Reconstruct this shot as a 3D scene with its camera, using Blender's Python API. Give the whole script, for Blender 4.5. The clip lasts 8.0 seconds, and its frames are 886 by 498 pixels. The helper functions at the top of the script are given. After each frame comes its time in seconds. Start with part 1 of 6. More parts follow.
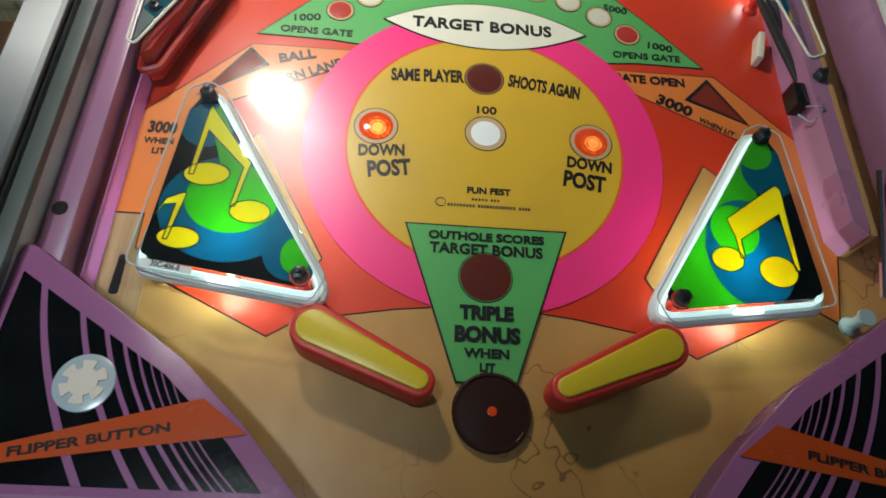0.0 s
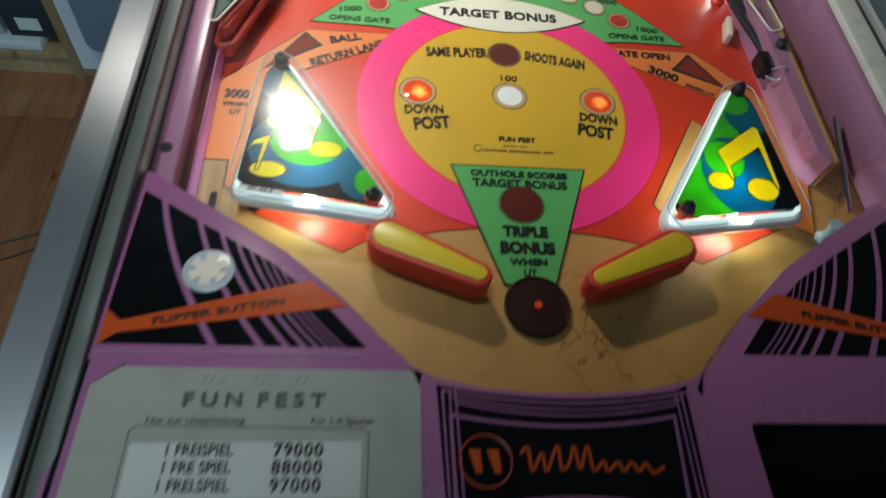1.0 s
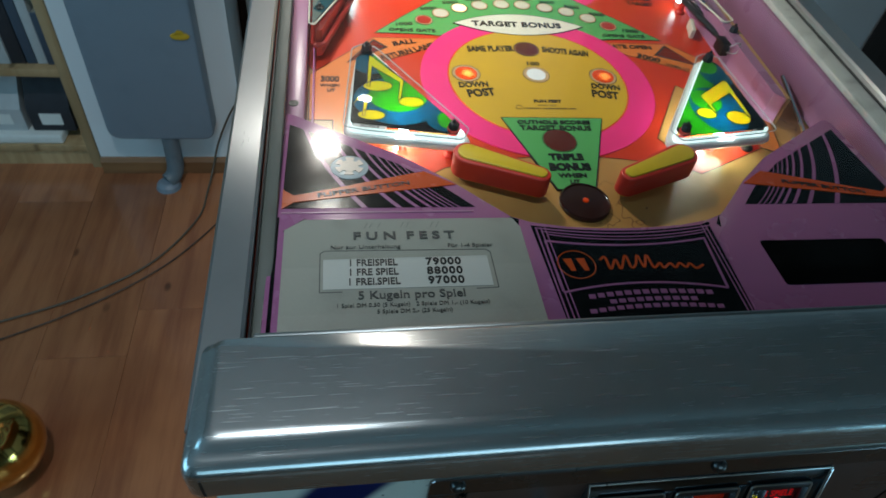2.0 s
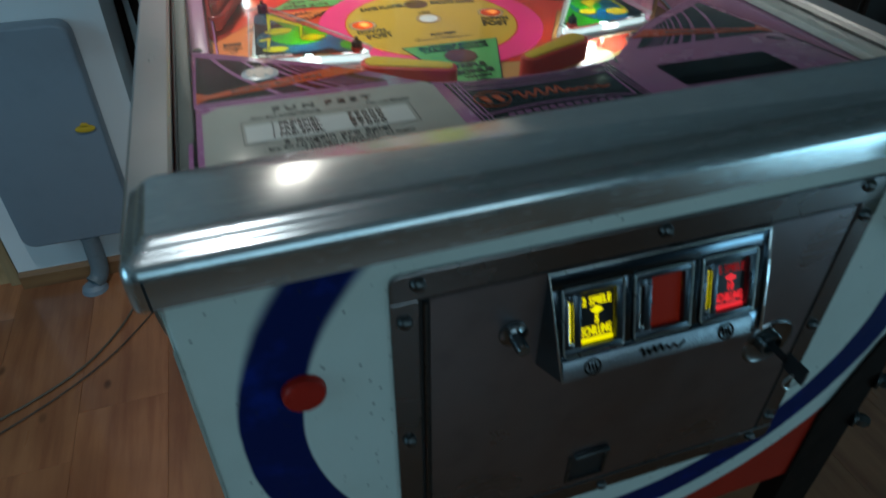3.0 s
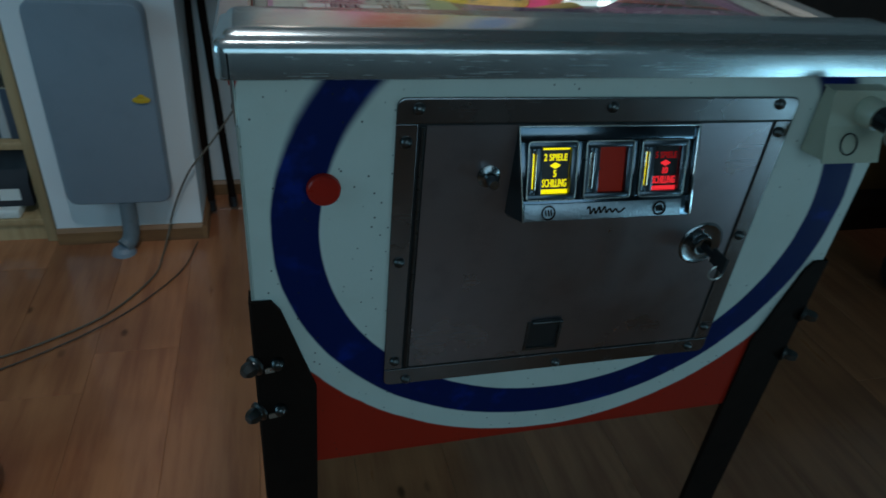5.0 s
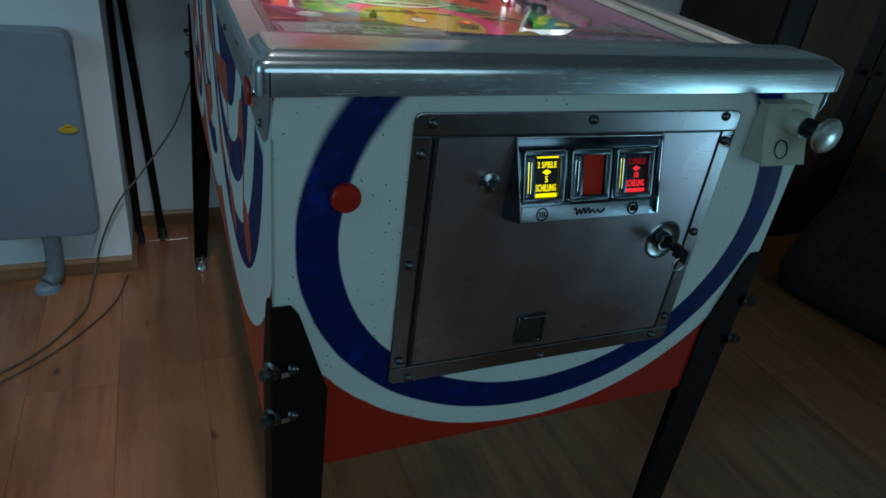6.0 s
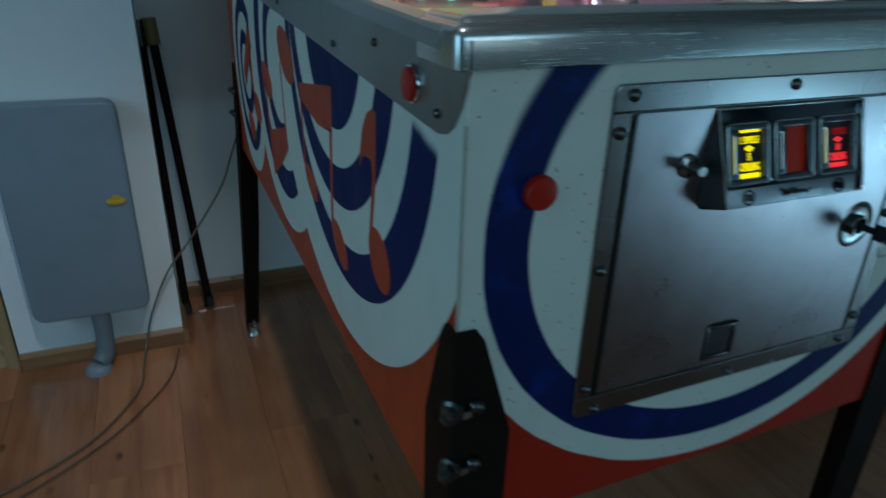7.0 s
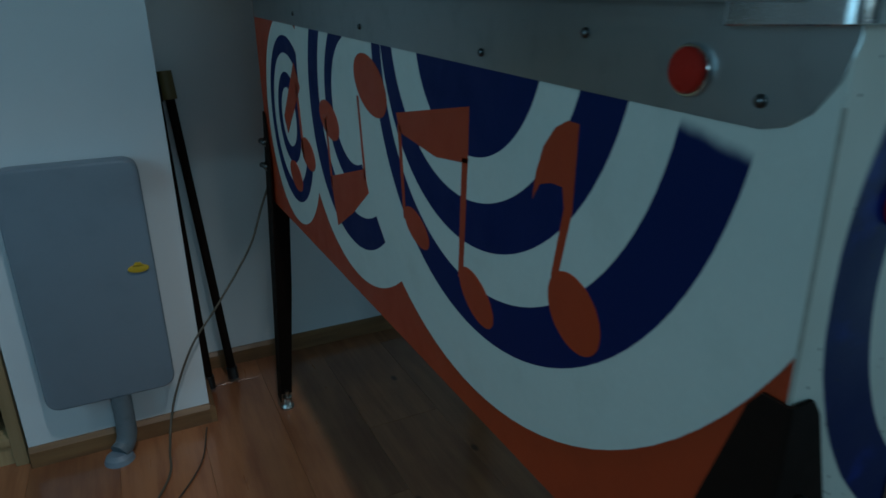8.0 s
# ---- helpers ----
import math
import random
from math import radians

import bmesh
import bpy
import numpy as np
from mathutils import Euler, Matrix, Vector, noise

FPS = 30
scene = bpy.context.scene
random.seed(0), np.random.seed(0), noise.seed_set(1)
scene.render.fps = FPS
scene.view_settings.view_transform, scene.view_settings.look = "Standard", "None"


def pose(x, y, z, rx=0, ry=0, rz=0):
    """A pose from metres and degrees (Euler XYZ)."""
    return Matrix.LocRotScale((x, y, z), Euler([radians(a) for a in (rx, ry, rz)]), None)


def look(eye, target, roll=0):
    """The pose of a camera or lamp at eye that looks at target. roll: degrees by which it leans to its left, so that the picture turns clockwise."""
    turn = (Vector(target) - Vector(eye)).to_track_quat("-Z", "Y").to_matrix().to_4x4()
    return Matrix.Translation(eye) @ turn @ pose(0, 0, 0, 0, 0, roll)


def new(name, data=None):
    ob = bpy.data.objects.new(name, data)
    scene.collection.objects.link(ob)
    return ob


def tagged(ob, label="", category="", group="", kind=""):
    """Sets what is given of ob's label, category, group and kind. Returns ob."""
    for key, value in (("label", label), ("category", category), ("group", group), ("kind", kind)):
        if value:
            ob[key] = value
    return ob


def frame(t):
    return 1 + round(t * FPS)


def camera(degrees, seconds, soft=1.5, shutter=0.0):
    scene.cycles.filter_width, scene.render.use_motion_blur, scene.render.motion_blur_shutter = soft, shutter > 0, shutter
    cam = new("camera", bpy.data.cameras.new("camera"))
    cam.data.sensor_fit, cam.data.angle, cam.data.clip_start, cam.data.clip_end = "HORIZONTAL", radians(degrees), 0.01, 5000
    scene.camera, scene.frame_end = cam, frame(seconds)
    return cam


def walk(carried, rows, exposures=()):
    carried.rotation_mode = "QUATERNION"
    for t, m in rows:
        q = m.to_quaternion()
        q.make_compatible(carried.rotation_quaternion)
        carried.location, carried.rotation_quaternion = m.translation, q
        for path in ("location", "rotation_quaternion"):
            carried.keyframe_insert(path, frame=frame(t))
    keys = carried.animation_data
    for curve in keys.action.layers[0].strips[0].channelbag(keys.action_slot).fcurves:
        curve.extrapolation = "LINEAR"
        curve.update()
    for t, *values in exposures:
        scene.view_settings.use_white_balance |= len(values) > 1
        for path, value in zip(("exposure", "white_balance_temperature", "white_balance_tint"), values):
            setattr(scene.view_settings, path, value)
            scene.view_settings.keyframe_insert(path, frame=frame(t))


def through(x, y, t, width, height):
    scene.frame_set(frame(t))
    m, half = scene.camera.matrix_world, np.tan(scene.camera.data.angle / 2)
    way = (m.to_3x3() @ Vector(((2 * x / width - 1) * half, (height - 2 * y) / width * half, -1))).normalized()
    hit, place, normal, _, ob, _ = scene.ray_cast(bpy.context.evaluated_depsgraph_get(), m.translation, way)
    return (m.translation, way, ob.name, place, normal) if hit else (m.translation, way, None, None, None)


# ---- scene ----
cam = camera(68.7, 8.0, 1.6, 0.35)
PATH = [
    (0, (-0.069, 0.137, 1.284), (0.061, 1.082, -0.474), 10.5),
    (0.3, (-0.083, 0.128, 1.291), (0.069, 1.133, -0.431), 10.8),
    (0.5, (-0.091, 0.124, 1.297), (0.082, 1.161, -0.404), 9.8),
    (0.7, (-0.099, 0.098, 1.299), (0.091, 1.168, -0.38), 10.1),
    (1, (-0.12, 0.032, 1.295), (0.095, 1.127, -0.365), 11.2),
    (1.2, (-0.143, -0.022, 1.292), (0.062, 1.154, -0.313), 9.7),
    (2.3, (-0.228, -0.165, 1.293), (0.152, 1.259, -0.059), 6.6),
    (2.5, (-0.233, -0.174, 1.265), (0.205, 1.321, 0.01), 4.7),
    (2.7, (-0.232, -0.205, 1.225), (0.224, 1.313, 0.004), 2.1),
    (3, (-0.225, -0.262, 1.175), (0.279, 1.239, -0.046), 0.3),
    (3.2, (-0.209, -0.294, 1.152), (0.339, 1.204, -0.055), 2.4),
    (3.5, (-0.188, -0.341, 1.143), (0.3, 1.218, -0.011), 2.3),
    (3.7, (-0.189, -0.368, 1.129), (0.257, 1.241, 0.028), 1.1),
    (4, (-0.204, -0.385, 1.092), (0.18, 1.262, 0.024), 1.2),
    (4.2, (-0.205, -0.4, 1.082), (0.128, 1.241, -0.012), 1.6),
    (4.5, (-0.211, -0.415, 1.091), (0.119, 1.215, -0.02), 2.9),
    (4.7, (-0.221, -0.428, 1.1), (0.107, 1.204, -0.009), 3.1),
    (5, (-0.256, -0.443, 1.116), (0.229, 1.171, 0.039), 5.9),
    (5.2, (-0.288, -0.457, 1.122), (0.298, 1.137, 0.067), 7.1),
    (6.3, (-0.368, -0.471, 1.103), (0.403, 1.109, 0.148), 7.1),
    (6.5, (-0.388, -0.457, 1.083), (0.395, 1.123, 0.139), 6.1),
    (6.8, (-0.429, -0.41, 1.057), (0.337, 1.207, 0.163), 3.5),
    (7, (-0.454, -0.368, 1.031), (0.285, 1.299, 0.209), 1.8),
    (7.2, (-0.48, -0.333, 1.02), (0.257, 1.363, 0.258), 0.6),
    (7.5, (-0.513, -0.279, 1.001), (0.24, 1.434, 0.294), -1.5),
    (7.8, (-0.541, -0.228, 0.98), (0.244, 1.486, 0.312), -1.8),
    (8, (-0.563, -0.186, 0.975), (0.257, 1.51, 0.302), -1.0),
]
EXPOSURES = [(0.0, -0.2), (1.2, -0.18), (2.3, 0.03), (2.5, 0.03), (3.0, -0.16), (3.5, -0.28), (4.0, -0.3), (4.5, -0.4), (5.0, -0.25), (6.5, -0.1), (7.5, -0.08), (8.0, -0.4)]
walk(cam, [(t, look(eye, target, roll)) for t, eye, target, roll in PATH], EXPOSURES)

# ---- world and lights ----
world = bpy.data.worlds.new("world")
scene.world = world
world.use_nodes = True
sky = world.node_tree.nodes.new("ShaderNodeTexSky")
sky.sky_type = "NISHITA"
sky.sun_disc = False
sky.sun_elevation = radians(35)
sky.sun_rotation = radians(140)
world.node_tree.links.new(sky.outputs[0], world.node_tree.nodes["Background"].inputs[0])
world.node_tree.nodes["Background"].inputs[1].default_value = 0.1


def lamp(name, kind, m, power, colour, size=0.05, size_y=None):
    data = bpy.data.lights.new(name, kind)
    data.energy, data.color = power, colour
    if kind == "AREA":
        data.shape, data.size, data.size_y = "RECTANGLE", size, size_y or size
    else:
        data.shadow_soft_size = size
    ob = new(name, data)
    ob.matrix_world = m
    return ob


def spot(name, eye, target, power, colour, size, cone, blend):
    ob = lamp(name, "SPOT", look(eye, target), power, colour, size)
    ob.data.spot_size, ob.data.spot_blend = radians(cone), blend
    return ob


# daylight through the window in the west wall, the high one in the south wall and the added, unseen low one in the east
# wall, a lamp under the ceiling, and the small shaded lamp that hangs over the machine
lamp("window_light", "AREA", look((-2.58, -0.2, 1.45), (0, -0.2, 1.2)), 15, (0.28, 0.71, 1.0), 1.5, 1.3)
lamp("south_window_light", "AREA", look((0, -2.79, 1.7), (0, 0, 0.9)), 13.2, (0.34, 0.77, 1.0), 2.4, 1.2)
# added low, so that it brightens the coin door and not the bar
lamp("low_window_light", "AREA", look((2.58, -1.95, 0.23), (0, -1.95, 0.23)), 12.5, (0.32, 0.75, 1.0), 1.1, 0.42)
spot("ceiling_lamp_light", (-0.39, 0.1, 2.42), (-0.75, 0.7, 0), 44, (0.8, 0.93, 1.0), 0.05, 55, 0.65)
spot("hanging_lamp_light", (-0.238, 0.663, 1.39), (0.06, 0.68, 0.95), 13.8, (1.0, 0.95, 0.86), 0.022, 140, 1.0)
BULB = (0.82, 0.97, 1.0)


# ---- small tools ----
def thing(name, loc, label, category, group="", m=None):
    root = new(name)
    root.empty_display_size = 0.02
    root.matrix_world = m if m is not None else Matrix.Translation(loc)
    return tagged(root, label, category, group)


def mesh_of(bm, name, material):
    bmesh.ops.recalc_face_normals(bm, faces=bm.faces)
    data = bpy.data.meshes.new(name)
    bm.to_mesh(data)
    bm.free()
    data.materials.append(material)
    return data


def part(name, bm, material, parent=None, label="", smooth=True):
    data = mesh_of(bm, name, material)
    if smooth:
        data.shade_smooth()
        data.set_sharp_from_angle(angle=radians(35))
    ob = new(name, data)
    if parent is not None:
        ob.parent = parent
    return tagged(ob, label)


def solid(name, bm, material, label, category="", kind="", group="", m=None):
    ob = part(name, bm, material)
    if m is not None:
        ob.matrix_world = m
    return tagged(ob, label, category, group, kind)


def box(bm, x0, x1, y0, y1, z0, z1, r=0.0, seg=2):
    b = bmesh.new()
    bmesh.ops.create_cube(b, size=1, matrix=Matrix.Translation(((x0 + x1) / 2, (y0 + y1) / 2, (z0 + z1) / 2)) @ Matrix.Diagonal((x1 - x0, y1 - y0, z1 - z0, 1)))
    if r:
        bmesh.ops.bevel(b, geom=b.edges[:], offset=r, segments=seg, affect="EDGES", profile=0.5)
    join(bm, b)
    return bm


def join(bm, other, m=None):
    if m is not None:
        other.transform(m)
    data = bpy.data.meshes.new("joined")
    other.to_mesh(data)
    other.free()
    bm.from_mesh(data)
    bpy.data.meshes.remove(data)
    return bm


def prism(points, z0, z1, r=0.0, seg=2, m=None):
    """An outline in x and y, raised from z0 to z1, with its upper edge rounded by r."""
    bm = bmesh.new()
    face = bm.faces.new([bm.verts.new((x, y, z0)) for x, y in points])
    top = bmesh.ops.extrude_face_region(bm, geom=[face])
    bmesh.ops.translate(bm, verts=[v for v in top["geom"] if isinstance(v, bmesh.types.BMVert)], vec=(0, 0, z1 - z0))
    if r:
        bm.normal_update()
        edges = [e for e in bm.edges if all(abs(v.co.z - z1) < 1e-6 for v in e.verts)]
        bmesh.ops.bevel(bm, geom=edges, offset=r, segments=seg, affect="EDGES", profile=0.5)
    if m is not None:
        bm.transform(m)
    return bm


def ring(cx, cy, rx, ry=None, n=48, a0=0.0, a1=360.0):
    ry = ry or rx
    closed = abs(a1 - a0) >= 359.9
    k = n if closed else n + 1
    return [(cx + rx * math.cos(radians(a0 + (a1 - a0) * i / n)), cy + ry * math.sin(radians(a0 + (a1 - a0) * i / n))) for i in range(k)]


def rounded(points, r, n=5):
    """The outline with its corners rounded."""
    out = []
    for i, p in enumerate(points):
        p, a, b = Vector(p), Vector(points[i - 1]), Vector(points[(i + 1) % len(points)])
        ua, ub = (a - p).normalized(), (b - p).normalized()
        half = max(ua.angle(ub) / 2, 0.05)
        d = min(r / math.tan(half), (a - p).length * 0.45, (b - p).length * 0.45)
        s, e = p + ua * d, p + ub * d
        for k in range(n + 1):
            f = k / n
            out.append(tuple((s * (1 - f) + p * f) * (1 - f) + (p * (1 - f) + e * f) * f))
    return out


def grown(points, d):
    """The outline moved outwards by d."""
    area = sum(points[i - 1][0] * points[i][1] - points[i][0] * points[i - 1][1] for i in range(len(points)))
    sign = 1 if area > 0 else -1
    out = []
    for i, p in enumerate(points):
        p, a, b = Vector(p), Vector(points[i - 1]), Vector(points[(i + 1) % len(points)])
        na, nb = (p - a), (b - p)
        na, nb = Vector((na.y, -na.x)).normalized() * sign, Vector((nb.y, -nb.x)).normalized() * sign
        n = na + nb
        n = n / max(n.length_squared, 0.6) * 2 if n.length > 1e-6 else na
        out.append(tuple(p + n * d))
    return out


def lathe(profile, seg=24, m=None):
    """A turned body from (radius, height) pairs, round z."""
    bm = bmesh.new()
    rows = []
    for r, z in profile:
        if r < 1e-6:
            rows.append([bm.verts.new((0, 0, z))])
        else:
            rows.append([bm.verts.new((r * math.cos(2 * math.pi * i / seg), r * math.sin(2 * math.pi * i / seg), z)) for i in range(seg)])
    for a, b in zip(rows, rows[1:]):
        for i in range(seg):
            j = (i + 1) % seg
            q = [a[i % len(a)], a[j % len(a)], b[j % len(b)], b[i % len(b)]]
            q = list(dict.fromkeys(q))
            if len(q) > 2:
                bm.faces.new(q)
    for row in (rows[0], rows[-1]):
        if len(row) > 2:
            bm.faces.new(row)
    if m is not None:
        bm.transform(m)
    return bm


def tube(points, r, seg=10, closed=False, taper=1.0):
    bm = bmesh.new()
    pts = [Vector(p) for p in points]
    rows = []
    n = len(pts)
    for i, p in enumerate(pts):
        a = pts[i - 1] if (i or closed) else p
        b = pts[(i + 1) % n] if (i < n - 1 or closed) else p
        way = (b - a).normalized()
        side = way.cross(Vector((0, 0, 1)))
        if side.length < 1e-3:
            side = way.cross(Vector((0, 1, 0)))
        side.normalize()
        up = side.cross(way)
        q = r * (1 + (taper - 1) * i / max(n - 1, 1))
        rows.append([bm.verts.new(p + q * (math.cos(2 * math.pi * k / seg) * side + math.sin(2 * math.pi * k / seg) * up)) for k in range(seg)])
    for i in range(n if closed else n - 1):
        a, b = rows[i], rows[(i + 1) % n]
        for k in range(seg):
            bm.faces.new((a[k], a[(k + 1) % seg], b[(k + 1) % seg], b[k]))
    if not closed:
        bm.faces.new(rows[0]), bm.faces.new(rows[-1])
    return bm


def spline(points, n=8):
    pts = [Vector(p) for p in points]
    pts = [2 * pts[0] - pts[1]] + pts + [2 * pts[-1] - pts[-2]]
    out = []
    for i in range(1, len(pts) - 2):
        a, b, c, d = pts[i - 1 : i + 3]
        for k in range(n):
            t = k / n
            out.append(0.5 * (2 * b + (c - a) * t + (2 * a - 5 * b + 4 * c - d) * t * t + (3 * b - a - 3 * c + d) * t ** 3))
    out.append(pts[-2])
    return out


def extruded(profile, x0, x1):
    """A closed outline in y and z, drawn out along x."""
    bm = prism([(y, z) for y, z in profile], x0, x1)
    bm.transform(Matrix(((0, 0, 1, 0), (1, 0, 0, 0), (0, 1, 0, 0), (0, 0, 0, 1))))
    return bm


def stroke(points, w, w1=None):
    """A flat line of width w along points in x and y, as an outline."""
    pts = [Vector(p).to_2d() if len(p) > 2 else Vector(p) for p in points]
    left, right = [], []
    for i, p in enumerate(pts):
        a, b = pts[max(i - 1, 0)], pts[min(i + 1, len(pts) - 1)]
        d = (b - a).normalized()
        n = Vector((-d.y, d.x))
        q = w + ((w1 if w1 is not None else w) - w) * i / (len(pts) - 1)
        left.append(tuple(p + n * q / 2)), right.append(tuple(p - n * q / 2))
    return left + right[::-1]


def words(body, size, m, material, parent, bold=0.0, wide=1.0, arc=0.0, rise=0.0002, spread=1.0, span=0.0):
    """Raised lettering, centred at m, width scaled by wide or set to span; arc: radius of the circle on which it is bent."""
    curve = bpy.data.curves.new("lettering", "FONT")
    curve.body, curve.size, curve.align_x, curve.align_y = body, size, "CENTER", "CENTER"
    curve.extrude, curve.offset, curve.resolution_u, curve.space_character = rise, bold * size, 3, spread
    ob = new("lettering", curve)
    data = bpy.data.meshes.new_from_object(ob.evaluated_get(bpy.context.evaluated_depsgraph_get()))
    bpy.data.objects.remove(ob)
    bpy.data.curves.remove(curve)
    if span:
        xs = [v.co.x for v in data.vertices]
        wide = span / (max(xs) - min(xs))
    for v in data.vertices:
        v.co.x *= wide
        if arc:
            a, r = v.co.x / arc, arc + v.co.y
            v.co.x, v.co.y = r * math.sin(a), r * math.cos(a) - arc
    data.materials.clear()
    data.materials.append(material)
    ob = new("lettering", data)
    ob.parent = parent
    ob.matrix_local = m
    return ob

# ---- materials ----
from mathutils.geometry import tessellate_polygon


def nodes_of(name):
    mat = bpy.data.materials.new(name)
    mat.use_nodes = True
    return mat, mat.node_tree.nodes, mat.node_tree.links, mat.node_tree.nodes["Principled BSDF"]


def mathnode(n, l, op, a, b=None, c=None):
    node = n.new("ShaderNodeMath")
    node.operation = op
    for k, v in enumerate((a, b, c)):
        if v is None:
            continue
        if isinstance(v, (int, float)):
            node.inputs[k].default_value = v
        else:
            l.new(v, node.inputs[k])
    return node.outputs[0]


def mixcol(n, l, fac, a, b):
    node = n.new("ShaderNodeMix")
    node.data_type = "RGBA"
    for k, v in ((0, fac), (6, a), (7, b)):
        if isinstance(v, (int, float)):
            node.inputs[k].default_value = v
        elif isinstance(v, tuple):
            node.inputs[k].default_value = (*v, 1)
        else:
            l.new(v, node.inputs[k])
    return node.outputs[2]


def noise_of(n, l, scale, detail=4, coord=None, rough=0.55):
    node = n.new("ShaderNodeTexNoise")
    node.inputs["Scale"].default_value, node.inputs["Detail"].default_value = scale, detail
    node.inputs["Roughness"].default_value = rough
    if coord is None:
        coord = n.new("ShaderNodeTexCoord").outputs["Object"]
    l.new(coord, node.inputs["Vector"])
    return node.outputs["Fac"]


def ramp(n, l, fac, lo, hi):
    node = n.new("ShaderNodeMapRange")
    node.inputs[1].default_value, node.inputs[2].default_value = lo, hi
    node.interpolation_type = "SMOOTHSTEP"
    l.new(fac, node.inputs[0])
    return node.outputs[0]


def paint(name, colour, rough=0.35, metal=0.0, stain=0.25, scale=60, coat=0.0, bump=0.0, fine=900, dirt=None, spec=0.5):
    """A painted, plastic or metal surface: colour broken up at two scales, worn gloss, fine relief."""
    mat, n, l, p = nodes_of(name)
    big, small = noise_of(n, l, scale), noise_of(n, l, fine, 3)
    dark = dirt or tuple(c * 0.55 for c in colour)
    col = mixcol(n, l, mathnode(n, l, "MULTIPLY", ramp(n, l, big, 0.45, 0.85), stain), colour, dark)
    col = mixcol(n, l, mathnode(n, l, "MULTIPLY", ramp(n, l, small, 0.4, 0.8), stain * 0.35), col, tuple(min(1, c * 1.25) for c in colour))
    l.new(col, p.inputs["Base Color"])
    l.new(mathnode(n, l, "MULTIPLY_ADD", big, rough * 0.6, rough * 0.7), p.inputs["Roughness"])
    p.inputs["Metallic"].default_value, p.inputs["Coat Weight"].default_value, p.inputs["Coat Roughness"].default_value = metal, coat, 0.3
    p.inputs["Specular IOR Level"].default_value = spec
    if bump:
        b = n.new("ShaderNodeBump")
        b.inputs["Strength"].default_value, b.inputs["Distance"].default_value = bump, 0.0005
        l.new(small, b.inputs["Height"])
        l.new(b.outputs[0], p.inputs["Normal"])
    return mat


def brushed(name, colour, rough, along=(4, 300, 300), stain=0.35, scratch=0.5, way=0, relief=1.0, spread=0.0, across=0.0, halo=0.0):
    """Worn stainless steel, with scratches drawn out along one way; spread: how far the brushing smears light sideways; halo: share of fine wear that spreads it all round."""
    mat, n, l, p = nodes_of(name)
    coord = n.new("ShaderNodeTexCoord").outputs["Object"]
    mp = n.new("ShaderNodeMapping")
    mp.inputs["Scale"].default_value = along
    l.new(coord, mp.inputs["Vector"])
    lines = noise_of(n, l, 1.0, 5, mp.outputs[0])
    blot = noise_of(n, l, 35, 5, coord)
    smear = noise_of(n, l, 7, 3, coord)
    worn = mixcol(n, l, mathnode(n, l, "MULTIPLY", ramp(n, l, blot, 0.45, 0.8), stain), colour, tuple(c * 0.62 for c in colour))
    marks = None
    for turn, long in ((12, 9), (-38, 14), (71, 11)):
        ms = n.new("ShaderNodeMapping")
        ms.inputs["Rotation"].default_value = (radians(turn * 0.7), radians(turn * 0.4), radians(turn + way))
        ms.inputs["Scale"].default_value = (long * 2, 1100, 1100)
        l.new(coord, ms.inputs["Vector"])
        k = ramp(n, l, noise_of(n, l, 1.0, 2, ms.outputs[0]), 0.66, 0.72)
        marks = k if marks is None else mathnode(n, l, "MAXIMUM", marks, k)
    l.new(mixcol(n, l, mathnode(n, l, "MULTIPLY", marks, 0.6 * scratch), worn, tuple(min(1.0, c * 1.35) for c in colour)), p.inputs["Base Color"])
    smear = mathnode(n, l, "MULTIPLY_ADD", marks, 2.0 * scratch, smear)
    r = mathnode(n, l, "MULTIPLY_ADD", smear, rough * 0.9, rough * 0.45)
    l.new(mathnode(n, l, "MULTIPLY_ADD", lines, rough * 0.5, r), p.inputs["Roughness"])
    p.inputs["Metallic"].default_value = 1.0
    if spread:
        grain = n.new("ShaderNodeCombineXYZ")
        grain.inputs[0].default_value = 1.0
        l.new(grain.outputs[0], p.inputs["Tangent"])
        p.inputs["Anisotropic"].default_value, p.inputs["Anisotropic Rotation"].default_value = spread, across
    b = n.new("ShaderNodeBump")
    b.inputs["Strength"].default_value, b.inputs["Distance"].default_value = 0.06 * relief, 0.0004
    l.new(lines, b.inputs["Height"])
    l.new(b.outputs[0], p.inputs["Normal"])
    if halo:
        dull, mix = n.new("ShaderNodeBsdfGlossy"), n.new("ShaderNodeMixShader")
        dull.inputs["Color"].default_value, dull.inputs["Roughness"].default_value = (*colour, 1), 0.5
        mix.inputs[0].default_value = halo
        l.new(p.outputs[0], mix.inputs[1])
        l.new(dull.outputs[0], mix.inputs[2])
        l.new(mix.outputs[0], n["Material Output"].inputs[0])
    return mat


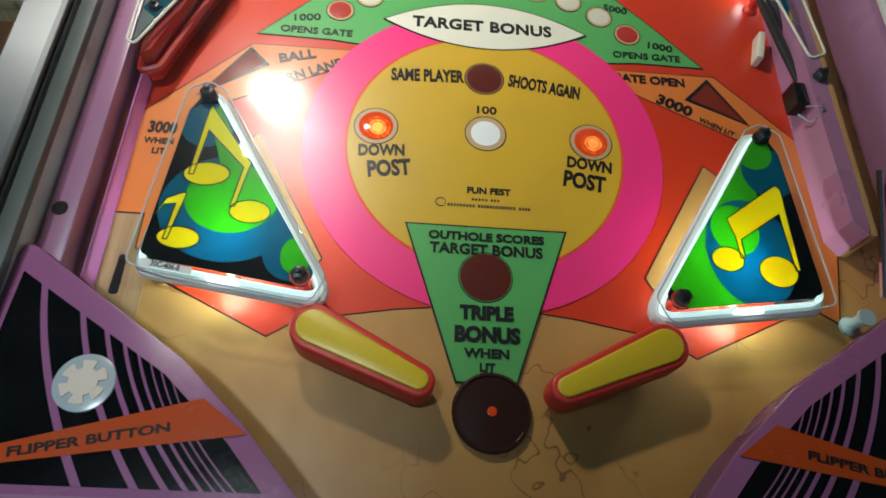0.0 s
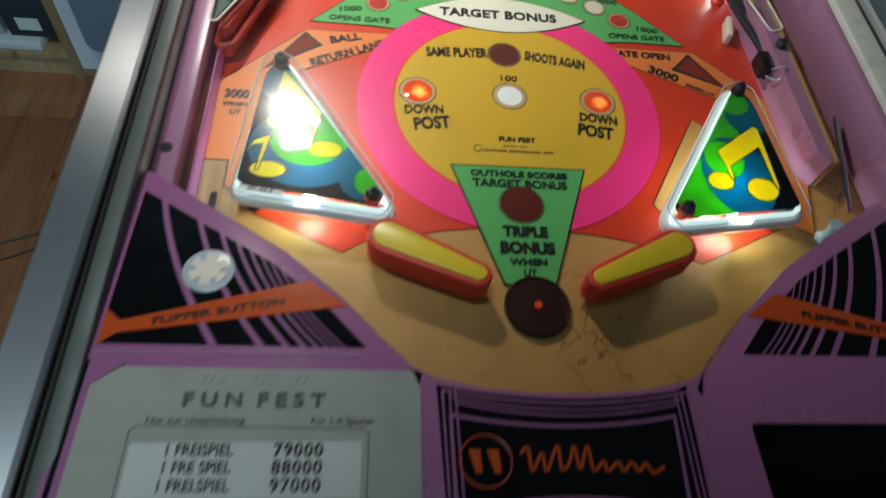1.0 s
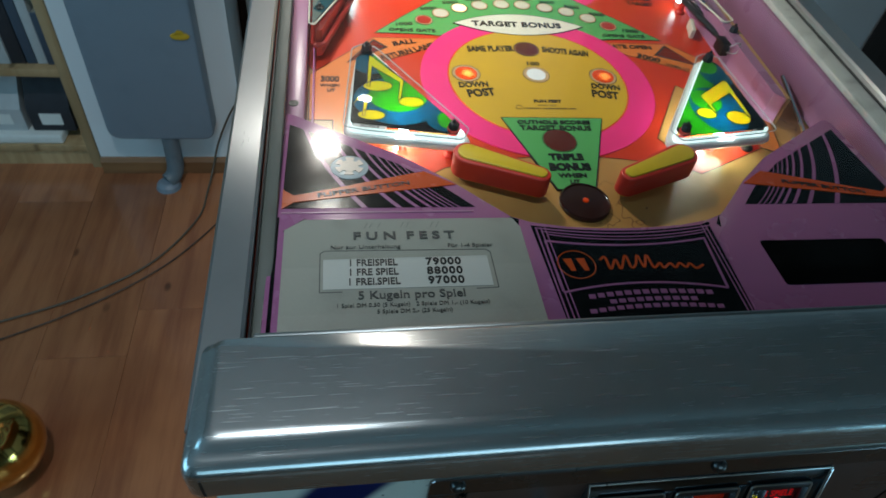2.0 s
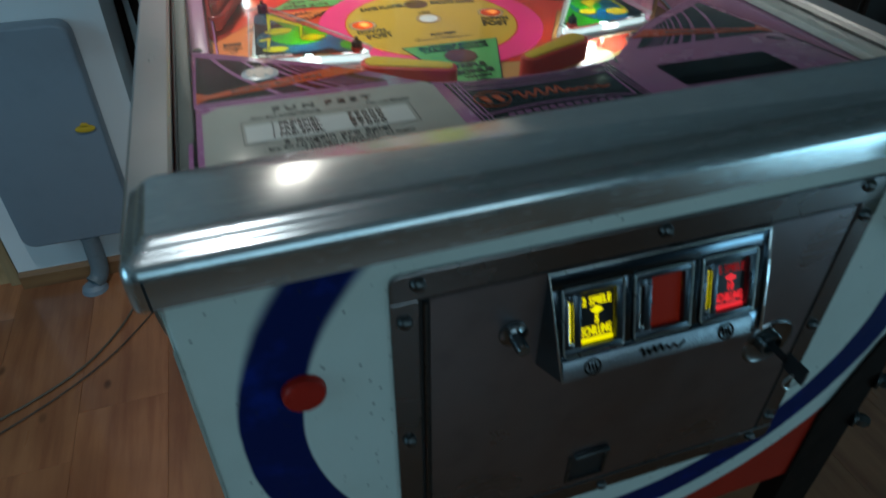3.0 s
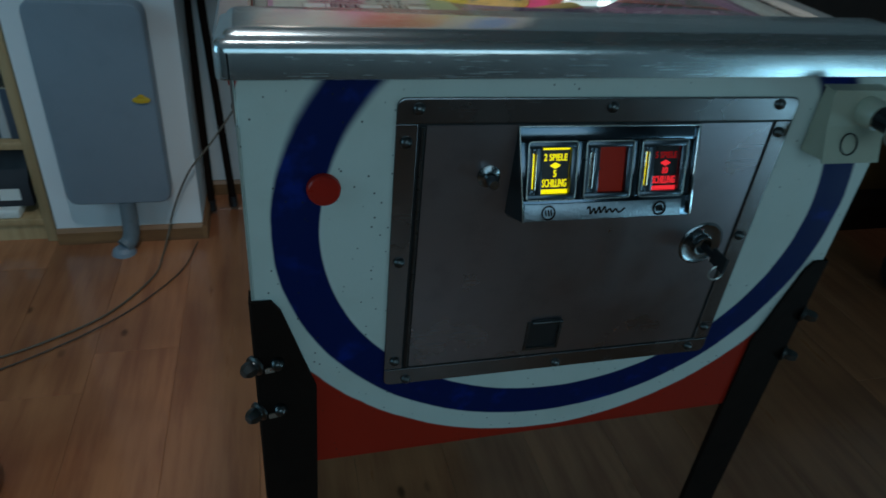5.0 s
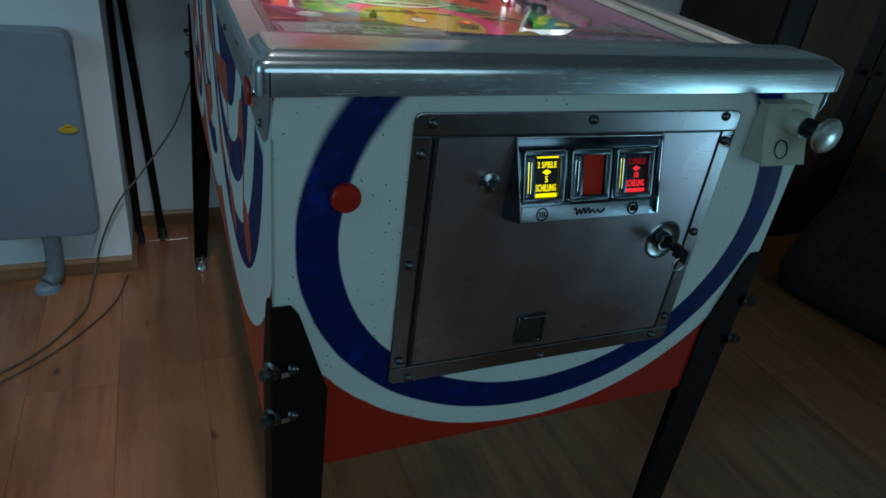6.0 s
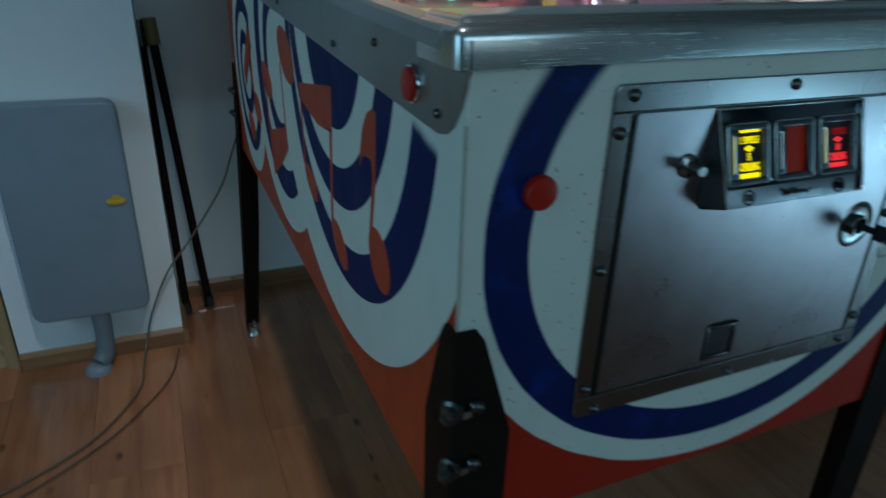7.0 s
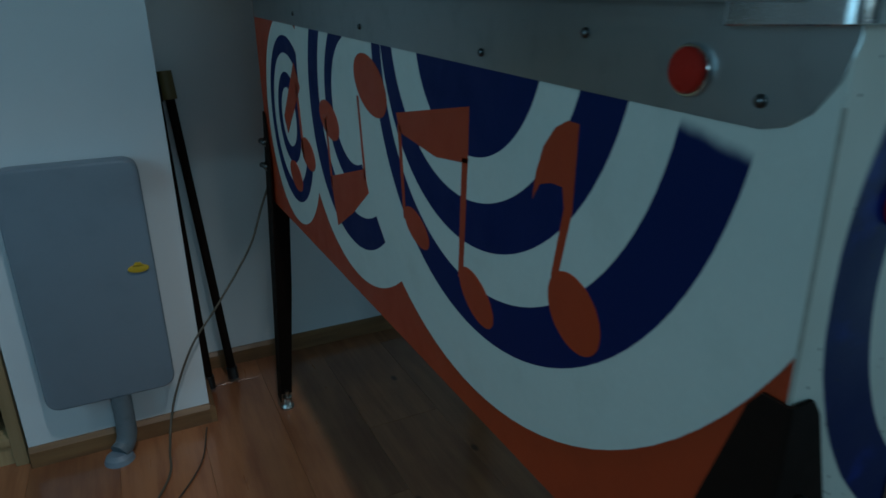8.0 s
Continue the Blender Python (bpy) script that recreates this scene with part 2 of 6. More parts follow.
def wood(name, light, dark, rough, grain=(40, 2.2, 40), knots=True, coat=0.0):
    mat, n, l, p = nodes_of(name)
    tc = n.new("ShaderNodeTexCoord").outputs["Object"]
    rnd = n.new("ShaderNodeObjectInfo").outputs["Random"]
    shift = n.new("ShaderNodeVectorMath")
    shift.operation = "ADD"
    cx = n.new("ShaderNodeCombineXYZ")
    for k in range(3):
        l.new(mathnode(n, l, "MULTIPLY", rnd, 7.3 + 3 * k), cx.inputs[k])
    l.new(tc, shift.inputs[0])
    l.new(cx.outputs[0], shift.inputs[1])
    mp = n.new("ShaderNodeMapping")
    mp.inputs["Scale"].default_value = grain
    l.new(shift.outputs[0], mp.inputs["Vector"])
    streak = noise_of(n, l, 1.0, 6, mp.outputs[0], 0.65)
    broad = noise_of(n, l, 3.0, 3, shift.outputs[0])
    col = mixcol(n, l, ramp(n, l, streak, 0.35, 0.72), light, dark)
    col = mixcol(n, l, mathnode(n, l, "MULTIPLY", ramp(n, l, broad, 0.4, 0.75), 0.5), col, tuple(c * 0.62 for c in dark))
    tone = mathnode(n, l, "MULTIPLY_ADD", rnd, 0.22, 0.89)
    hsv = n.new("ShaderNodeHueSaturation")
    l.new(tone, hsv.inputs["Value"])
    l.new(col, hsv.inputs["Color"])
    out = hsv.outputs[0]
    if knots:
        vor = n.new("ShaderNodeTexVoronoi")
        vor.voronoi_dimensions = "2D"
        vor.inputs["Scale"].default_value = 6.5
        mk = n.new("ShaderNodeMapping")
        mk.inputs["Scale"].default_value = (1, 0.55, 1)
        l.new(shift.outputs[0], mk.inputs["Vector"])
        l.new(mk.outputs[0], vor.inputs["Vector"])
        spot = mathnode(n, l, "SUBTRACT", 1.0, ramp(n, l, vor.outputs["Distance"], 0.02, 0.075))
        rare = ramp(n, l, noise_of(n, l, 2.3, 2, shift.outputs[0]), 0.48, 0.62)
        out = mixcol(n, l, mathnode(n, l, "MULTIPLY", mathnode(n, l, "MULTIPLY", spot, rare), 0.85), out, tuple(c * 0.25 for c in dark))
    l.new(out, p.inputs["Base Color"])
    l.new(mathnode(n, l, "MULTIPLY_ADD", streak, rough * 0.5, rough * 0.75), p.inputs["Roughness"])
    p.inputs["Coat Weight"].default_value, p.inputs["Coat Roughness"].default_value = coat, 0.1
    b = n.new("ShaderNodeBump")
    b.inputs["Strength"].default_value, b.inputs["Distance"].default_value = 0.12, 0.0006
    l.new(streak, b.inputs["Height"])
    l.new(b.outputs[0], p.inputs["Normal"])
    return mat


def glow(name, colour, strength, base=None):
    """A lit lens or lamp."""
    mat, n, l, p = nodes_of(name)
    p.inputs["Base Color"].default_value = (*(base or colour), 1)
    p.inputs["Roughness"].default_value = 0.2
    p.inputs["Emission Color"].default_value = (*colour, 1)
    p.inputs["Emission Strength"].default_value = strength
    return mat


def film(name, colour, through=0.55):
    """Thin printed plastic that lets the lamp below shine through."""
    mat, n, l, p = nodes_of(name)
    spread = noise_of(n, l, 150, 3)
    col = mixcol(n, l, mathnode(n, l, "MULTIPLY", spread, 0.2), colour, tuple(c * 0.6 for c in colour))
    l.new(col, p.inputs["Base Color"])
    p.inputs["Roughness"].default_value, p.inputs["Coat Weight"].default_value = 0.3, 0.4
    t = n.new("ShaderNodeBsdfTranslucent")
    l.new(col, t.inputs[0])
    mix = n.new("ShaderNodeMixShader")
    mix.inputs[0].default_value = through
    l.new(p.outputs[0], mix.inputs[1])
    l.new(t.outputs[0], mix.inputs[2])
    l.new(mix.outputs[0], n["Material Output"].inputs[0])
    return mat


def film_art(name, shapes, through=0.7):
    """Printed film: ovals and straight-sided patches of colour on black, lit through by the lamp below."""
    mat, n, l, p = nodes_of(name)
    sep = n.new("ShaderNodeSeparateXYZ")
    l.new(n.new("ShaderNodeTexCoord").outputs["Object"], sep.inputs[0])
    col = (0.005, 0.005, 0.006)
    flat = []
    for colour, shape in shapes:
        if isinstance(shape[0], tuple) and len(shape) > 6:
            tri = tessellate_polygon([[Vector((x, y, 0)) for x, y in shape]])
            flat += [(colour, [shape[i] for i in t]) for t in tri]
        else:
            flat.append((colour, shape))
    for colour, shape in flat:
        if len(shape) == 4 and not isinstance(shape[0], tuple):
            cx, cy, a, b = shape
            u = mathnode(n, l, "DIVIDE", mathnode(n, l, "SUBTRACT", sep.outputs[0], cx), a)
            v = mathnode(n, l, "DIVIDE", mathnode(n, l, "SUBTRACT", sep.outputs[1], cy), b)
            inside = mathnode(n, l, "LESS_THAN", mathnode(n, l, "ADD", mathnode(n, l, "MULTIPLY", u, u), mathnode(n, l, "MULTIPLY", v, v)), 1.0)
        else:
            inside = None
            for a, b, c in half_planes(shape):
                d = mathnode(n, l, "ADD", mathnode(n, l, "MULTIPLY", sep.outputs[0], a), mathnode(n, l, "MULTIPLY", sep.outputs[1], b))
                k = mathnode(n, l, "GREATER_THAN", d, c - 1e-5)
                inside = k if inside is None else mathnode(n, l, "MULTIPLY", inside, k)
        col = mixcol(n, l, inside, col, colour)
    l.new(col, p.inputs["Base Color"])
    p.inputs["Roughness"].default_value, p.inputs["Coat Weight"].default_value = 0.3, 0.3
    t = n.new("ShaderNodeBsdfTranslucent")
    l.new(col, t.inputs[0])
    mix = n.new("ShaderNodeMixShader")
    mix.inputs[0].default_value = through
    l.new(p.outputs[0], mix.inputs[1])
    l.new(t.outputs[0], mix.inputs[2])
    l.new(mix.outputs[0], n["Material Output"].inputs[0])
    return mat


def half_planes(points):
    """The half planes that bound a convex outline: a*x + b*y >= c."""
    area = sum(points[i - 1][0] * points[i][1] - points[i][0] * points[i - 1][1] for i in range(len(points)))
    s = 1 if area > 0 else -1
    out = []
    for i, q in enumerate(points):
        p = points[i - 1]
        a, b = -s * (q[1] - p[1]), s * (q[0] - p[0])
        r = math.hypot(a, b)
        if r > 1e-6:
            out.append((a / r, b / r, (a * p[0] + b * p[1]) / r))
    return out


def clear(name, tint, gloss=0.02, base=0.03, haze=0.0, slant=0.8):
    """Clear sheet: sees straight through, mirrors more at a slant; haze: a film of dust and fine scratches."""
    mat, n, l, p = nodes_of(name)
    t, g, mix, f = n.new("ShaderNodeBsdfTransparent"), n.new("ShaderNodeBsdfGlossy"), n.new("ShaderNodeMixShader"), n.new("ShaderNodeLayerWeight")
    t.inputs[0].default_value = (*tint, 1)
    g.inputs["Roughness"].default_value = gloss
    f.inputs[0].default_value = 0.5
    l.new(mathnode(n, l, "MULTIPLY_ADD", mathnode(n, l, "POWER", f.outputs["Facing"], 5.0), slant, base), mix.inputs[0])
    l.new(t.outputs[0], mix.inputs[1])
    l.new(g.outputs[0], mix.inputs[2])
    out = mix.outputs[0]
    if haze:
        dust, over = n.new("ShaderNodeBsdfGlossy"), n.new("ShaderNodeMixShader")
        dust.inputs["Roughness"].default_value = 0.15
        smear = mathnode(n, l, "MULTIPLY", ramp(n, l, noise_of(n, l, 30, 6), 0.3, 0.75), haze)
        l.new(mathnode(n, l, "MULTIPLY_ADD", ramp(n, l, noise_of(n, l, 500, 2), 0.5, 0.8), haze, smear), over.inputs[0])
        l.new(out, over.inputs[1])
        l.new(dust.outputs[0], over.inputs[2])
        out = over.outputs[0]
    l.new(out, n["Material Output"].inputs[0])
    return mat


def lacquered():
    """Old lacquered maple: smooth, speckled, with a few wandering cracks in the varnish."""
    mat, n, l, p = nodes_of("lacquered_maple")
    tc = n.new("ShaderNodeTexCoord").outputs["Object"]
    mp = n.new("ShaderNodeMapping")
    mp.inputs["Scale"].default_value = (60, 9, 60)
    l.new(tc, mp.inputs["Vector"])
    grain, broad, fine, lines = noise_of(n, l, 1.0, 5, mp.outputs[0]), noise_of(n, l, 14, 4, tc), noise_of(n, l, 700, 3, tc), noise_of(n, l, 16, 3, tc)
    col = mixcol(n, l, mathnode(n, l, "MULTIPLY", ramp(n, l, grain, 0.35, 0.7), 0.35), (0.5, 0.275, 0.078), (0.4, 0.195, 0.052))
    col = mixcol(n, l, mathnode(n, l, "MULTIPLY", ramp(n, l, broad, 0.42, 0.75), 0.55), col, (0.36, 0.16, 0.042))
    col = mixcol(n, l, mathnode(n, l, "MULTIPLY", ramp(n, l, fine, 0.5, 0.75), 0.25), col, (0.3, 0.13, 0.04))
    off = mathnode(n, l, "ABSOLUTE", mathnode(n, l, "SUBTRACT", lines, 0.5))
    crack = mathnode(n, l, "MULTIPLY", ramp(n, l, off, 0.0065, 0.001), ramp(n, l, noise_of(n, l, 7, 2, tc), 0.42, 0.56))
    col = mixcol(n, l, mathnode(n, l, "MULTIPLY", crack, 0.75), col, (0.13, 0.05, 0.018))
    l.new(col, p.inputs["Base Color"])
    l.new(mathnode(n, l, "MULTIPLY_ADD", broad, 0.2, 0.28), p.inputs["Roughness"])
    return mat


RED = paint("playfield_red_paint", (0.6, 0.038, 0.009), 0.34, stain=0.3, scale=9, coat=0.12)
ORANGE = paint("playfield_orange_paint", (0.7, 0.19, 0.036), 0.34, stain=0.25, scale=14, coat=0.12)
PINK = paint("playfield_pink_paint", (0.86, 0.032, 0.2), 0.34, stain=0.15, scale=18, coat=0.12)
YELLOW = paint("playfield_yellow_paint", (0.6, 0.36, 0.024), 0.34, stain=0.25, scale=22, coat=0.12)
GREEN = paint("playfield_green_paint", (0.09, 0.37, 0.1), 0.34, stain=0.25, scale=20, coat=0.12)
CREAM = paint("playfield_cream_paint", (0.72, 0.69, 0.56), 0.34, stain=0.15, scale=30, coat=0.35)
BLACK = paint("black_print", (0.012, 0.011, 0.011), 0.3, stain=0.1)
MAPLE = lacquered()
RAW = wood("worn_maple", (0.5, 0.33, 0.16), (0.3, 0.17, 0.07), 0.5, (90, 9, 90), False)
MAUVE = paint("mauve_paint", (0.35, 0.16, 0.265), 0.3, stain=0.4, scale=25)
APRON = paint("apron_mauve_enamel", (0.33, 0.115, 0.255), 0.26, stain=0.2, scale=30)
INK = paint("apron_black_enamel", (0.003, 0.003, 0.0033), 0.16, stain=0.1, spec=0.2)
BAND = paint("apron_orange_enamel", (0.55, 0.07, 0.008), 0.26, stain=0.15, scale=30)
PAPER = paint("aged_card", (0.33, 0.325, 0.28), 0.75, stain=0.6, scale=22, bump=0.1)
STICKER = paint("white_sticker", (0.52, 0.52, 0.48), 0.7, stain=0.2, scale=40)
LABEL = paint("white_label", (0.72, 0.72, 0.68), 0.7, stain=0.15, scale=40)
STEEL = brushed("stainless_steel", (0.6, 0.62, 0.62), 0.175, scratch=0.4, halo=0.18)
RAILTOP = brushed("polished_rail_steel", (0.47, 0.49, 0.5), 0.3, (900, 14, 900), 0.2, 0.12, 90, 0.15, 0.85, halo=0.25)
RAIL = brushed("rail_steel", (0.38, 0.4, 0.4), 0.3, (900, 14, 900), 0.3, 0.2, 90, 0.3)
PLATE = brushed("door_plate_steel", (0.335, 0.3, 0.318), 0.26, (25, 25, 25), 0.4, 0.14, 0, 0.02)
FRAMEP = brushed("door_frame_steel", (0.24, 0.225, 0.23), 0.22, (25, 25, 25), 0.15, 0.03, 0, 0.02)
RIVET = paint("dark_rivet_steel", (0.11, 0.11, 0.11), 0.3, 1.0, 0.5, 200)
BOLT = paint("dark_nickel", (0.11, 0.11, 0.108), 0.32, 1.0, 0.6, 150)
LOCK = paint("worn_lock_nickel", (0.24, 0.245, 0.25), 0.22, 1.0, 0.5, 150)
AGED = paint("aged_white_plastic", (0.6, 0.59, 0.53), 0.5, stain=0.7, scale=38, dirt=(0.16, 0.15, 0.12), bump=0.1)
CHROME = paint("bright_chrome", (0.75, 0.77, 0.78), 0.1, 1.0, 0.2)
DIM = paint("dulled_nickel", (0.5, 0.5, 0.47), 0.3, 1.0, 0.5, 200)
LEGM = paint("black_enamel_steel", (0.014, 0.008, 0.006), 0.6, stain=0.3, scale=40, bump=0.15, spec=0.06)
RUBBER_W = paint("white_rubber", (0.8, 0.82, 0.8), 0.5, stain=0.15)
RUBBER_R = paint("red_rubber", (0.62, 0.03, 0.015), 0.45, stain=0.2, scale=80)
BAT = paint("yellow_plastic", (0.72, 0.5, 0.02), 0.3, stain=0.2, scale=80, coat=0.3)
REDP = paint("red_button_plastic", (0.4, 0.018, 0.01), 0.3, stain=0.3, scale=90, spec=0.2)
BLACKP = paint("black_plastic", (0.015, 0.015, 0.016), 0.35, stain=0.2)
F_BLACK = film("printed_black", (0.006, 0.006, 0.007), 0.1)
# skirt plastic that glows itself, in place of the lamplight behind it
GLOW_W = glow("glowing_diffuser", (0.72, 0.98, 1.0), 1.05, (0.85, 0.88, 0.88))
ACRYLIC = clear("clear_acrylic", (0.93, 0.96, 0.95), 0.03, 0.035)
GLASS = clear("top_glass", (0.97, 0.98, 0.975), 0.0, 0.018)
DUSTY = clear("dusty_top_glass", (0.97, 0.98, 0.975), 0.065, 0.0045, 0.018, 0.45)
WALL = paint("white_wall_paint", (0.72, 0.74, 0.75), 0.8, stain=0.12, scale=3, bump=0.3, fine=250)
FLOOR = wood("laminate_plank", (0.42, 0.165, 0.072), (0.27, 0.09, 0.04), 0.3, (26, 2.2, 26), True, 0.45)
SKIRT = wood("baseboard_wood", (0.28, 0.14, 0.06), (0.18, 0.08, 0.035), 0.4, (3, 30, 30), False)
PINE = wood("pine_board", (0.5, 0.34, 0.18), (0.36, 0.22, 0.1), 0.5, (30, 30, 2.5), True)
DARKWOOD = wood("dark_stained_oak", (0.022, 0.011, 0.007), (0.012, 0.006, 0.004), 0.5, (40, 40, 2), False)
GREY = paint("grey_enamel", (0.19, 0.235, 0.28), 0.4, stain=0.25, scale=12, bump=0.1)
BRASS = paint("polished_brass", (0.72, 0.45, 0.12), 0.12, 1.0, 0.3, 30)
CLOTH = paint("black_cloth", (0.008, 0.008, 0.009), 0.85, stain=0.2, bump=0.4)
# darker copy of AGED: grime, and the rail's shade put into the colour
AGED_SHADED = paint("grimy_shaded_channel_plastic", (0.09, 0.097, 0.085), 0.5, stain=0.7, scale=38, dirt=(0.06, 0.06, 0.05), bump=0.1)
CABLE = paint("grey_cable", (0.11, 0.085, 0.06), 0.5, stain=0.2)
IVORY = paint("ivory_enamel", (0.42, 0.4, 0.3), 0.35, stain=0.3, scale=50)

# ---- the room ----
def wall_box(name, x0, x1, y0, y1, z0, z1, label, material=None):
    return solid(name, box(bmesh.new(), x0, x1, y0, y1, z0, z1), material or WALL, label, "wall", "structure")


floor = solid("floor", box(bmesh.new(), -2.75, 2.75, -2.95, 1.8, -0.06, -0.012), SKIRT, "warm brown laminate floor of long planks", "floor", "structure")
wall_box("wall_north", -2.75, 2.75, 1.66, 1.78, -0.012, 2.5, "white painted wall behind the machine")
west = bmesh.new()
for y0, y1, z0, z1 in ((-2.8, -0.95, -0.012, 2.5), (0.55, 1.66, -0.012, 2.5), (-0.95, 0.55, -0.012, 0.8), (-0.95, 0.55, 2.1, 2.5)):
    box(west, -2.75, -2.6, y0, y1, z0, z1)
solid("wall_west", west, WALL, "white painted wall with a window", "wall", "structure")
south = bmesh.new()
for x0, x1, z0, z1 in ((-2.75, -1.2, -0.012, 2.5), (1.2, 2.75, -0.012, 2.5), (-1.2, 1.2, -0.012, 1.1), (-1.2, 1.2, 2.3, 2.5)):
    box(south, x0, x1, -2.95, -2.8, z0, z1)
solid("wall_south", south, paint("dark_brown_wall_paint", (0.055, 0.042, 0.042), 0.7, stain=0.3, scale=4), "dark brown wall with a high window", "wall", "structure")
east = bmesh.new()
for y0, y1, z0, z1 in ((-2.8, -2.55, -0.012, 2.5), (-1.35, 1.66, -0.012, 2.5), (-2.55, -1.35, 0.5, 2.5)):
    box(east, 2.6, 2.75, y0, y1, z0, z1)
solid("wall_east", east, WALL, "white painted wall with an added low window", "wall", "structure")
solid("ceiling", box(bmesh.new(), -2.75, 2.75, -2.95, 1.78, 2.5, 2.6), paint("grey_ceiling_paint", (0.36, 0.36, 0.35), 0.8, stain=0.2, scale=3), "plain grey ceiling", "ceiling", "structure")
wall_box("wall_pillar", -0.885, -0.484, 1.378, 1.66, -0.012, 2.5, "white painted chimney breast")


def baseboard(points):
    for (xa, ya), (xb, yb) in points:
        d = Vector((xb - xa, yb - ya))
        m = Matrix.Translation((xa, ya, 0)) @ Matrix.Rotation(math.atan2(d.y, d.x), 4, "Z")
        bm = extruded([(-0.014, 0), (0, 0), (0, 0.05), (-0.006, 0.05), (-0.014, 0.04)], 0, d.length)
        solid("baseboard", bm, SKIRT, "narrow brown wooden baseboard along the wall", "baseboard", "structure", m=m)


baseboard((((-0.885, 1.378), (-0.484, 1.378)), ((-0.484, 1.364), (-0.484, 1.66)), ((-0.47, 1.66), (2.6, 1.66))))


def window(name, m, w, h, label):
    """A casement in an opening of w by h, its middle at m, the room towards -y of m."""
    root = tagged(thing(name, (0, 0, 0), label, "window", m=m), kind="structure")
    bm = bmesh.new()
    for x0, x1, z0, z1 in ((-w / 2, -w / 2 + 0.06, -h / 2, h / 2), (w / 2 - 0.06, w / 2, -h / 2, h / 2), (-w / 2 + 0.06, w / 2 - 0.06, h / 2 - 0.06, h / 2), (-w / 2 + 0.06, w / 2 - 0.06, -h / 2, -h / 2 + 0.06), (-0.035, 0.035, -h / 2 + 0.06, h / 2 - 0.06)):
        box(bm, x0, x1, 0.09, 0.14, z0, z1, 0.004)
    part("window_frame", bm, LABEL, root)
    for x0, x1 in ((-w / 2 + 0.06, -0.035), (0.035, w / 2 - 0.06)):
        pane = part("pane", box(bmesh.new(), x0, x1, 0.11, 0.115, -h / 2 + 0.06, h / 2 - 0.06), GLASS, root)
        pane.visible_shadow = False


window("window_1", pose(-2.6, -0.2, 1.45, 0, 0, 90), 1.5, 1.3, "white window that lets in dull daylight")
# unseen opening, added round the low area lamp
window("window_2", pose(2.6, -1.95, 0.244, 0, 0, -90), 1.2, 0.5, "unseen low white window added for daylight mirrored in the door")


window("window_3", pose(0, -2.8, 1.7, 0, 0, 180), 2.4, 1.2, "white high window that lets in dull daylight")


# grey gas heater hung on the chimney breast
def heater():
    root = thing("wall_heater", (-0.687, 1.385, 0.155), "flat grey enamelled wall heater on the chimney breast", "heater")
    bm = prism(rounded([(-0.135, 0), (0.135, 0), (0.135, 0.549), (-0.135, 0.549)], 0.035, 8), 0, 0.05, 0.006, 3, pose(0, -0.015, 0, 90, 0, 0))
    part("casing", bm, GREY, root)
    part("bracket", box(bmesh.new(), -0.1, 0.1, -0.02, 0, 0.1, 0.45), BLACKP, root)
    bm = prism(rounded(ring(0, 0, 0.022, 0.009, 20), 0.002), 0, 0.004, 0.001, 2, pose(0.1, -0.066, 0.307, 90, 0, 0))
    join(bm, prism([(-0.012, 0.006), (0.012, 0.006), (0.006, 0.014), (-0.004, 0.015)], 0, 0.004, 0, 2, pose(0.1, -0.066, 0.307, 90, 0, 0)))
    part("tag", bm, paint("yellow_sticker", (0.6, 0.36, 0.02), 0.5), root, "yellow sticker")
    pts = spline([(0.012, -0.045, 0.0), (0.012, -0.048, -0.05), (0.01, -0.055, -0.1), (0.002, -0.064, -0.125), (-0.012, -0.078, -0.134)])
    part("hose", tube(pts, 0.0225, 14), paint("ribbed_grey_hose", (0.13, 0.16, 0.18), 0.5, stain=0.5, scale=60), root, "short grey connecting pipe")
    part("foot_cover", lathe([(0.0, 0), (0.034, 0), (0.03, 0.012), (0.019, 0.02), (0.0, 0.02)], 18, Matrix.Translation((-0.014, -0.078, -0.155))), GREY, root)


heater()


# pine bookshelf beside the chimney breast
def bookshelf():
    root = thing("bookshelf", (-1.35, 1.42, 0), "light pine bookshelf packed with books and binders", "bookshelf")
    for x0, x1 in ((-0.45, -0.425), (0.43, 0.457)):
        part("upright", box(bmesh.new(), x0, x1, -0.03, 0.23, 0, 2.0, 0.002), PINE, root)
    for z in (0.05, 0.29, 0.52, 0.86, 1.2, 1.6, 1.97):
        part("shelf_board", box(bmesh.new(), -0.425, 0.43, -0.02, 0.23, z, z + 0.022, 0.002), PINE, root)
    part("plinth", box(bmesh.new(), -0.425, 0.43, -0.012, 0.004, 0, 0.05), PINE, root)
    part("drawer_front", box(bmesh.new(), -0.42, 0.425, -0.026, -0.006, 0.545, 0.855, 0.003), PINE, root)
    part("back_panel", box(bmesh.new(), -0.425, 0.43, 0.22, 0.23, 0.05, 1.97), PINE, root)


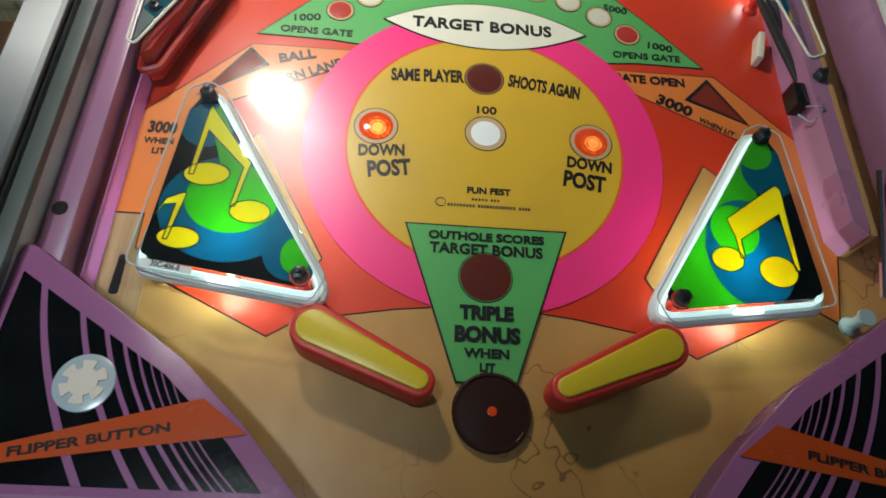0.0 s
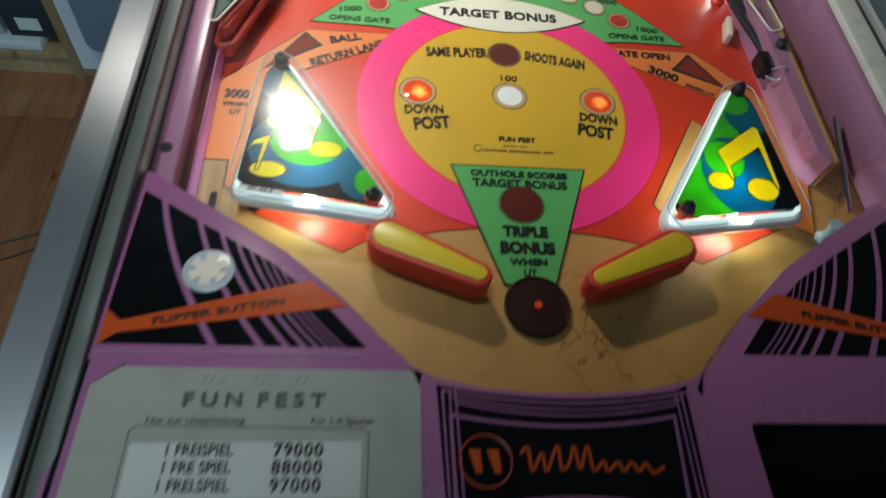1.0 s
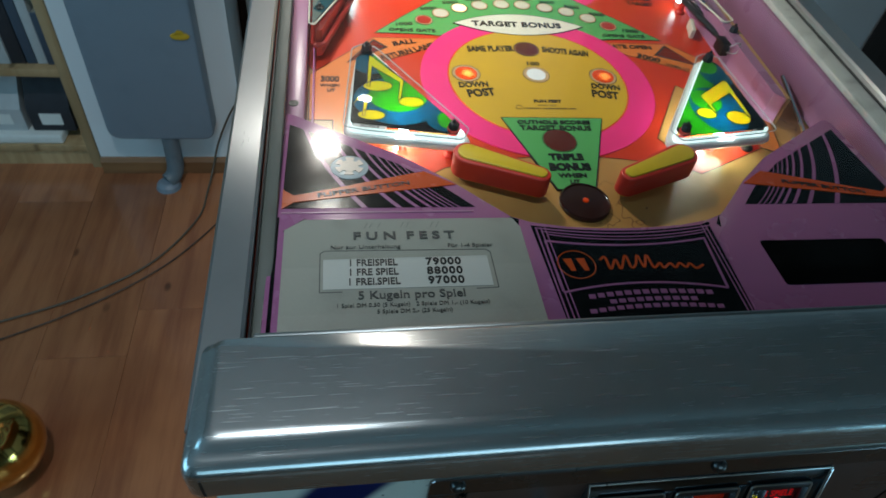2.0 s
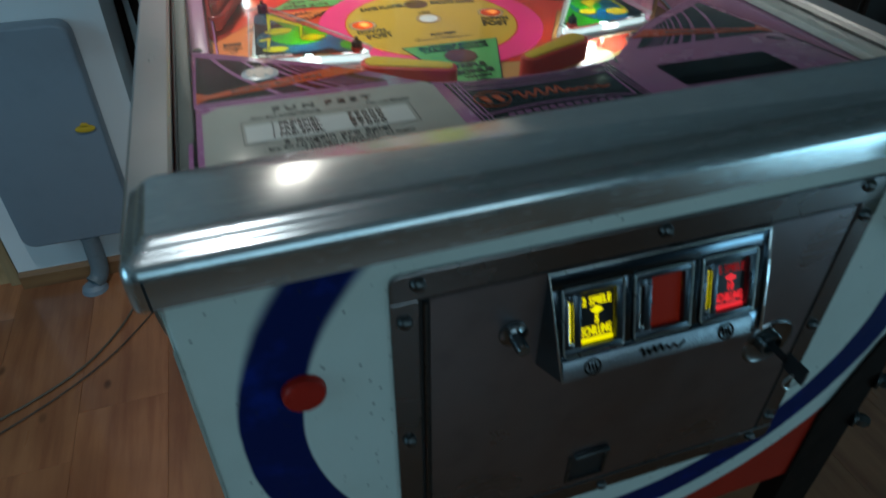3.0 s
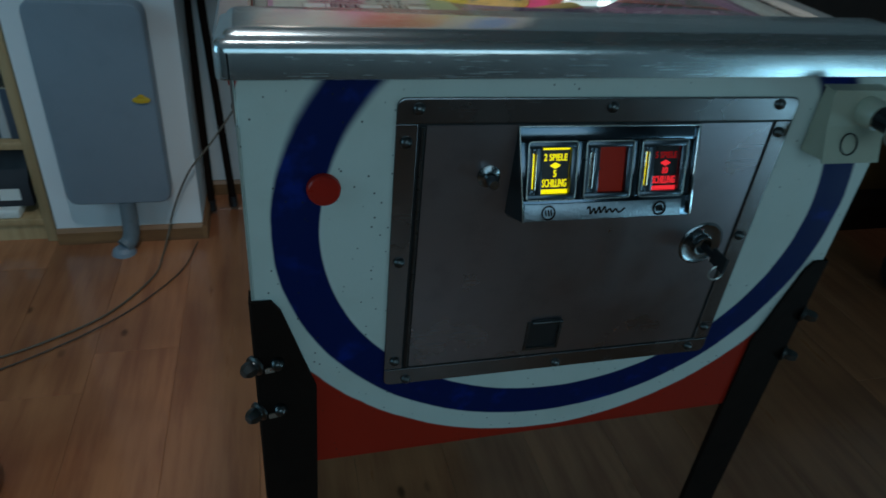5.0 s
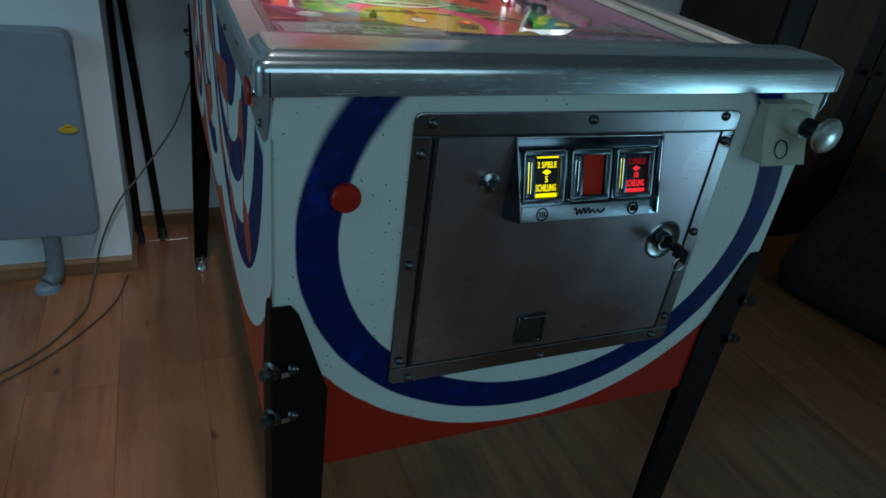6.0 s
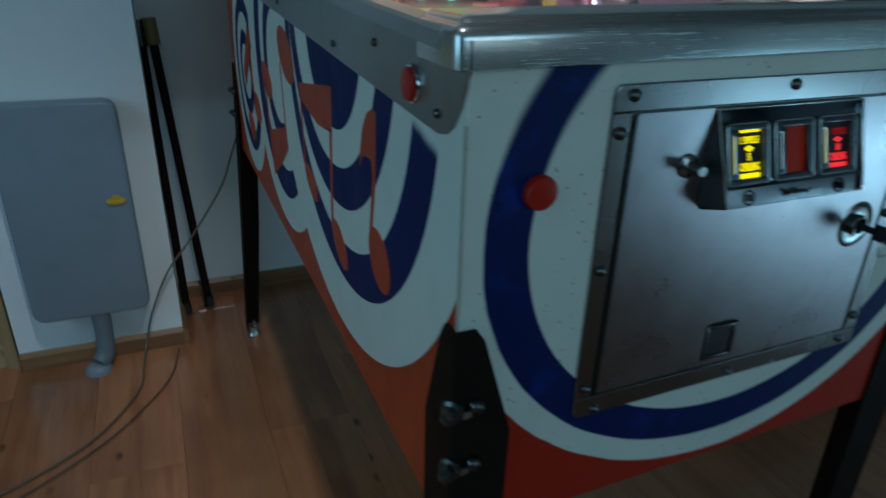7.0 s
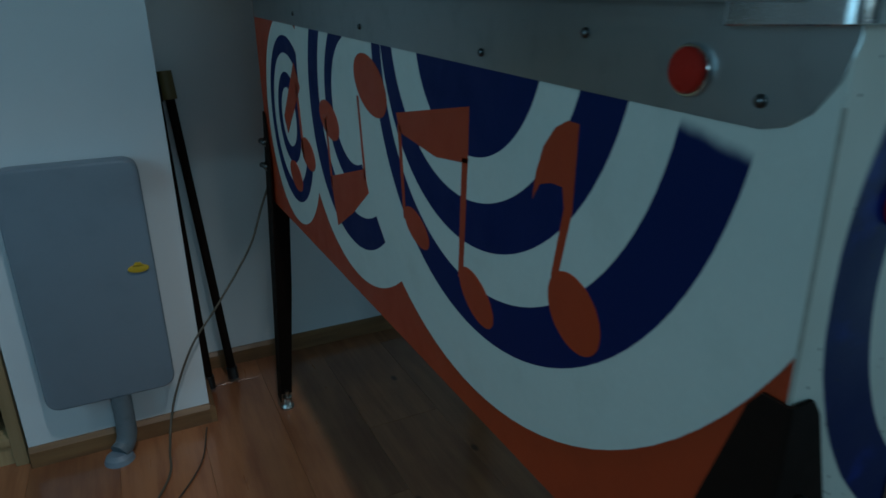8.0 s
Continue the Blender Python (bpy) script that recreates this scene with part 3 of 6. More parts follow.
bookshelf()
rng = random.Random(4)
COVERS = [paint("book_cover", c, 0.6, stain=0.3, scale=30) for c in ((0.05, 0.07, 0.1), (0.3, 0.31, 0.32), (0.02, 0.02, 0.025), (0.12, 0.05, 0.09), (0.45, 0.46, 0.46), (0.05, 0.1, 0.12), (0.16, 0.13, 0.1))]
for base, tall in ((0.312, 0.18), (0.882, 0.25), (1.222, 0.28)):
    x = -0.93
    while x > -1.75:
        w, h, d = rng.uniform(0.014, 0.038), tall * rng.uniform(0.75, 1.0), rng.uniform(0.13, 0.18)
        root = thing("book", (x - w / 2, 1.45, base), "upright book with a worn cover on the shelf", "book", "books on the shelf")
        lean = rng.choice((0, 0, 0, 4, -5))
        root.matrix_world = pose(x - w / 2, 1.42 + rng.uniform(0, 0.03), base + 0.0005 + abs(math.sin(radians(lean))) * w / 2, 0, 0, 0) @ pose(0, 0, 0, 0, lean, 0)
        part("cover", box(bmesh.new(), -w / 2, w / 2, 0, d, 0, h, 0.0015), rng.choice(COVERS), root)
        part("page_block", box(bmesh.new(), -w / 2 + 0.002, w / 2 - 0.002, 0.004, d + 0.002, h - 0.001, h + 0.0012), PAPER, root)
        x -= w + 0.002 + (abs(math.sin(radians(lean))) * h if lean else 0)
for x, w, h, mat, what in ((-1.0, 0.11, 0.16, COVERS[2], "black slanted magazine file"), (-1.13, 0.12, 0.15, COVERS[4], "grey slanted magazine file"), (-1.27, 0.12, 0.17, COVERS[5], "blue-grey slanted magazine file")):
    root = thing("magazine_file", (x, 1.43, 0.1005), what + " on the lowest shelf", "file box", "magazine files")
    part("box_body", prism([(0, 0), (0.17, 0), (0.17, h), (0.06, h), (0, h * 0.45)], -w / 2, w / 2, 0, 2, Matrix(((0, 0, 1, 0), (1, 0, 0, 0), (0, 1, 0, 0), (0, 0, 0, 1)))), mat, root)
    part("label_strip", box(bmesh.new(), -w * 0.25, w * 0.25, -0.0012, 0.002, 0.02, h * 0.35), LABEL, root)
tray = thing("letter_tray", (-1.1, 1.405, 0.072), "white tray pushed into the lowest shelf", "tray")
part("tray_body", box(bmesh.new(), -0.2, 0.12, 0, 0.2, 0, 0.028, 0.006, 3), LABEL, tray)


# two black poles leaning in the corner
def pole(foot, top, tip, what):
    root = thing("leaning_pole", foot, what, "pole", "poles in the corner")
    a, b = Vector((0, 0, 0.012)), Vector(top) - Vector(foot)
    part("shaft", tube([a, a.lerp(b, 0.5), b], 0.0115, 12), LEGM, root)
    part("end_cap", tube([a - (b - a).normalized() * 0.0, a + (b - a).normalized() * 0.035], 0.0145, 12), BLACKP, root)
    part("head", tube([b - (b - a).normalized() * 0.05, b + (b - a).normalized() * 0.02], 0.015 if tip is BLACKP else 0.018, 12), tip, root, "ochre fitting" if tip is not BLACKP else "")


pole((-0.466, 1.521, 0), (-0.48, 1.63, 0.835), BLACKP, "thin black pole leaning against the wall")
pole((-0.399, 1.546, 0), (-0.452, 1.63, 0.84), paint("ochre_fitting", (0.2, 0.14, 0.05), 0.5), "thin black pole with an ochre head leaning on the wall")

# brass ball on the floor
ball = thing("brass_ball", (-0.865, 0.49, 0), "polished brass ball standing on the floor", "ball")
part("shell", lathe([(0, 0.002)] + [(0.085 * math.cos(radians(a)), 0.085 + 0.085 * math.sin(radians(a))) for a in range(-85, 90, 5)] + [(0, 0.17)], 40), BRASS, ball)
part("foot_ring", lathe([(0.02, 0), (0.034, 0), (0.034, 0.006), (0.02, 0.008)], 24), BRASS, ball)

# black padded bag on the floor and the dark cupboard behind it
bag = thing("floor_bag", (2.0, 0.7, 0), "large black padded bag lying on the floor", "bag")
bm = bmesh.new()
box(bm, -0.42, 0.42, -0.45, 0.3, 0.0, 0.46, 0.12, 5)
for v in bm.verts:
    k = 1 - 0.3 * v.co.z / 0.46
    v.co.x, v.co.y = v.co.x * k, v.co.y * k
bm.transform(pose(0, 0, 0, 0, 0, 12))
part("bag_body", bm, CLOTH, bag)
part("strap", tube(spline([(-0.2, -0.2, 0.44), (-0.1, -0.1, 0.52), (0.1, 0.0, 0.52), (0.2, 0.1, 0.44)]), 0.014), BLACKP, bag)


def cupboard():
    """Low run of dark cupboards along the wall, with honey-brown inset panels."""
    root = thing("cupboard", (2.0, 1.4, 0), "long dark-stained wooden cupboard with honey-brown panels", "cupboard")
    part("carcass", box(bmesh.new(), -0.47, 0.59, -0.22, 0.25, 0.08, 1.15, 0.004), DARKWOOD, root)
    part("plinth", box(bmesh.new(), -0.45, 0.58, -0.2, 0.24, 0, 0.08), DARKWOOD, root)
    honey = wood("honey_panel", (0.1, 0.045, 0.012), (0.06, 0.024, 0.008), 0.4, (40, 40, 2), False)
    for x0, x1 in ((-0.46, 0.05), (0.06, 0.58)):
        door = part("door", box(bmesh.new(), x0, x1, -0.242, -0.2205, 0.12, 1.12, 0.004), DARKWOOD, root)
        for z0, z1 in ((0.2, 1.04),):
            part("panel", box(bmesh.new(), x0 + 0.1, x1 - 0.1, -0.252, -0.2425, z0, z1, 0.006), honey, door, "honey-brown inset panel")
        part("knob", lathe([(0.006, 0), (0.008, 0.01), (0.014, 0.02), (0, 0.027)], 16, pose(x1 - 0.03 if x0 < 0 else x0 + 0.03, -0.242, 0.7, 90, 0, 0)), DARKWOOD, door)


cupboard()


def ceiling_lamp():
    root = thing("ceiling_lamp", (-0.39, 0.1, 2.5), "small white ceiling lamp", "lamp")
    part("canopy", lathe([(0, 0), (0.06, 0), (0.055, -0.015), (0, -0.018)], 28), LABEL, root)
    part("stem", lathe([(0, -0.017), (0.006, -0.017), (0.006, -0.03), (0, -0.03)], 12), DIM, root)


ceiling_lamp()


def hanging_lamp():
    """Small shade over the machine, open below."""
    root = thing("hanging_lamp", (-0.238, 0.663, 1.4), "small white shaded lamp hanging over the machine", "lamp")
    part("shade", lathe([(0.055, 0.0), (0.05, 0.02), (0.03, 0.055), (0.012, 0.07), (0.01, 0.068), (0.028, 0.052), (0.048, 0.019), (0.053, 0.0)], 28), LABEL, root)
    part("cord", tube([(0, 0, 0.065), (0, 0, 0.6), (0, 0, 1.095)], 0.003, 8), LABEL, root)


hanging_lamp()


# mains cable from the back of the cabinet to the floor
cable = thing("mains_cable", (-0.53, 1.36, 0), "thin grey mains cable hanging from the cabinet to the floor", "cable")
pts = spline([(-0.27, 1.33, 0.64), (-0.3, 1.36, 0.55), (-0.34, 1.36, 0.453), (-0.43, 1.36, 0.322), (-0.5, 1.36, 0.232), (-0.553, 1.36, 0.12), (-0.58, 1.35, 0.035), (-0.592, 1.28, 0.005), (-0.605, 1.17, 0.004), (-0.69, 1.02, 0.004), (-0.815, 0.922, 0.004), (-0.97, 0.85, 0.004), (-1.3, 0.74, 0.004)], 10)
part("cord", tube([p - Vector((-0.53, 1.36, 0)) for p in pts], 0.0028, 8), CABLE, cable)
lead = thing("extension_cord", (-0.6, 1.3, 0), "thin dark cord lying across the floor", "cable")
pts = spline([(-0.5, 1.34, 0.004), (-0.53, 1.2, 0.004), (-0.6, 1.08, 0.004), (-0.68, 0.985, 0.004), (-0.8, 0.89, 0.004), (-0.96, 0.8, 0.004), (-1.25, 0.68, 0.004)], 10)
part("cord", tube([p - Vector((-0.6, 1.3, 0)) for p in pts], 0.002, 8), paint("dark_cord", (0.08, 0.05, 0.035), 0.5), lead)

# ---- the pinball cabinet ----
W, BOT, DEEP, FRONT = 0.28, 0.58, 1.3, -0.006
SLOPE = math.atan(0.0351)


def front_art():
    """White paint with a sprayed blue hoop and a red foot, specked and grimy."""
    mat, n, l, p = nodes_of("front_art_paint")
    sep = n.new("ShaderNodeSeparateXYZ")
    tc = n.new("ShaderNodeTexCoord").outputs["Object"]
    l.new(tc, sep.inputs[0])
    wob = mathnode(n, l, "MULTIPLY_ADD", noise_of(n, l, 25, 3, tc), 0.012, -0.006)

    def oval(cx, cz, a, b):
        u = mathnode(n, l, "DIVIDE", mathnode(n, l, "SUBTRACT", sep.outputs[0], cx), a)
        v = mathnode(n, l, "DIVIDE", mathnode(n, l, "SUBTRACT", sep.outputs[2], cz), b)
        d = mathnode(n, l, "SQRT", mathnode(n, l, "ADD", mathnode(n, l, "MULTIPLY", u, u), mathnode(n, l, "MULTIPLY", v, v)))
        return mathnode(n, l, "ADD", d, wob)

    soft = mathnode(n, l, "MULTIPLY_ADD", ramp(n, l, sep.outputs[2], 0.86, 0.97), 0.026, 0.008)

    def inside(d, edge, blur):
        s = mathnode(n, l, "DIVIDE", mathnode(n, l, "SUBTRACT", d, 1.0), blur)
        return ramp(n, l, s, 0.6, -0.6)

    hoop = mathnode(n, l, "SUBTRACT", inside(oval(0.002, 0.846, 0.2648, 0.233), 1, soft), inside(oval(0.0035, 0.847, 0.2295, 0.1995), 1, soft))
    body = inside(oval(0.002, 0.871, 0.298, 0.2815), 1, mathnode(n, l, "ADD", 0.006, 0))
    blot = noise_of(n, l, 14, 4, tc)
    white = mixcol(n, l, mathnode(n, l, "MULTIPLY", ramp(n, l, blot, 0.4, 0.8), 0.35), (0.62, 0.64, 0.58), (0.5, 0.5, 0.42))
    blue = mixcol(n, l, ramp(n, l, noise_of(n, l, 30, 3, tc), 0.55, 0.75), (0.0008, 0.009, 0.075), (0.001, 0.018, 0.17))
    col = mixcol(n, l, hoop, white, blue)
    col = mixcol(n, l, body, (0.38, 0.02, 0.008), col)
    vor = n.new("ShaderNodeTexVoronoi")
    vor.inputs["Scale"].default_value = 110
    l.new(tc, vor.inputs["Vector"])
    fleck = mathnode(n, l, "MULTIPLY", ramp(n, l, vor.outputs["Distance"], 0.14, 0.05), ramp(n, l, noise_of(n, l, 9, 2, tc), 0.38, 0.52))
    col = mixcol(n, l, mathnode(n, l, "MULTIPLY", fleck, 0.85), col, (0.03, 0.028, 0.022))
    l.new(col, p.inputs["Base Color"])
    p.inputs["Specular IOR Level"].default_value = 0.15
    l.new(mathnode(n, l, "MULTIPLY_ADD", blot, 0.3, 0.38), p.inputs["Roughness"])
    b = n.new("ShaderNodeBump")
    b.inputs["Strength"].default_value, b.inputs["Distance"].default_value = 0.25, 0.0006
    l.new(noise_of(n, l, 180, 4, tc), b.inputs["Height"])
    l.new(b.outputs[0], p.inputs["Normal"])
    return mat


SIDE_W = paint("side_white_paint", (0.6, 0.62, 0.56), 0.4, stain=0.3, scale=18, dirt=(0.45, 0.45, 0.38), bump=0.25, fine=180)
SIDE_R = paint("side_red_paint", (0.42, 0.045, 0.012), 0.45, stain=0.3, scale=18, bump=0.25, fine=180, spec=0.3)
SIDE_B = paint("side_blue_paint", (0.0005, 0.011, 0.075), 0.55, stain=0.3, scale=18, bump=0.25, fine=180, spec=0.15)



def faded_blue():
    """Blue that was sprayed thin towards the steel rail, so that the white shows."""
    mat, n, l, p = nodes_of("side_blue_sprayed")
    tc = n.new("ShaderNodeTexCoord").outputs["Object"]
    sep = n.new("ShaderNodeSeparateXYZ")
    l.new(tc, sep.inputs[0])
    d = mathnode(n, l, "SUBTRACT", mathnode(n, l, "MULTIPLY", sep.outputs[1], 0.24), sep.outputs[2])
    d = mathnode(n, l, "MULTIPLY_ADD", noise_of(n, l, 40, 3, tc), 0.006, d)
    l.new(mixcol(n, l, ramp(n, l, d, -0.899, -0.887), (0.6, 0.62, 0.56), (0.0005, 0.011, 0.075)), p.inputs["Base Color"])
    p.inputs["Roughness"].default_value = 0.55
    p.inputs["Specular IOR Level"].default_value = 0.15
    return mat


SIDE_F = faded_blue()
cabinet = thing("pinball_cabinet", (0, 0, 0), "white, blue and red painted wooden pinball cabinet on black legs", "pinball machine")
front = box(bmesh.new(), -W, W, FRONT, 0.02, BOT, 0.974, 0.0015)
for v in front.verts:
    if v.co.z < 0.7:
        v.co.z += 0.0135 * v.co.x + 0.0015
part("front_panel", front, front_art(), cabinet, "white front with a blue hoop and red foot", False)
SIDE_M = Matrix(((0, 0, 1, 0), (1, 0, 0, 0), (0, 1, 0, 0), (0, 0, 0, 1)))
left_side = part("side_panel", prism([(0.0205, BOT), (DEEP, BOT), (DEEP, 1.02), (0.0205, 0.976)], -W, -W + 0.018, 0, 2, SIDE_M), SIDE_R, cabinet, "red side with white and blue scalloped rings and notes", False)
part("side_panel", prism([(0.0205, BOT), (DEEP, BOT), (DEEP, 1.02), (0.0205, 0.976)], W - 0.018, W, 0, 2, SIDE_M), SIDE_R, cabinet, "", False)
part("back_panel", box(bmesh.new(), -W + 0.0185, W - 0.0185, DEEP - 0.018, DEEP, BOT, 1.018), SIDE_R, cabinet)
part("bottom_panel", box(bmesh.new(), -W + 0.0185, W - 0.0185, 0.0205, DEEP - 0.0185, BOT + 0.01, BOT + 0.022), RAW, cabinet)


def clipped(points, a, b, c):
    """The part of an outline where a*u + b*v >= c."""
    out = []
    for i, q in enumerate(points):
        p = points[i - 1]
        dp, dq = a * p[0] + b * p[1] - c, a * q[0] + b * q[1] - c
        if (dp >= 0) != (dq >= 0):
            f = dp / (dp - dq)
            out.append((p[0] + f * (q[0] - p[0]), p[1] + f * (q[1] - p[1])))
        if dq >= 0:
            out.append(q)
    return out


def side_paint(name, points, material, layer):
    pts = points
    for a, b, c in ((1, 0, FRONT + 0.0012), (-1, 0, -DEEP), (0, 1, BOT), (0.042, -1, -0.968)):
        pts = clipped(pts, a, b, c)
        if len(pts) < 3:
            return
    part(name, prism(pts, -W - 0.0002 - 0.00007 * layer, -W - 0.00002, 0, 2, SIDE_M), material, left_side, "", False)


side_paint("painted_ground", [(FRONT + 0.0012, BOT), (0.03, BOT), (0.03, 0.94), (FRONT + 0.0012, 0.94)], SIDE_R, 0)
layer = 0
for rings in (((1.054, 0.791, 0.194, SIDE_W), (1.054, 0.795, 0.155, SIDE_B), (1.056, 0.797, 0.122, SIDE_W), (1.058, 0.8, 0.085, SIDE_B), (1.058, 0.802, 0.055, SIDE_W)),
              ((0.683, 0.891, 0.281, SIDE_W), (0.691, 0.862, 0.203, SIDE_B), (0.674, 0.872, 0.163, SIDE_W), (0.68, 0.868, 0.122, SIDE_B), (0.68, 0.868, 0.086, SIDE_W)),
              ((0.328, 0.986, 0.3755, SIDE_W), (0.309, 0.957, 0.278, SIDE_F), (0.32, 0.964, 0.238, SIDE_W), (0.34, 0.986, 0.2193, SIDE_B), (0.347, 0.992, 0.181, SIDE_W), (0.338, 0.973, 0.119, SIDE_B))):
    for cy, cz, r, material in rings:
        layer += 1
        side_paint("painted_ring", ring(cy, cz, r, r, 96), material, layer)


def tilted(cy, cz, a, b, turn):
    c, s = math.cos(radians(turn)), math.sin(radians(turn))
    return [(cy + u * c - v * s, cz + u * s + v * c) for u, v in ring(0, 0, a, b, 36)]


layer += 1
for pts in ([(0.515, 0.873), (0.337, 0.899), (0.34, 0.846), (0.41, 0.84), (0.505, 0.852)], [(0.34, 0.85), (0.352, 0.85), (0.362, 0.725), (0.352, 0.725)], [(0.512, 0.86), (0.502, 0.86), (0.496, 0.75), (0.503, 0.75)]):
    side_paint("painted_note", pts, SIDE_R, layer)
side_paint("painted_note", [(0.177, 0.904), (0.19, 0.905), (0.205, 0.898), (0.219, 0.882), (0.228, 0.86), (0.232, 0.838), (0.222, 0.852), (0.208, 0.856), (0.193, 0.856), (0.19, 0.84), (0.203, 0.782), (0.195, 0.78), (0.18, 0.84)], SIDE_R, layer)
layer += 1
for cy, cz, a, b, turn in ((0.325, 0.716, 0.037, 0.021, 28), (0.173, 0.762, 0.035, 0.028, 35), (0.466, 0.748, 0.036, 0.018, 20), (0.6, 0.897, 0.06, 0.034, 20), (0.79, 0.83, 0.05, 0.027, 15), (0.936, 0.752, 0.045, 0.026, 15), (1.04, 0.692, 0.045, 0.026, 15)):
    side_paint("painted_note", tilted(cy, cz, a, b, turn), SIDE_R, layer)
for pts in ([(0.803, 0.74), (0.638, 0.783), (0.626, 0.752), (0.7, 0.705), (0.78, 0.664)], [(0.652, 0.88), (0.645, 0.88), (0.632, 0.77), (0.64, 0.77)], [(0.812, 0.83), (0.804, 0.83), (0.793, 0.72), (0.801, 0.72)], [(0.985, 0.905), (0.955, 0.865), (1.075, 0.77), (1.095, 0.8)], [(0.985, 0.87), (0.975, 0.87), (0.962, 0.74), (0.973, 0.74)]):
    side_paint("painted_note", pts, SIDE_R, layer)


part("corner_seam", box(bmesh.new(), -W - 0.0013, -W + 0.0004, FRONT - 0.0006, FRONT + 0.0009, BOT + 0.205, 0.935), paint("worn_edge", (0.38, 0.37, 0.32), 0.8, stain=0.6, scale=90), cabinet, "worn grey corner edge")


def screw(parent, m, r=0.0045, material=None, name="screw"):
    bm = lathe([(0, 0), (r, 0), (r, r * 0.25), (r * 0.8, r * 0.6), (r * 0.4, r * 0.85), (0, r * 0.9)], 16)
    bm.transform(m)
    part(name, bm, material or DIM, parent)


def side_rail(sign):
    """Stainless plate on the side, folded over the top edge."""
    rail = part("side_rail", prism([(-0.008, 0.978), (-0.0085, 0.963), (-0.003, 0.946), (0.008, 0.931), (0.02, 0.9235), (0.034, 0.9205), (0.05, 0.9212), (0.194, 0.928), (0.505, 0.944), (1.285, 0.983), (1.285, 1.032), (-0.004, 0.985)], W + 0.001, W + 0.0025, 0, 2, SIDE_M), RAIL, cabinet, "stainless steel rail along the top edge")
    bm = prism([(0.268, 0.986), (0.2705, 0.986), (0.2705, 0.9898), (0.289, 0.9898), (0.2906, 0.988), (0.2906, 0.978), (0.2922, 0.978), (0.2922, 0.989), (0.29, 0.9918), (0.27, 0.9918), (0.268, 0.99)], 0.012, 1.272)
    bm.transform(Matrix(((1, 0, 0, 0), (0, 0, 1, 0), (0, 1, 0, 0), (0, 0, 0, 1))))
    for v in bm.verts:
        v.co.z += 0.0351 * v.co.y
    part("rail_cap", bm, RAILTOP, rail)
    for y, z in ((0.035, 0.934), (0.174, 0.964), (0.313, 0.9465), (0.62, 0.966), (0.95, 0.985)):
        screw(rail, pose(W + 0.0025, y, z, 0, 90, 0), 0.0036, RIVET)
    if sign < 0:
        m = Matrix.Diagonal((-1, 1, 1, 1))
        for ob in (rail, *rail.children):
            ob.data.transform(m)
            ob.data.flip_normals()


side_rail(1)
side_rail(-1)


def leg(m, bolts=True):
    """Folded angle leg, its outer corner at the origin, running to +x and +y and down to the foot."""
    root = part("leg", leg_body(), LEGM, cabinet, "black enamelled steel leg")
    root.matrix_local = m
    for z in (0.137, 0.081):
        bolt = bmesh.new()
        join(bolt, lathe([(0, 0), (0.0095, 0), (0.0095, 0.002), (0.0065, 0.0035), (0.0062, 0.0045)], 18), pose(-0.0015, -0.0015, BOT + z, 0, -90, 45))
        join(bolt, lathe([(0, 0.004), (0.0068, 0.004), (0.0072, 0.006), (0.0068, 0.011), (0.0045, 0.0145), (0, 0.0155)], 6), pose(-0.0015, -0.0015, BOT + z, 0, -90, 45))
        part("leg_bolt", bolt, BOLT, root, "dark nickel leg bolt")
        nut = lathe([(0, 0), (0.0062, 0), (0.0062, 0.003), (0.005, 0.006), (0.003, 0.0075), (0, 0.008)], 16, pose(0.0165, -0.003, BOT + z + 0.002, 90, 0, 0))
        part("bolt_nut", nut, BOLT, root)
        tab = prism([(-0.004, -0.004), (0.004, -0.0045), (0.0055, 0.0), (-0.001, 0.002), (-0.004, 0.0015)], 0, 0.0012, 0, 2, pose(0.0095, -0.003, BOT + z - 0.0045, 90, 0, 12))
        part("lock_washer", tab, DIM, root, "bright bent washer")
    part("leveller", lathe([(0, 0), (0.017, 0), (0.018, 0.006), (0.014, 0.012), (0.0125, 0.014), (0.012, 0.032), (0.005, 0.034), (0.005, 0.05), (0, 0.05)], 18, Matrix.Translation((0.017, 0.017, 0))), DIM, root)
    return root


def leg_body():
    bm = bmesh.new()
    z = [0.03, 0.09, 0.35, BOT + 0.105, BOT + 0.195, BOT + 0.205]
    w = [0.034, 0.036, 0.046, 0.0495, 0.022, 0.015]
    rows = []
    for zz, ww in zip(z, w):
        outer = [(ww, -0.003), (-0.001, -0.003), (-0.003, -0.001), (-0.003, ww)]
        inner = [(-0.0003, ww), (-0.0003, 0.0004), (0.0004, -0.0003), (ww, -0.0003)]
        rows.append([bm.verts.new((x, y, zz)) for x, y in outer + inner])
    for a, b in zip(rows, rows[1:]):
        for i in range(8):
            j = (i + 1) % 8
            bm.faces.new((a[i], a[j], b[j], b[i]))
    bm.faces.new(rows[0]), bm.faces.new(rows[-1])
    return bm


E2 = 0.0008
leg(pose(-W - E2, FRONT - E2, 0))
leg(pose(W + E2, FRONT - E2, 0, 0, 0, 90))
splay = Matrix.Translation((0, 0, BOT + 0.2)) @ pose(0, 0, 0, -2.2, 4.4, 0) @ Matrix.Translation((0, 0, -BOT - 0.2))
back_leg = pose(0, 0, 0, -4.4, 2.2, 0)
leg(pose(W + E2, DEEP + E2, 0, 0, 0, 180) @ Matrix.Translation((0, 0, BOT + 0.2)) @ back_leg @ Matrix.Translation((0, 0, -BOT - 0.2)))
leg(pose(-W - E2, DEEP + E2, 0, 0, 0, -90) @ splay)


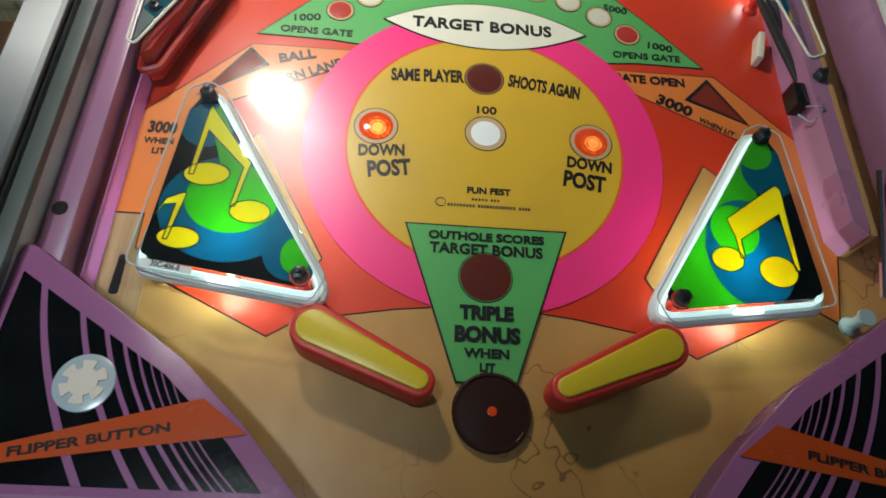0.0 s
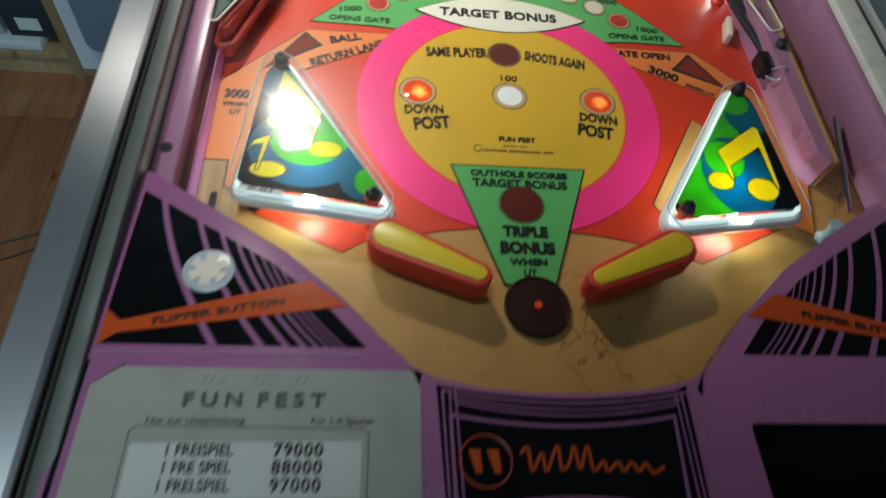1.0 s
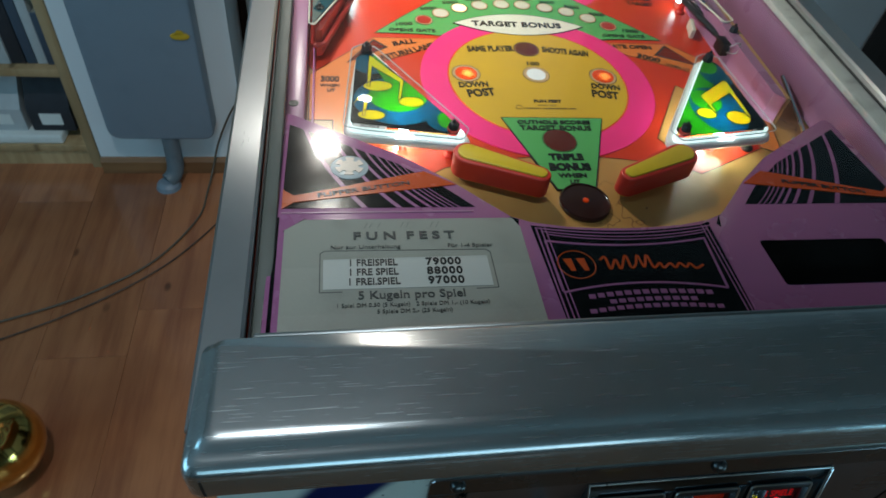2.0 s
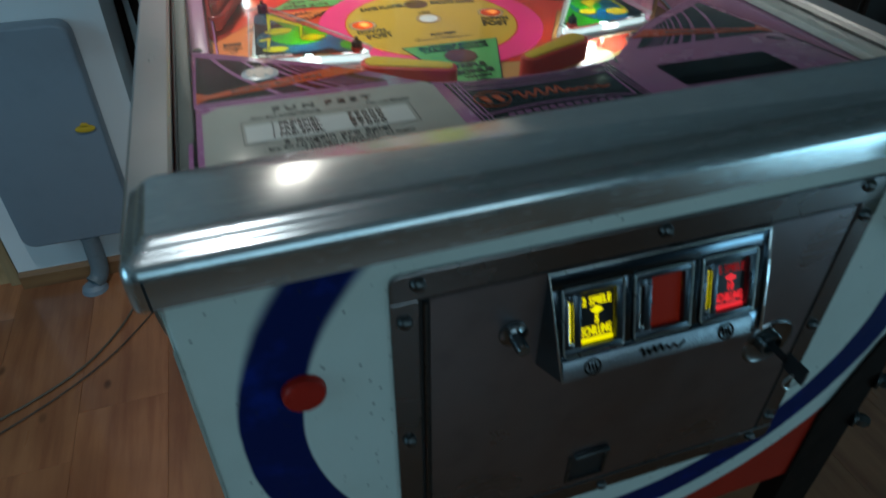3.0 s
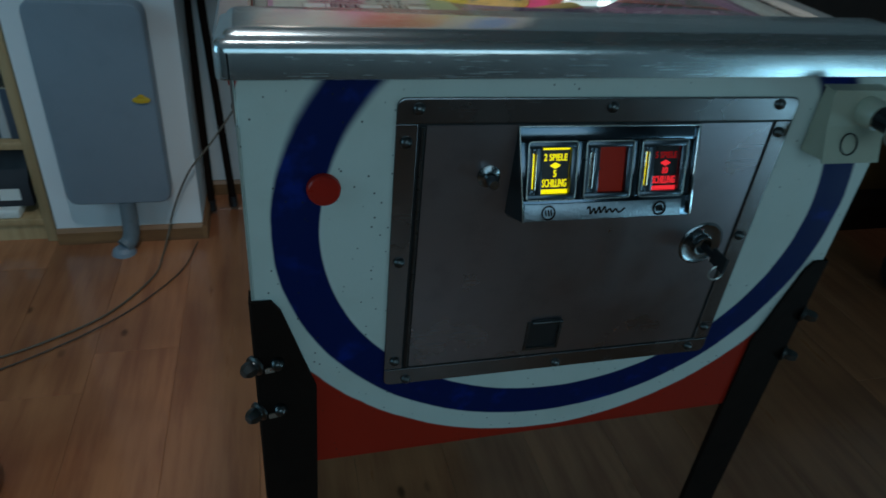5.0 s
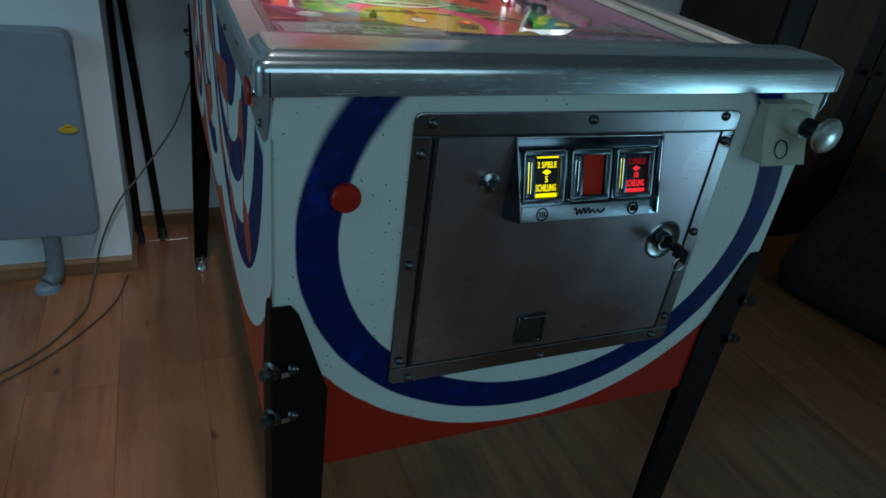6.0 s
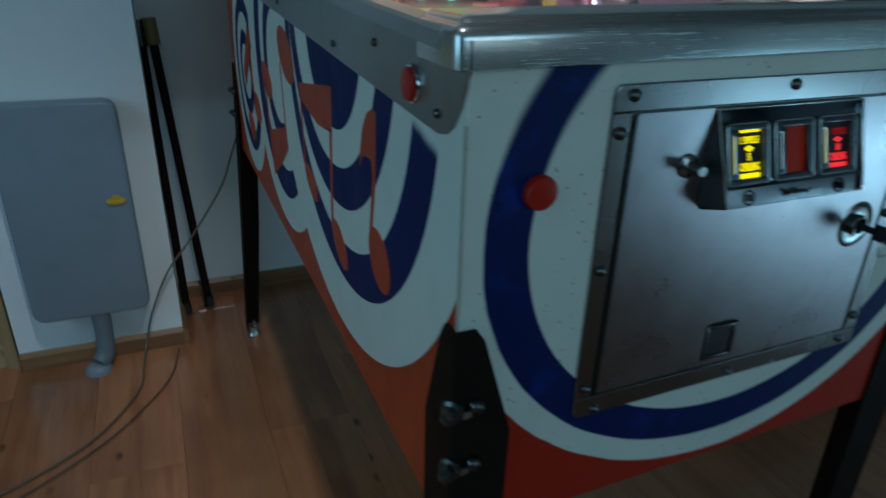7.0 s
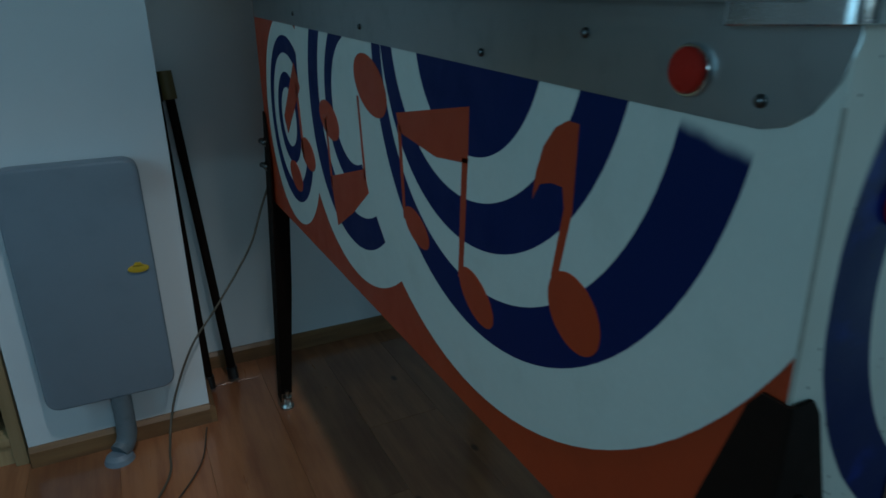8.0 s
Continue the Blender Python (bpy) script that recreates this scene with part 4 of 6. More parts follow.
def push_button(name, m, what):
    root = thing(name, (0, 0, 0), what, "push button", "flipper buttons", m)
    part("bezel", lathe([(0.0, 0.0), (0.0146, 0), (0.0146, 0.0014), (0.0138, 0.003), (0.0126, 0.003), (0.0126, 0.001), (0, 0.001)] if "front" not in what else [(0, 0), (0.0128, 0), (0.0128, 0.002), (0, 0.002)], 28), REDP if "front" in what else CHROME, root)
    part("cap", lathe([(0, 0.001), (0.0124, 0.001), (0.0124, 0.0045), (0.0112, 0.006), (0.006, 0.0067), (0, 0.0068)], 28), REDP, root)


push_button("start_button", pose(-0.2225, FRONT - 0.0003, 0.885, 90, 0, 0), "round red push button on the cabinet front")
push_button("flipper_button", pose(-W - 0.0027, 0.081, 0.946, 0, -90, 0), "round red flipper button in a steel rail")
push_button("flipper_button", pose(W + 0.0027, 0.081, 0.946, 0, 90, 0), "round red flipper button in a steel rail")


def backbox():
    """The head of the machine: a painted box with a lit, printed glass."""
    root = thing("backbox", (0, 1.11, 1.09), "lit backbox with a colourful glass above the cabinet", "backbox")
    part("neck", box(bmesh.new(), -0.2, 0.2, 0.03, 0.18, -0.085, 0.0, 0.002), SIDE_R, root)
    part("shell", box(bmesh.new(), -0.36, 0.36, 0.012, 0.19, 0.0, 0.66, 0.004), SIDE_W, root)
    frame_bm = bmesh.new()
    for x0, x1, z0, z1 in ((-0.36, -0.335, 0.0, 0.66), (0.335, 0.36, 0.0, 0.66), (-0.335, 0.335, 0.0, 0.03), (-0.335, 0.335, 0.63, 0.66)):
        box(frame_bm, x0, x1, -0.006, 0.0118, z0, z1, 0.002)
    part("glass_frame", frame_bm, RAIL, root)
    up = Matrix(((1, 0, 0, 0), (0, 0, -1, 0), (0, 1, 0, 0), (0, 0, 0, 1)))
    part("lit_glass", prism([(-0.334, 0.031), (0.334, 0.031), (0.334, 0.629), (-0.334, 0.629)], -0.008, -0.004, 0, 2, up), glow("lit_cream_print", (1.0, 0.88, 0.74), 0.13), root, "cream printed glass lit from behind", False)
    for k, (x, z, r, colour) in enumerate(((-0.1, 0.15, 0.075, (1.0, 0.12, 0.3)), (0.0, 0.33, 0.11, (0.9, 0.2, 0.06)), (0.16, 0.15, 0.06, (0.6, 0.75, 0.06)), (0.24, 0.34, 0.06, (0.15, 0.4, 0.9)), (-0.25, 0.12, 0.05, (0.9, 0.3, 0.4)), (0.26, 0.12, 0.045, (0.9, 0.35, 0.1)), (-0.02, 0.1, 0.035, (0.1, 0.6, 0.25)), (0.08, 0.26, 0.05, (0.9, 0.6, 0.2)))):
        part("printed_disc", prism(ring(x, z, r, r * 1.2, 32), -0.0038, -0.0034 + 0.0001 * k, 0, 2, up), glow("lit_print", colour, 0.22), root, "", False)


backbox()


# ---- lockdown bar ----
def lockbar():
    """A pressed steel cover: flat top, rounded front edge and ends, straight skirt."""
    root = thing("lockdown_bar", (0, 0, 0), "scratched stainless steel bar across the front of the glass", "lockdown bar", m=pose(0, 0.03, 0.9765, 0, -0.8, 0))
    bm = bmesh.new()
    rows = []
    for z, d, r in ((-0.0036, 0.0012, 0.0085), (-0.0028, 0.0, 0.009), (0.014, 0.0, 0.009), (0.0172, 0.0006, 0.0085), (0.0198, 0.0022, 0.008), (0.0214, 0.0044, 0.0075), (0.0223, 0.0068, 0.007), (0.0229, 0.0088, 0.0068), (0.0238, 0.0102, 0.0066), (0.0253, 0.0122, 0.0062), (0.0266, 0.0152, 0.0058), (0.0272, 0.019, 0.005)):
        x, y = 0.2915 - 0.75 * d, -0.0432 + d
        pts = rounded([(-x, y), (x, y), (x, 0.0305 - 0.1 * d), (-x, 0.0305 - 0.1 * d)], r, 6)
        rows.append([bm.verts.new((px, py, z)) for px, py in pts])
    n = len(rows[0])
    for a, b in zip(rows, rows[1:]):
        for i in range(n):
            bm.faces.new((a[i], a[(i + 1) % n], b[(i + 1) % n], b[i]))
    bm.faces.new(rows[0]), bm.faces.new(rows[-1])
    part("bar", bm, STEEL, root)
    part("glass_lip", box(bmesh.new(), -0.262, 0.262, 0.0302, 0.0332, 0.0195, 0.0255, 0.0012), RAIL, root, "folded lip that holds the glass")
    for s in (-1, 1):
        part("end_seam", box(bmesh.new(), s * 0.2822 - 0.0006, s * 0.2822 + 0.0006, -0.0435, -0.0425, -0.0025, 0.0145), BLACKP, root)


lockbar()


# ---- coin door ----
def coin_door():
    root = thing("coin_door", (0, FRONT + 0.0035, 0.67), "brownish steel coin door with a riveted frame", "coin door")
    z0 = 0.67
    bars = bmesh.new()
    R = rounded([(-0.17, 0.0055), (0.173, 0.007), (0.172, 0.287), (-0.17, 0.286)], 0.008, 5)
    for a, b, c in ((0, 1, 0.2665), (0, -1, -0.0248)):
        join(bars, prism(clipped(R, a, b, c), 0.0, 0.0055, 0.001, 2, pose(0, -0.0003, 0, 90, 0, 0)))
    for pts in ([(-0.17, 0.0252), (-0.1535, 0.0252), (-0.1535, 0.2661), (-0.17, 0.2661)], [(0.173, 0.0252), (0.1722, 0.2661), (0.156, 0.2661), (0.157, 0.0252)]):
        join(bars, prism(pts, 0.0, 0.0052, 0.0006, 2, pose(0, -0.0003, 0, 90, 0, 0)))
    frame_ob = part("door_frame", bars, FRAMEP, root, "riveted dark steel frame", False)
    for x, z in ((-0.154, 0.948), (0.0, 0.949), (0.153, 0.951), (0.162, 0.926), (-0.162, 0.922), (-0.162, 0.815), (0.1635, 0.822), (0.1635, 0.711), (-0.1605, 0.705), (-0.149, 0.6815), (0.003, 0.6825), (0.1525, 0.686)):
        screw(frame_ob, pose(x, -0.0056, z - z0, 90, 0, 0), 0.0046, RIVET, "rivet")
    # the door leaf, with its square return opening left out
    leaf = bmesh.new()
    hx0, hx1, hz0, hz1 = -0.032, -0.002, 0.705 - z0, 0.737 - z0
    X0, X1, Z0, Z1 = -0.1468, 0.1535, 0.0262, 0.2645
    for a, b, c, d in ((X0, hx0, Z0, Z1), (hx1, X1, Z0, Z1), (hx0, hx1, hz1, Z1), (hx0, hx1, Z0, hz0)):
        box(leaf, a, b, -0.0047, -0.0012, c, d)
    bmesh.ops.remove_doubles(leaf, verts=leaf.verts, dist=1e-5)
    door = part("door_leaf", leaf, PLATE, root, "smudged brownish steel leaf", False)
    part("return_chute", box(bmesh.new(), hx0 - 0.002, hx1 + 0.002, -0.00395, -0.0036, hz0 - 0.002, hz1 + 0.002), BLACKP, door)
    lip = bmesh.new()
    box(lip, hx0 + 0.001, hx1 + 0.002, -0.0092, -0.0047, hz1 - 0.0015, hz1 + 0.0022, 0.0016, 3)
    for a, b, c, d in ((hx0 - 0.003, hx0, hz0 - 0.003, hz1), (hx1, hx1 + 0.003, hz0 - 0.003, hz1), (hx0, hx1, hz0 - 0.003, hz0)):
        box(lip, a, b, -0.0058, -0.0042, c, d, 0.0005)
    part("return_lip", lip, RIVET, door)
    hinge = bmesh.new()
    for i in range(9):
        join(hinge, lathe([(0, 0), (0.0017, 0), (0.0017, 0.0255), (0, 0.0255)], 10, Matrix.Translation((-0.1495, -0.0045, 0.027 + i * 0.0263))))
    part("hinge", hinge, RIVET, door)
    part("backing_plate", box(bmesh.new(), -0.156, 0.158, -0.0039, -0.0002, 0.0235, 0.268), BLACKP, root)
    # lock in its dished cup, with the key left in
    lock = part("lock", lathe([(0.0, 0.0006), (0.0075, 0.0006), (0.0078, 0.006), (0.0095, 0.0062), (0.0102, 0.0008), (0.0175, 0.0004), (0.0205, 0.0016), (0.0225, 0.0006), (0.023, 0.0)], 32, pose(0.1245, -0.0043, 0.815 - z0, 90, 0, 0)), LOCK, root, "chromed lock in a dished cup")
    key = prism(rounded([(-0.0012, -0.003), (0.0012, -0.003), (0.0012, 0.003), (-0.0012, 0.003)], 0.0004), 0.004, 0.022)
    join(key, prism(rounded([(-0.0012, -0.0075), (0.0012, -0.0075), (0.0012, 0.0075), (-0.0012, 0.0075)], 0.0006), 0.02, 0.04))
    key.transform(pose(0.1245, -0.0043, 0.815 - z0, 90, 0, 0))
    part("key", key, BLACKP, lock, "dark key left in the lock")
    part("key_ring", tube([(0.1245 + 0.0075 * math.cos(a), -0.036, 0.807 - z0 + 0.0075 * math.sin(a) - 0.004) for a in [i * math.pi / 10 for i in range(20)]], 0.0009, 6, True), DIM, lock)
    # stud
    part("stud", lathe([(0, 0), (0.0095, 0), (0.0095, 0.002), (0.006, 0.003), (0.0045, 0.004), (0.0045, 0.015), (0.0038, 0.017), (0, 0.017)], 18, pose(-0.094, -0.0043, 0.892 - z0, 90, 0, 0)), LOCK, root)
    return root


coin_door()


def coin_entry():
    """The tilted coin plate: its top lies on the door, its foot stands off it on slanted cheeks."""
    top, bot, run = 0.934, 0.8605, 0.0215
    tilt = math.degrees(math.atan2(run, top - bot))
    high = math.hypot(run, top - bot)
    m = pose(0.0035, -0.0075 - run, bot, 90 - tilt, 0, 0)
    root = thing("coin_entry", (0, 0, 0), "chromed coin entry with one yellow and two red price windows", "coin entry", m=m)
    side = Matrix(((0, 0, 1, 0), (1, 0, 0, 0), (0, 1, 0, 0), (0, 0, 0, 1)))
    slots, half, y0, y1 = (-0.0491, 0.0, 0.0493), 0.0207, 0.0178, 0.0643
    left, left_top, right = -0.0718, -0.0787, 0.0797
    dark = paint("dark_chrome", (0.1, 0.125, 0.15), 0.16, 1.0, 0.3, 60)
    grey = paint("grey_bezel", (0.085, 0.1, 0.115), 0.3, 1.0, 0.3, 80)
    strip = paint("hammered_nickel", (0.33, 0.36, 0.39), 0.34, 1.0, 0.35, 260, bump=1.0, fine=520)

    def edge_at(v):
        return left + (left_top - left) * v / high

    def strip_of(name, v0, v1, u0=None, u1=None):
        a, b = (edge_at(v0), edge_at(v1)) if u0 is None else (u0, u0)
        part(name, prism([(a, v0), (u1 or right, v0), (u1 or right, v1), (b, v1)], -0.004, 0.0, 0.0006), dark, root)

    strip_of("upper_plate", y1 + 0.0001, high)
    strip_of("lower_plate", 0.0, y0 - 0.0001)
    strip_of("divider_plate", y0, y1, None, slots[0] - half - 0.0002)
    for a, b in zip(slots, slots[1:]):
        strip_of("divider_plate", y0, y1, a + half + 0.0002, b - half - 0.0002)
    strip_of("divider_plate", y0, y1, slots[2] + half + 0.0002)
    # cheeks, drawn in depth and height, that flare out to the door on one side
    for sign in (-1, 1):
        cheek = bmesh.new()
        x0, x1 = (edge_at(0), edge_at(high)) if sign < 0 else (right, right)
        out = -0.008 if sign < 0 else 0.0015
        rim = [(x0, 0.0, -0.0005), (x1, high, -0.0005), (x1 + sign * 0.0004, high, -0.003), (x0 + out, 0.004, -0.0235), (x0 + out * 0.6, 0.0, -0.0265)]
        a = [cheek.verts.new(p) for p in rim]
        b = [cheek.verts.new((p[0] - sign * 0.0018, p[1], p[2])) for p in rim]
        cheek.faces.new(a), cheek.faces.new(b)
        for i in range(5):
            cheek.faces.new((a[i], a[(i + 1) % 5], b[(i + 1) % 5], b[i]))
        part("cheek", cheek, BLACKP, root, "black side of the coin plate", False)
    part("underside", box(bmesh.new(), left + 0.0022, right - 0.0022, 0.0002, 0.0016, -0.0235, -0.0042), BLACKP, root)
    part("trim_edge", box(bmesh.new(), right - 0.0024, right, 0.001, high - 0.001, 0.0002, 0.0022, 0.0006), CHROME, root)
    part("trim_edge", box(bmesh.new(), left_top + 0.0005, right, high - 0.0012, high, 0.0002, 0.0013, 0.0004), DIM, root)
    part("trim_edge", prism([(left, 0.0), (left + 0.0011, 0.0), (left_top + 0.0011, high), (left_top, high)], 0.0001, 0.0011, 0.0003), DIM, root)
    part("lower_strip", box(bmesh.new(), left + 0.0008, 0.0697, 0.0006, 0.0148, 0.0002, 0.0016, 0.0005), strip, root, "hammered nickel strip")
    for x in (-0.0505, 0.0493):
        y = 0.0075
        emblem = tube([(x + 0.0055 * math.cos(i * math.pi / 12), y + 0.0055 * math.sin(i * math.pi / 12), 0.002) for i in range(24)], 0.0007, 6, True)
        for u in (-0.0022, 0.0002, 0.0024):
            join(emblem, prism([(x + u - 0.0011, y + 0.0026), (x + u, y + 0.0026), (x + u + 0.0009, y - 0.0026), (x + u - 0.0002, y - 0.0026)], 0.0015, 0.0023))
        part("emblem", emblem, LEGM, root)
    line = spline([(-0.017, 0.0098, 0), (-0.0145, 0.0108, 0), (-0.0135, 0.0052, 0), (-0.0105, 0.0098, 0), (-0.009, 0.0052, 0), (-0.006, 0.0108, 0), (-0.0045, 0.0058, 0), (-0.001, 0.0108, 0), (0.0005, 0.0058, 0), (0.0035, 0.0088, 0), (0.006, 0.0058, 0), (0.009, 0.0085, 0), (0.012, 0.0055, 0), (0.017, 0.0088, 0)], 5)
    script = bmesh.new()
    for a, b in zip(line, line[1:]):
        join(script, prism(stroke([a, b + (b - a) * 0.2], 0.0014), 0.0015, 0.0021))
    part("emblem_bar", script, LEGM, root)
    lit_y, lit_r = glow("lit_yellow_lens", (1.0, 0.85, 0.0), 1.15), glow("lit_red_lens", (1.0, 0.03, 0.04), 0.95)
    dull_r = glow("dim_red_lens", (0.3, 0.012, 0.004), 0.12, (0.3, 0.02, 0.008))
    dim_text = glow("dim_red_print", (0.5, 0.008, 0.01), 0.35)
    silver = paint("slot_lining", (0.85, 0.85, 0.7), 0.2, 1.0, 0.1)
    for x, lens, words_in in ((slots[0], lit_y, ("2 SPIELE", "5", "SCHILLING")), (slots[1], dull_r, ()), (slots[2], lit_r, ("5 SPIELE", "10", "SCHILLING"))):
        wx0, wx1, wy0, wy1 = x - 0.0085, x + 0.0157, 0.0222, 0.0592
        bez = bmesh.new()
        o = rounded([(x - half, y0), (x + half, y0), (x + half, y1), (x - half, y1)], 0.003, 4)
        for a, b, c, d in ((x - half, x + half, y0, wy0), (x - half, x + half, wy1, y1), (x - half, x - 0.0172, wy0, wy1), (wx1, x + half, wy0, wy1), (x - 0.0138, wx0, wy0, wy1)):
            box(bez, a, b, c, d, -0.003, 0.001, 0.0006)
        box(bez, x - 0.0172, x - 0.0138, wy0, 0.0262, -0.003, 0.001, 0.0005)
        box(bez, x - 0.0172, x - 0.0138, 0.0552, wy1, -0.003, 0.001, 0.0005)
        bezel = part("bezel", bez, grey, root)
        part("bezel_rim", tube([(px, py, 0.0012) for px, py in o], 0.0006, 6, True), DIM, bezel)
        join_rim = rounded([(x - 0.0172, 0.0262), (x - 0.0138, 0.0262), (x - 0.0138, 0.0552), (x - 0.0172, 0.0552)], 0.001, 3)
        part("slot_rim", tube([(px, py, 0.001) for px, py in join_rim], 0.0003, 5, True), CHROME, bezel)
        part("coin_slot", box(bmesh.new(), x - 0.0171, x - 0.0139, 0.0263, 0.0551, -0.006, -0.0035), BLACKP, bezel)
        # slot edge glows by itself to show the lamplight behind the plate
        part("slot_edge", box(bmesh.new(), x - 0.0168, x - 0.0153, 0.027, 0.0545, -0.0034, -0.0004), lit_y if words_in else silver, bezel, "slot edge with the lamplight put in as yellow glow" if words_in else "")
        lens_ob = part("price_window", box(bmesh.new(), wx0 + 0.0001, wx1 - 0.0001, wy0 + 0.0001, wy1 - 0.0001, -0.0045, -0.003), lens, bezel, "lit coloured price window" if words_in else "unlit red window")
        part("window_notch", lathe([(0, 0), (0.0011, 0), (0.0011, 0.0022), (0, 0.0022)], 12, Matrix.Translation((wx0, 0.042, -0.0012))), BLACKP, bezel)
        if words_in:
            cx = (wx0 + wx1) / 2
            lower, upper = (0.0258, 0.0573) if lens is lit_y else (0.0258, 0.0591)
            part("mask", box(bmesh.new(), wx0 + 0.0002, wx1 - 0.0002, lower, upper, -0.0028, -0.0024), BLACK, bezel)
            words(words_in[0], 0.0076, pose(cx, 0.0512, -0.0021), lens if lens is lit_y else dim_text, lens_ob, 0.008, span=0.0198)
            part("diamond", prism([(cx - 0.0046, 0.0449), (cx, 0.0424), (cx + 0.0046, 0.0449), (cx, 0.0474)], -0.0023, -0.0019), lens, lens_ob)
            words(words_in[1], 0.0078, pose(cx, 0.0383, -0.0021), lens, lens_ob, 0.01, span=0.0028 if len(words_in[1]) == 1 else 0.0045)
            words(words_in[2], 0.0088, pose(cx, 0.0305, -0.0021), lens, lens_ob, 0.008, span=0.0208)


coin_entry()


# ---- plunger ----
def plunger():
    root = thing("plunger", (0.229, FRONT + 0.001, 0.95), "spring plunger in an ivory painted housing", "plunger")
    bm = prism([(0.0, 0.018), (-0.014, 0.016), (-0.02, -0.012), (-0.03, -0.04), (0, -0.042)], -0.036, 0.02, 0, 2, SIDE_M)
    bmesh.ops.bevel(bm, geom=bm.edges[:], offset=0.0015, segments=2, affect="EDGES")
    bm.transform(Matrix.Translation((0, -0.0005, 0)))
    part("housing", bm, IVORY, root, "ivory painted housing")
    part("barrel", lathe([(0, 0), (0.013, 0), (0.0125, 0.014), (0.011, 0.017), (0, 0.017)], 24, pose(0, -0.016, 0, 90, 0, 0)), IVORY, root)
    emblem = tube([(-0.013 + 0.0085 * math.cos(i * math.pi / 12), -0.0262 + 0.003 * math.sin(i * math.pi / 12), -0.026 + 0.0085 * math.sin(i * math.pi / 12)) for i in range(24)], 0.0007, 6, True)
    part("emblem", emblem, BLACKP, root)
    coil = [(0.0085 * math.cos(a), -0.033 - 0.017 * a / (2 * math.pi * 6), 0.0085 * math.sin(a)) for a in [i * 2 * math.pi / 12 for i in range(73)]]
    part("spring", tube(coil, 0.0015, 6), BLACKP, root)
    part("rod", lathe([(0, 0), (0.0045, 0), (0.0045, 0.03), (0, 0.03)], 16, pose(0, -0.03, 0, 90, 0, 0)), DIM, root)
    part("knob", lathe([(0, 0), (0.007, 0), (0.01, 0.002), (0.0165, 0.005), (0.0175, 0.008), (0.0155, 0.011), (0.008, 0.0135), (0, 0.0142)], 28, pose(0, -0.05, 0, 90, 0, 0)), DIM, root, "worn nickel knob")


plunger()

# ---- playfield ----
PF = Matrix.Translation((0.0013, -0.0023, 0.9308)) @ Matrix.Rotation(SLOPE, 4, "X")
MID = -0.019
playfield = thing("playfield", (0, 0, 0), "glossy red, pink, yellow and green pinball playfield", "playfield", m=PF)
part("board", box(bmesh.new(), -0.2615, 0.2615, 0.03, 1.26, -0.018, 0, 0.001), MAPLE, playfield, "lacquered maple board", False)


def flip(points):
    return [(2 * MID - x, y) for x, y in points]


def art(name, points, material, level, outline=0.0, label=""):
    if outline:
        part("black_outline", prism(grown(points, outline), 0.00005, 0.0002 * level - 0.0001), BLACK, playfield, "", False)
    return part(name, prism(points, 0.00005, 0.0002 * level), material, playfield, label, False)


red = [(-0.2, 0.2915), (-0.1412, 0.2635), (-0.128, 0.272), (-0.105, 0.2775), (-0.0715, 0.2835), (-0.045, 0.2865), (MID, 0.2875), (0.007, 0.2865), (0.0335, 0.2835), (0.067, 0.2775), (0.09, 0.272), (0.1032, 0.2635), (0.178, 0.299), (0.178, 0.33), (0.212, 0.42), (0.212, 1.2), (-0.245, 1.2), (-0.245, 0.42), (-0.2, 0.33)]
art("red_field", red, RED, 1, 0.0009, "glossy orange-red field")
lane = [(-0.0867, 0.4721), (-0.1798, 0.4705), (-0.243, 0.403), (-0.243, 0.3345), (-0.2215, 0.3345), (-0.2215, 0.312), (-0.205, 0.303), (-0.2, 0.33), (-0.2, 0.415)]
art("orange_arrow", lane, ORANGE, 3, 0.0009)
lane_r = [(0.0453, 0.4731), (0.1463, 0.4739), (0.207, 0.412), (0.207, 0.345), (0.195, 0.29), (0.178, 0.3), (0.17, 0.33), (0.166, 0.4152)]
art("orange_arrow", lane_r, ORANGE, 3, 0.0009)
for pts in ([(0.1406, 0.4675), (0.1262, 0.4522), (0.1625, 0.4355)], [(-0.1802, 0.4636), (-0.17, 0.4535), (-0.2075, 0.4245)]):
    art("arrow_window", pts, paint("dark_red_window", (0.2, 0.025, 0.012), 0.2), 5, 0.0026)
slot = [(0.1269, 0.396), (0.0783, 0.312), (0.084, 0.302), (0.098, 0.297), (0.14, 0.385)]
art("bare_slot", slot, MAPLE, 3, 0.0008)
art("bare_slot", flip(slot), MAPLE, 3, 0.0008)
part("wear_patch", prism([(-0.252, 0.2), (-0.212, 0.2), (-0.2125, 0.318), (-0.2215, 0.3335), (-0.252, 0.3335)], 0.00005, 0.0003), RAW, playfield, "worn bare wood", False)

# far rings, the green fan, the near rings
art("pink_ring", ring(MID, 0.668, 0.146, 0.146, 96), PINK, 2)
art("yellow_disc", ring(MID, 0.668, 0.112, 0.112, 96), YELLOW, 3, 0.001)
fan = [(-0.177, 0.481), (-0.145, 0.516), (-0.0906, 0.57), (-0.066, 0.597), (-0.053, 0.6255), (0.0155, 0.6255), (0.028, 0.597), (0.0526, 0.57), (0.107, 0.516), (0.1385, 0.482), (0.09, 0.482), (MID, 0.47), (-0.128, 0.4805)]
art("green_fan", fan, GREEN, 4, 0.0009)
art("black_wedge", [(-0.094, 0.601), (-0.056, 0.59), (-0.0515, 0.642)], BLACK, 5)
art("black_wedge", flip([(-0.094, 0.601), (-0.056, 0.59), (-0.0515, 0.642)]), BLACK, 5)
art("cream_oval", ring(MID, 0.612, 0.044, 0.03, 48), CREAM, 6, 0.0006)
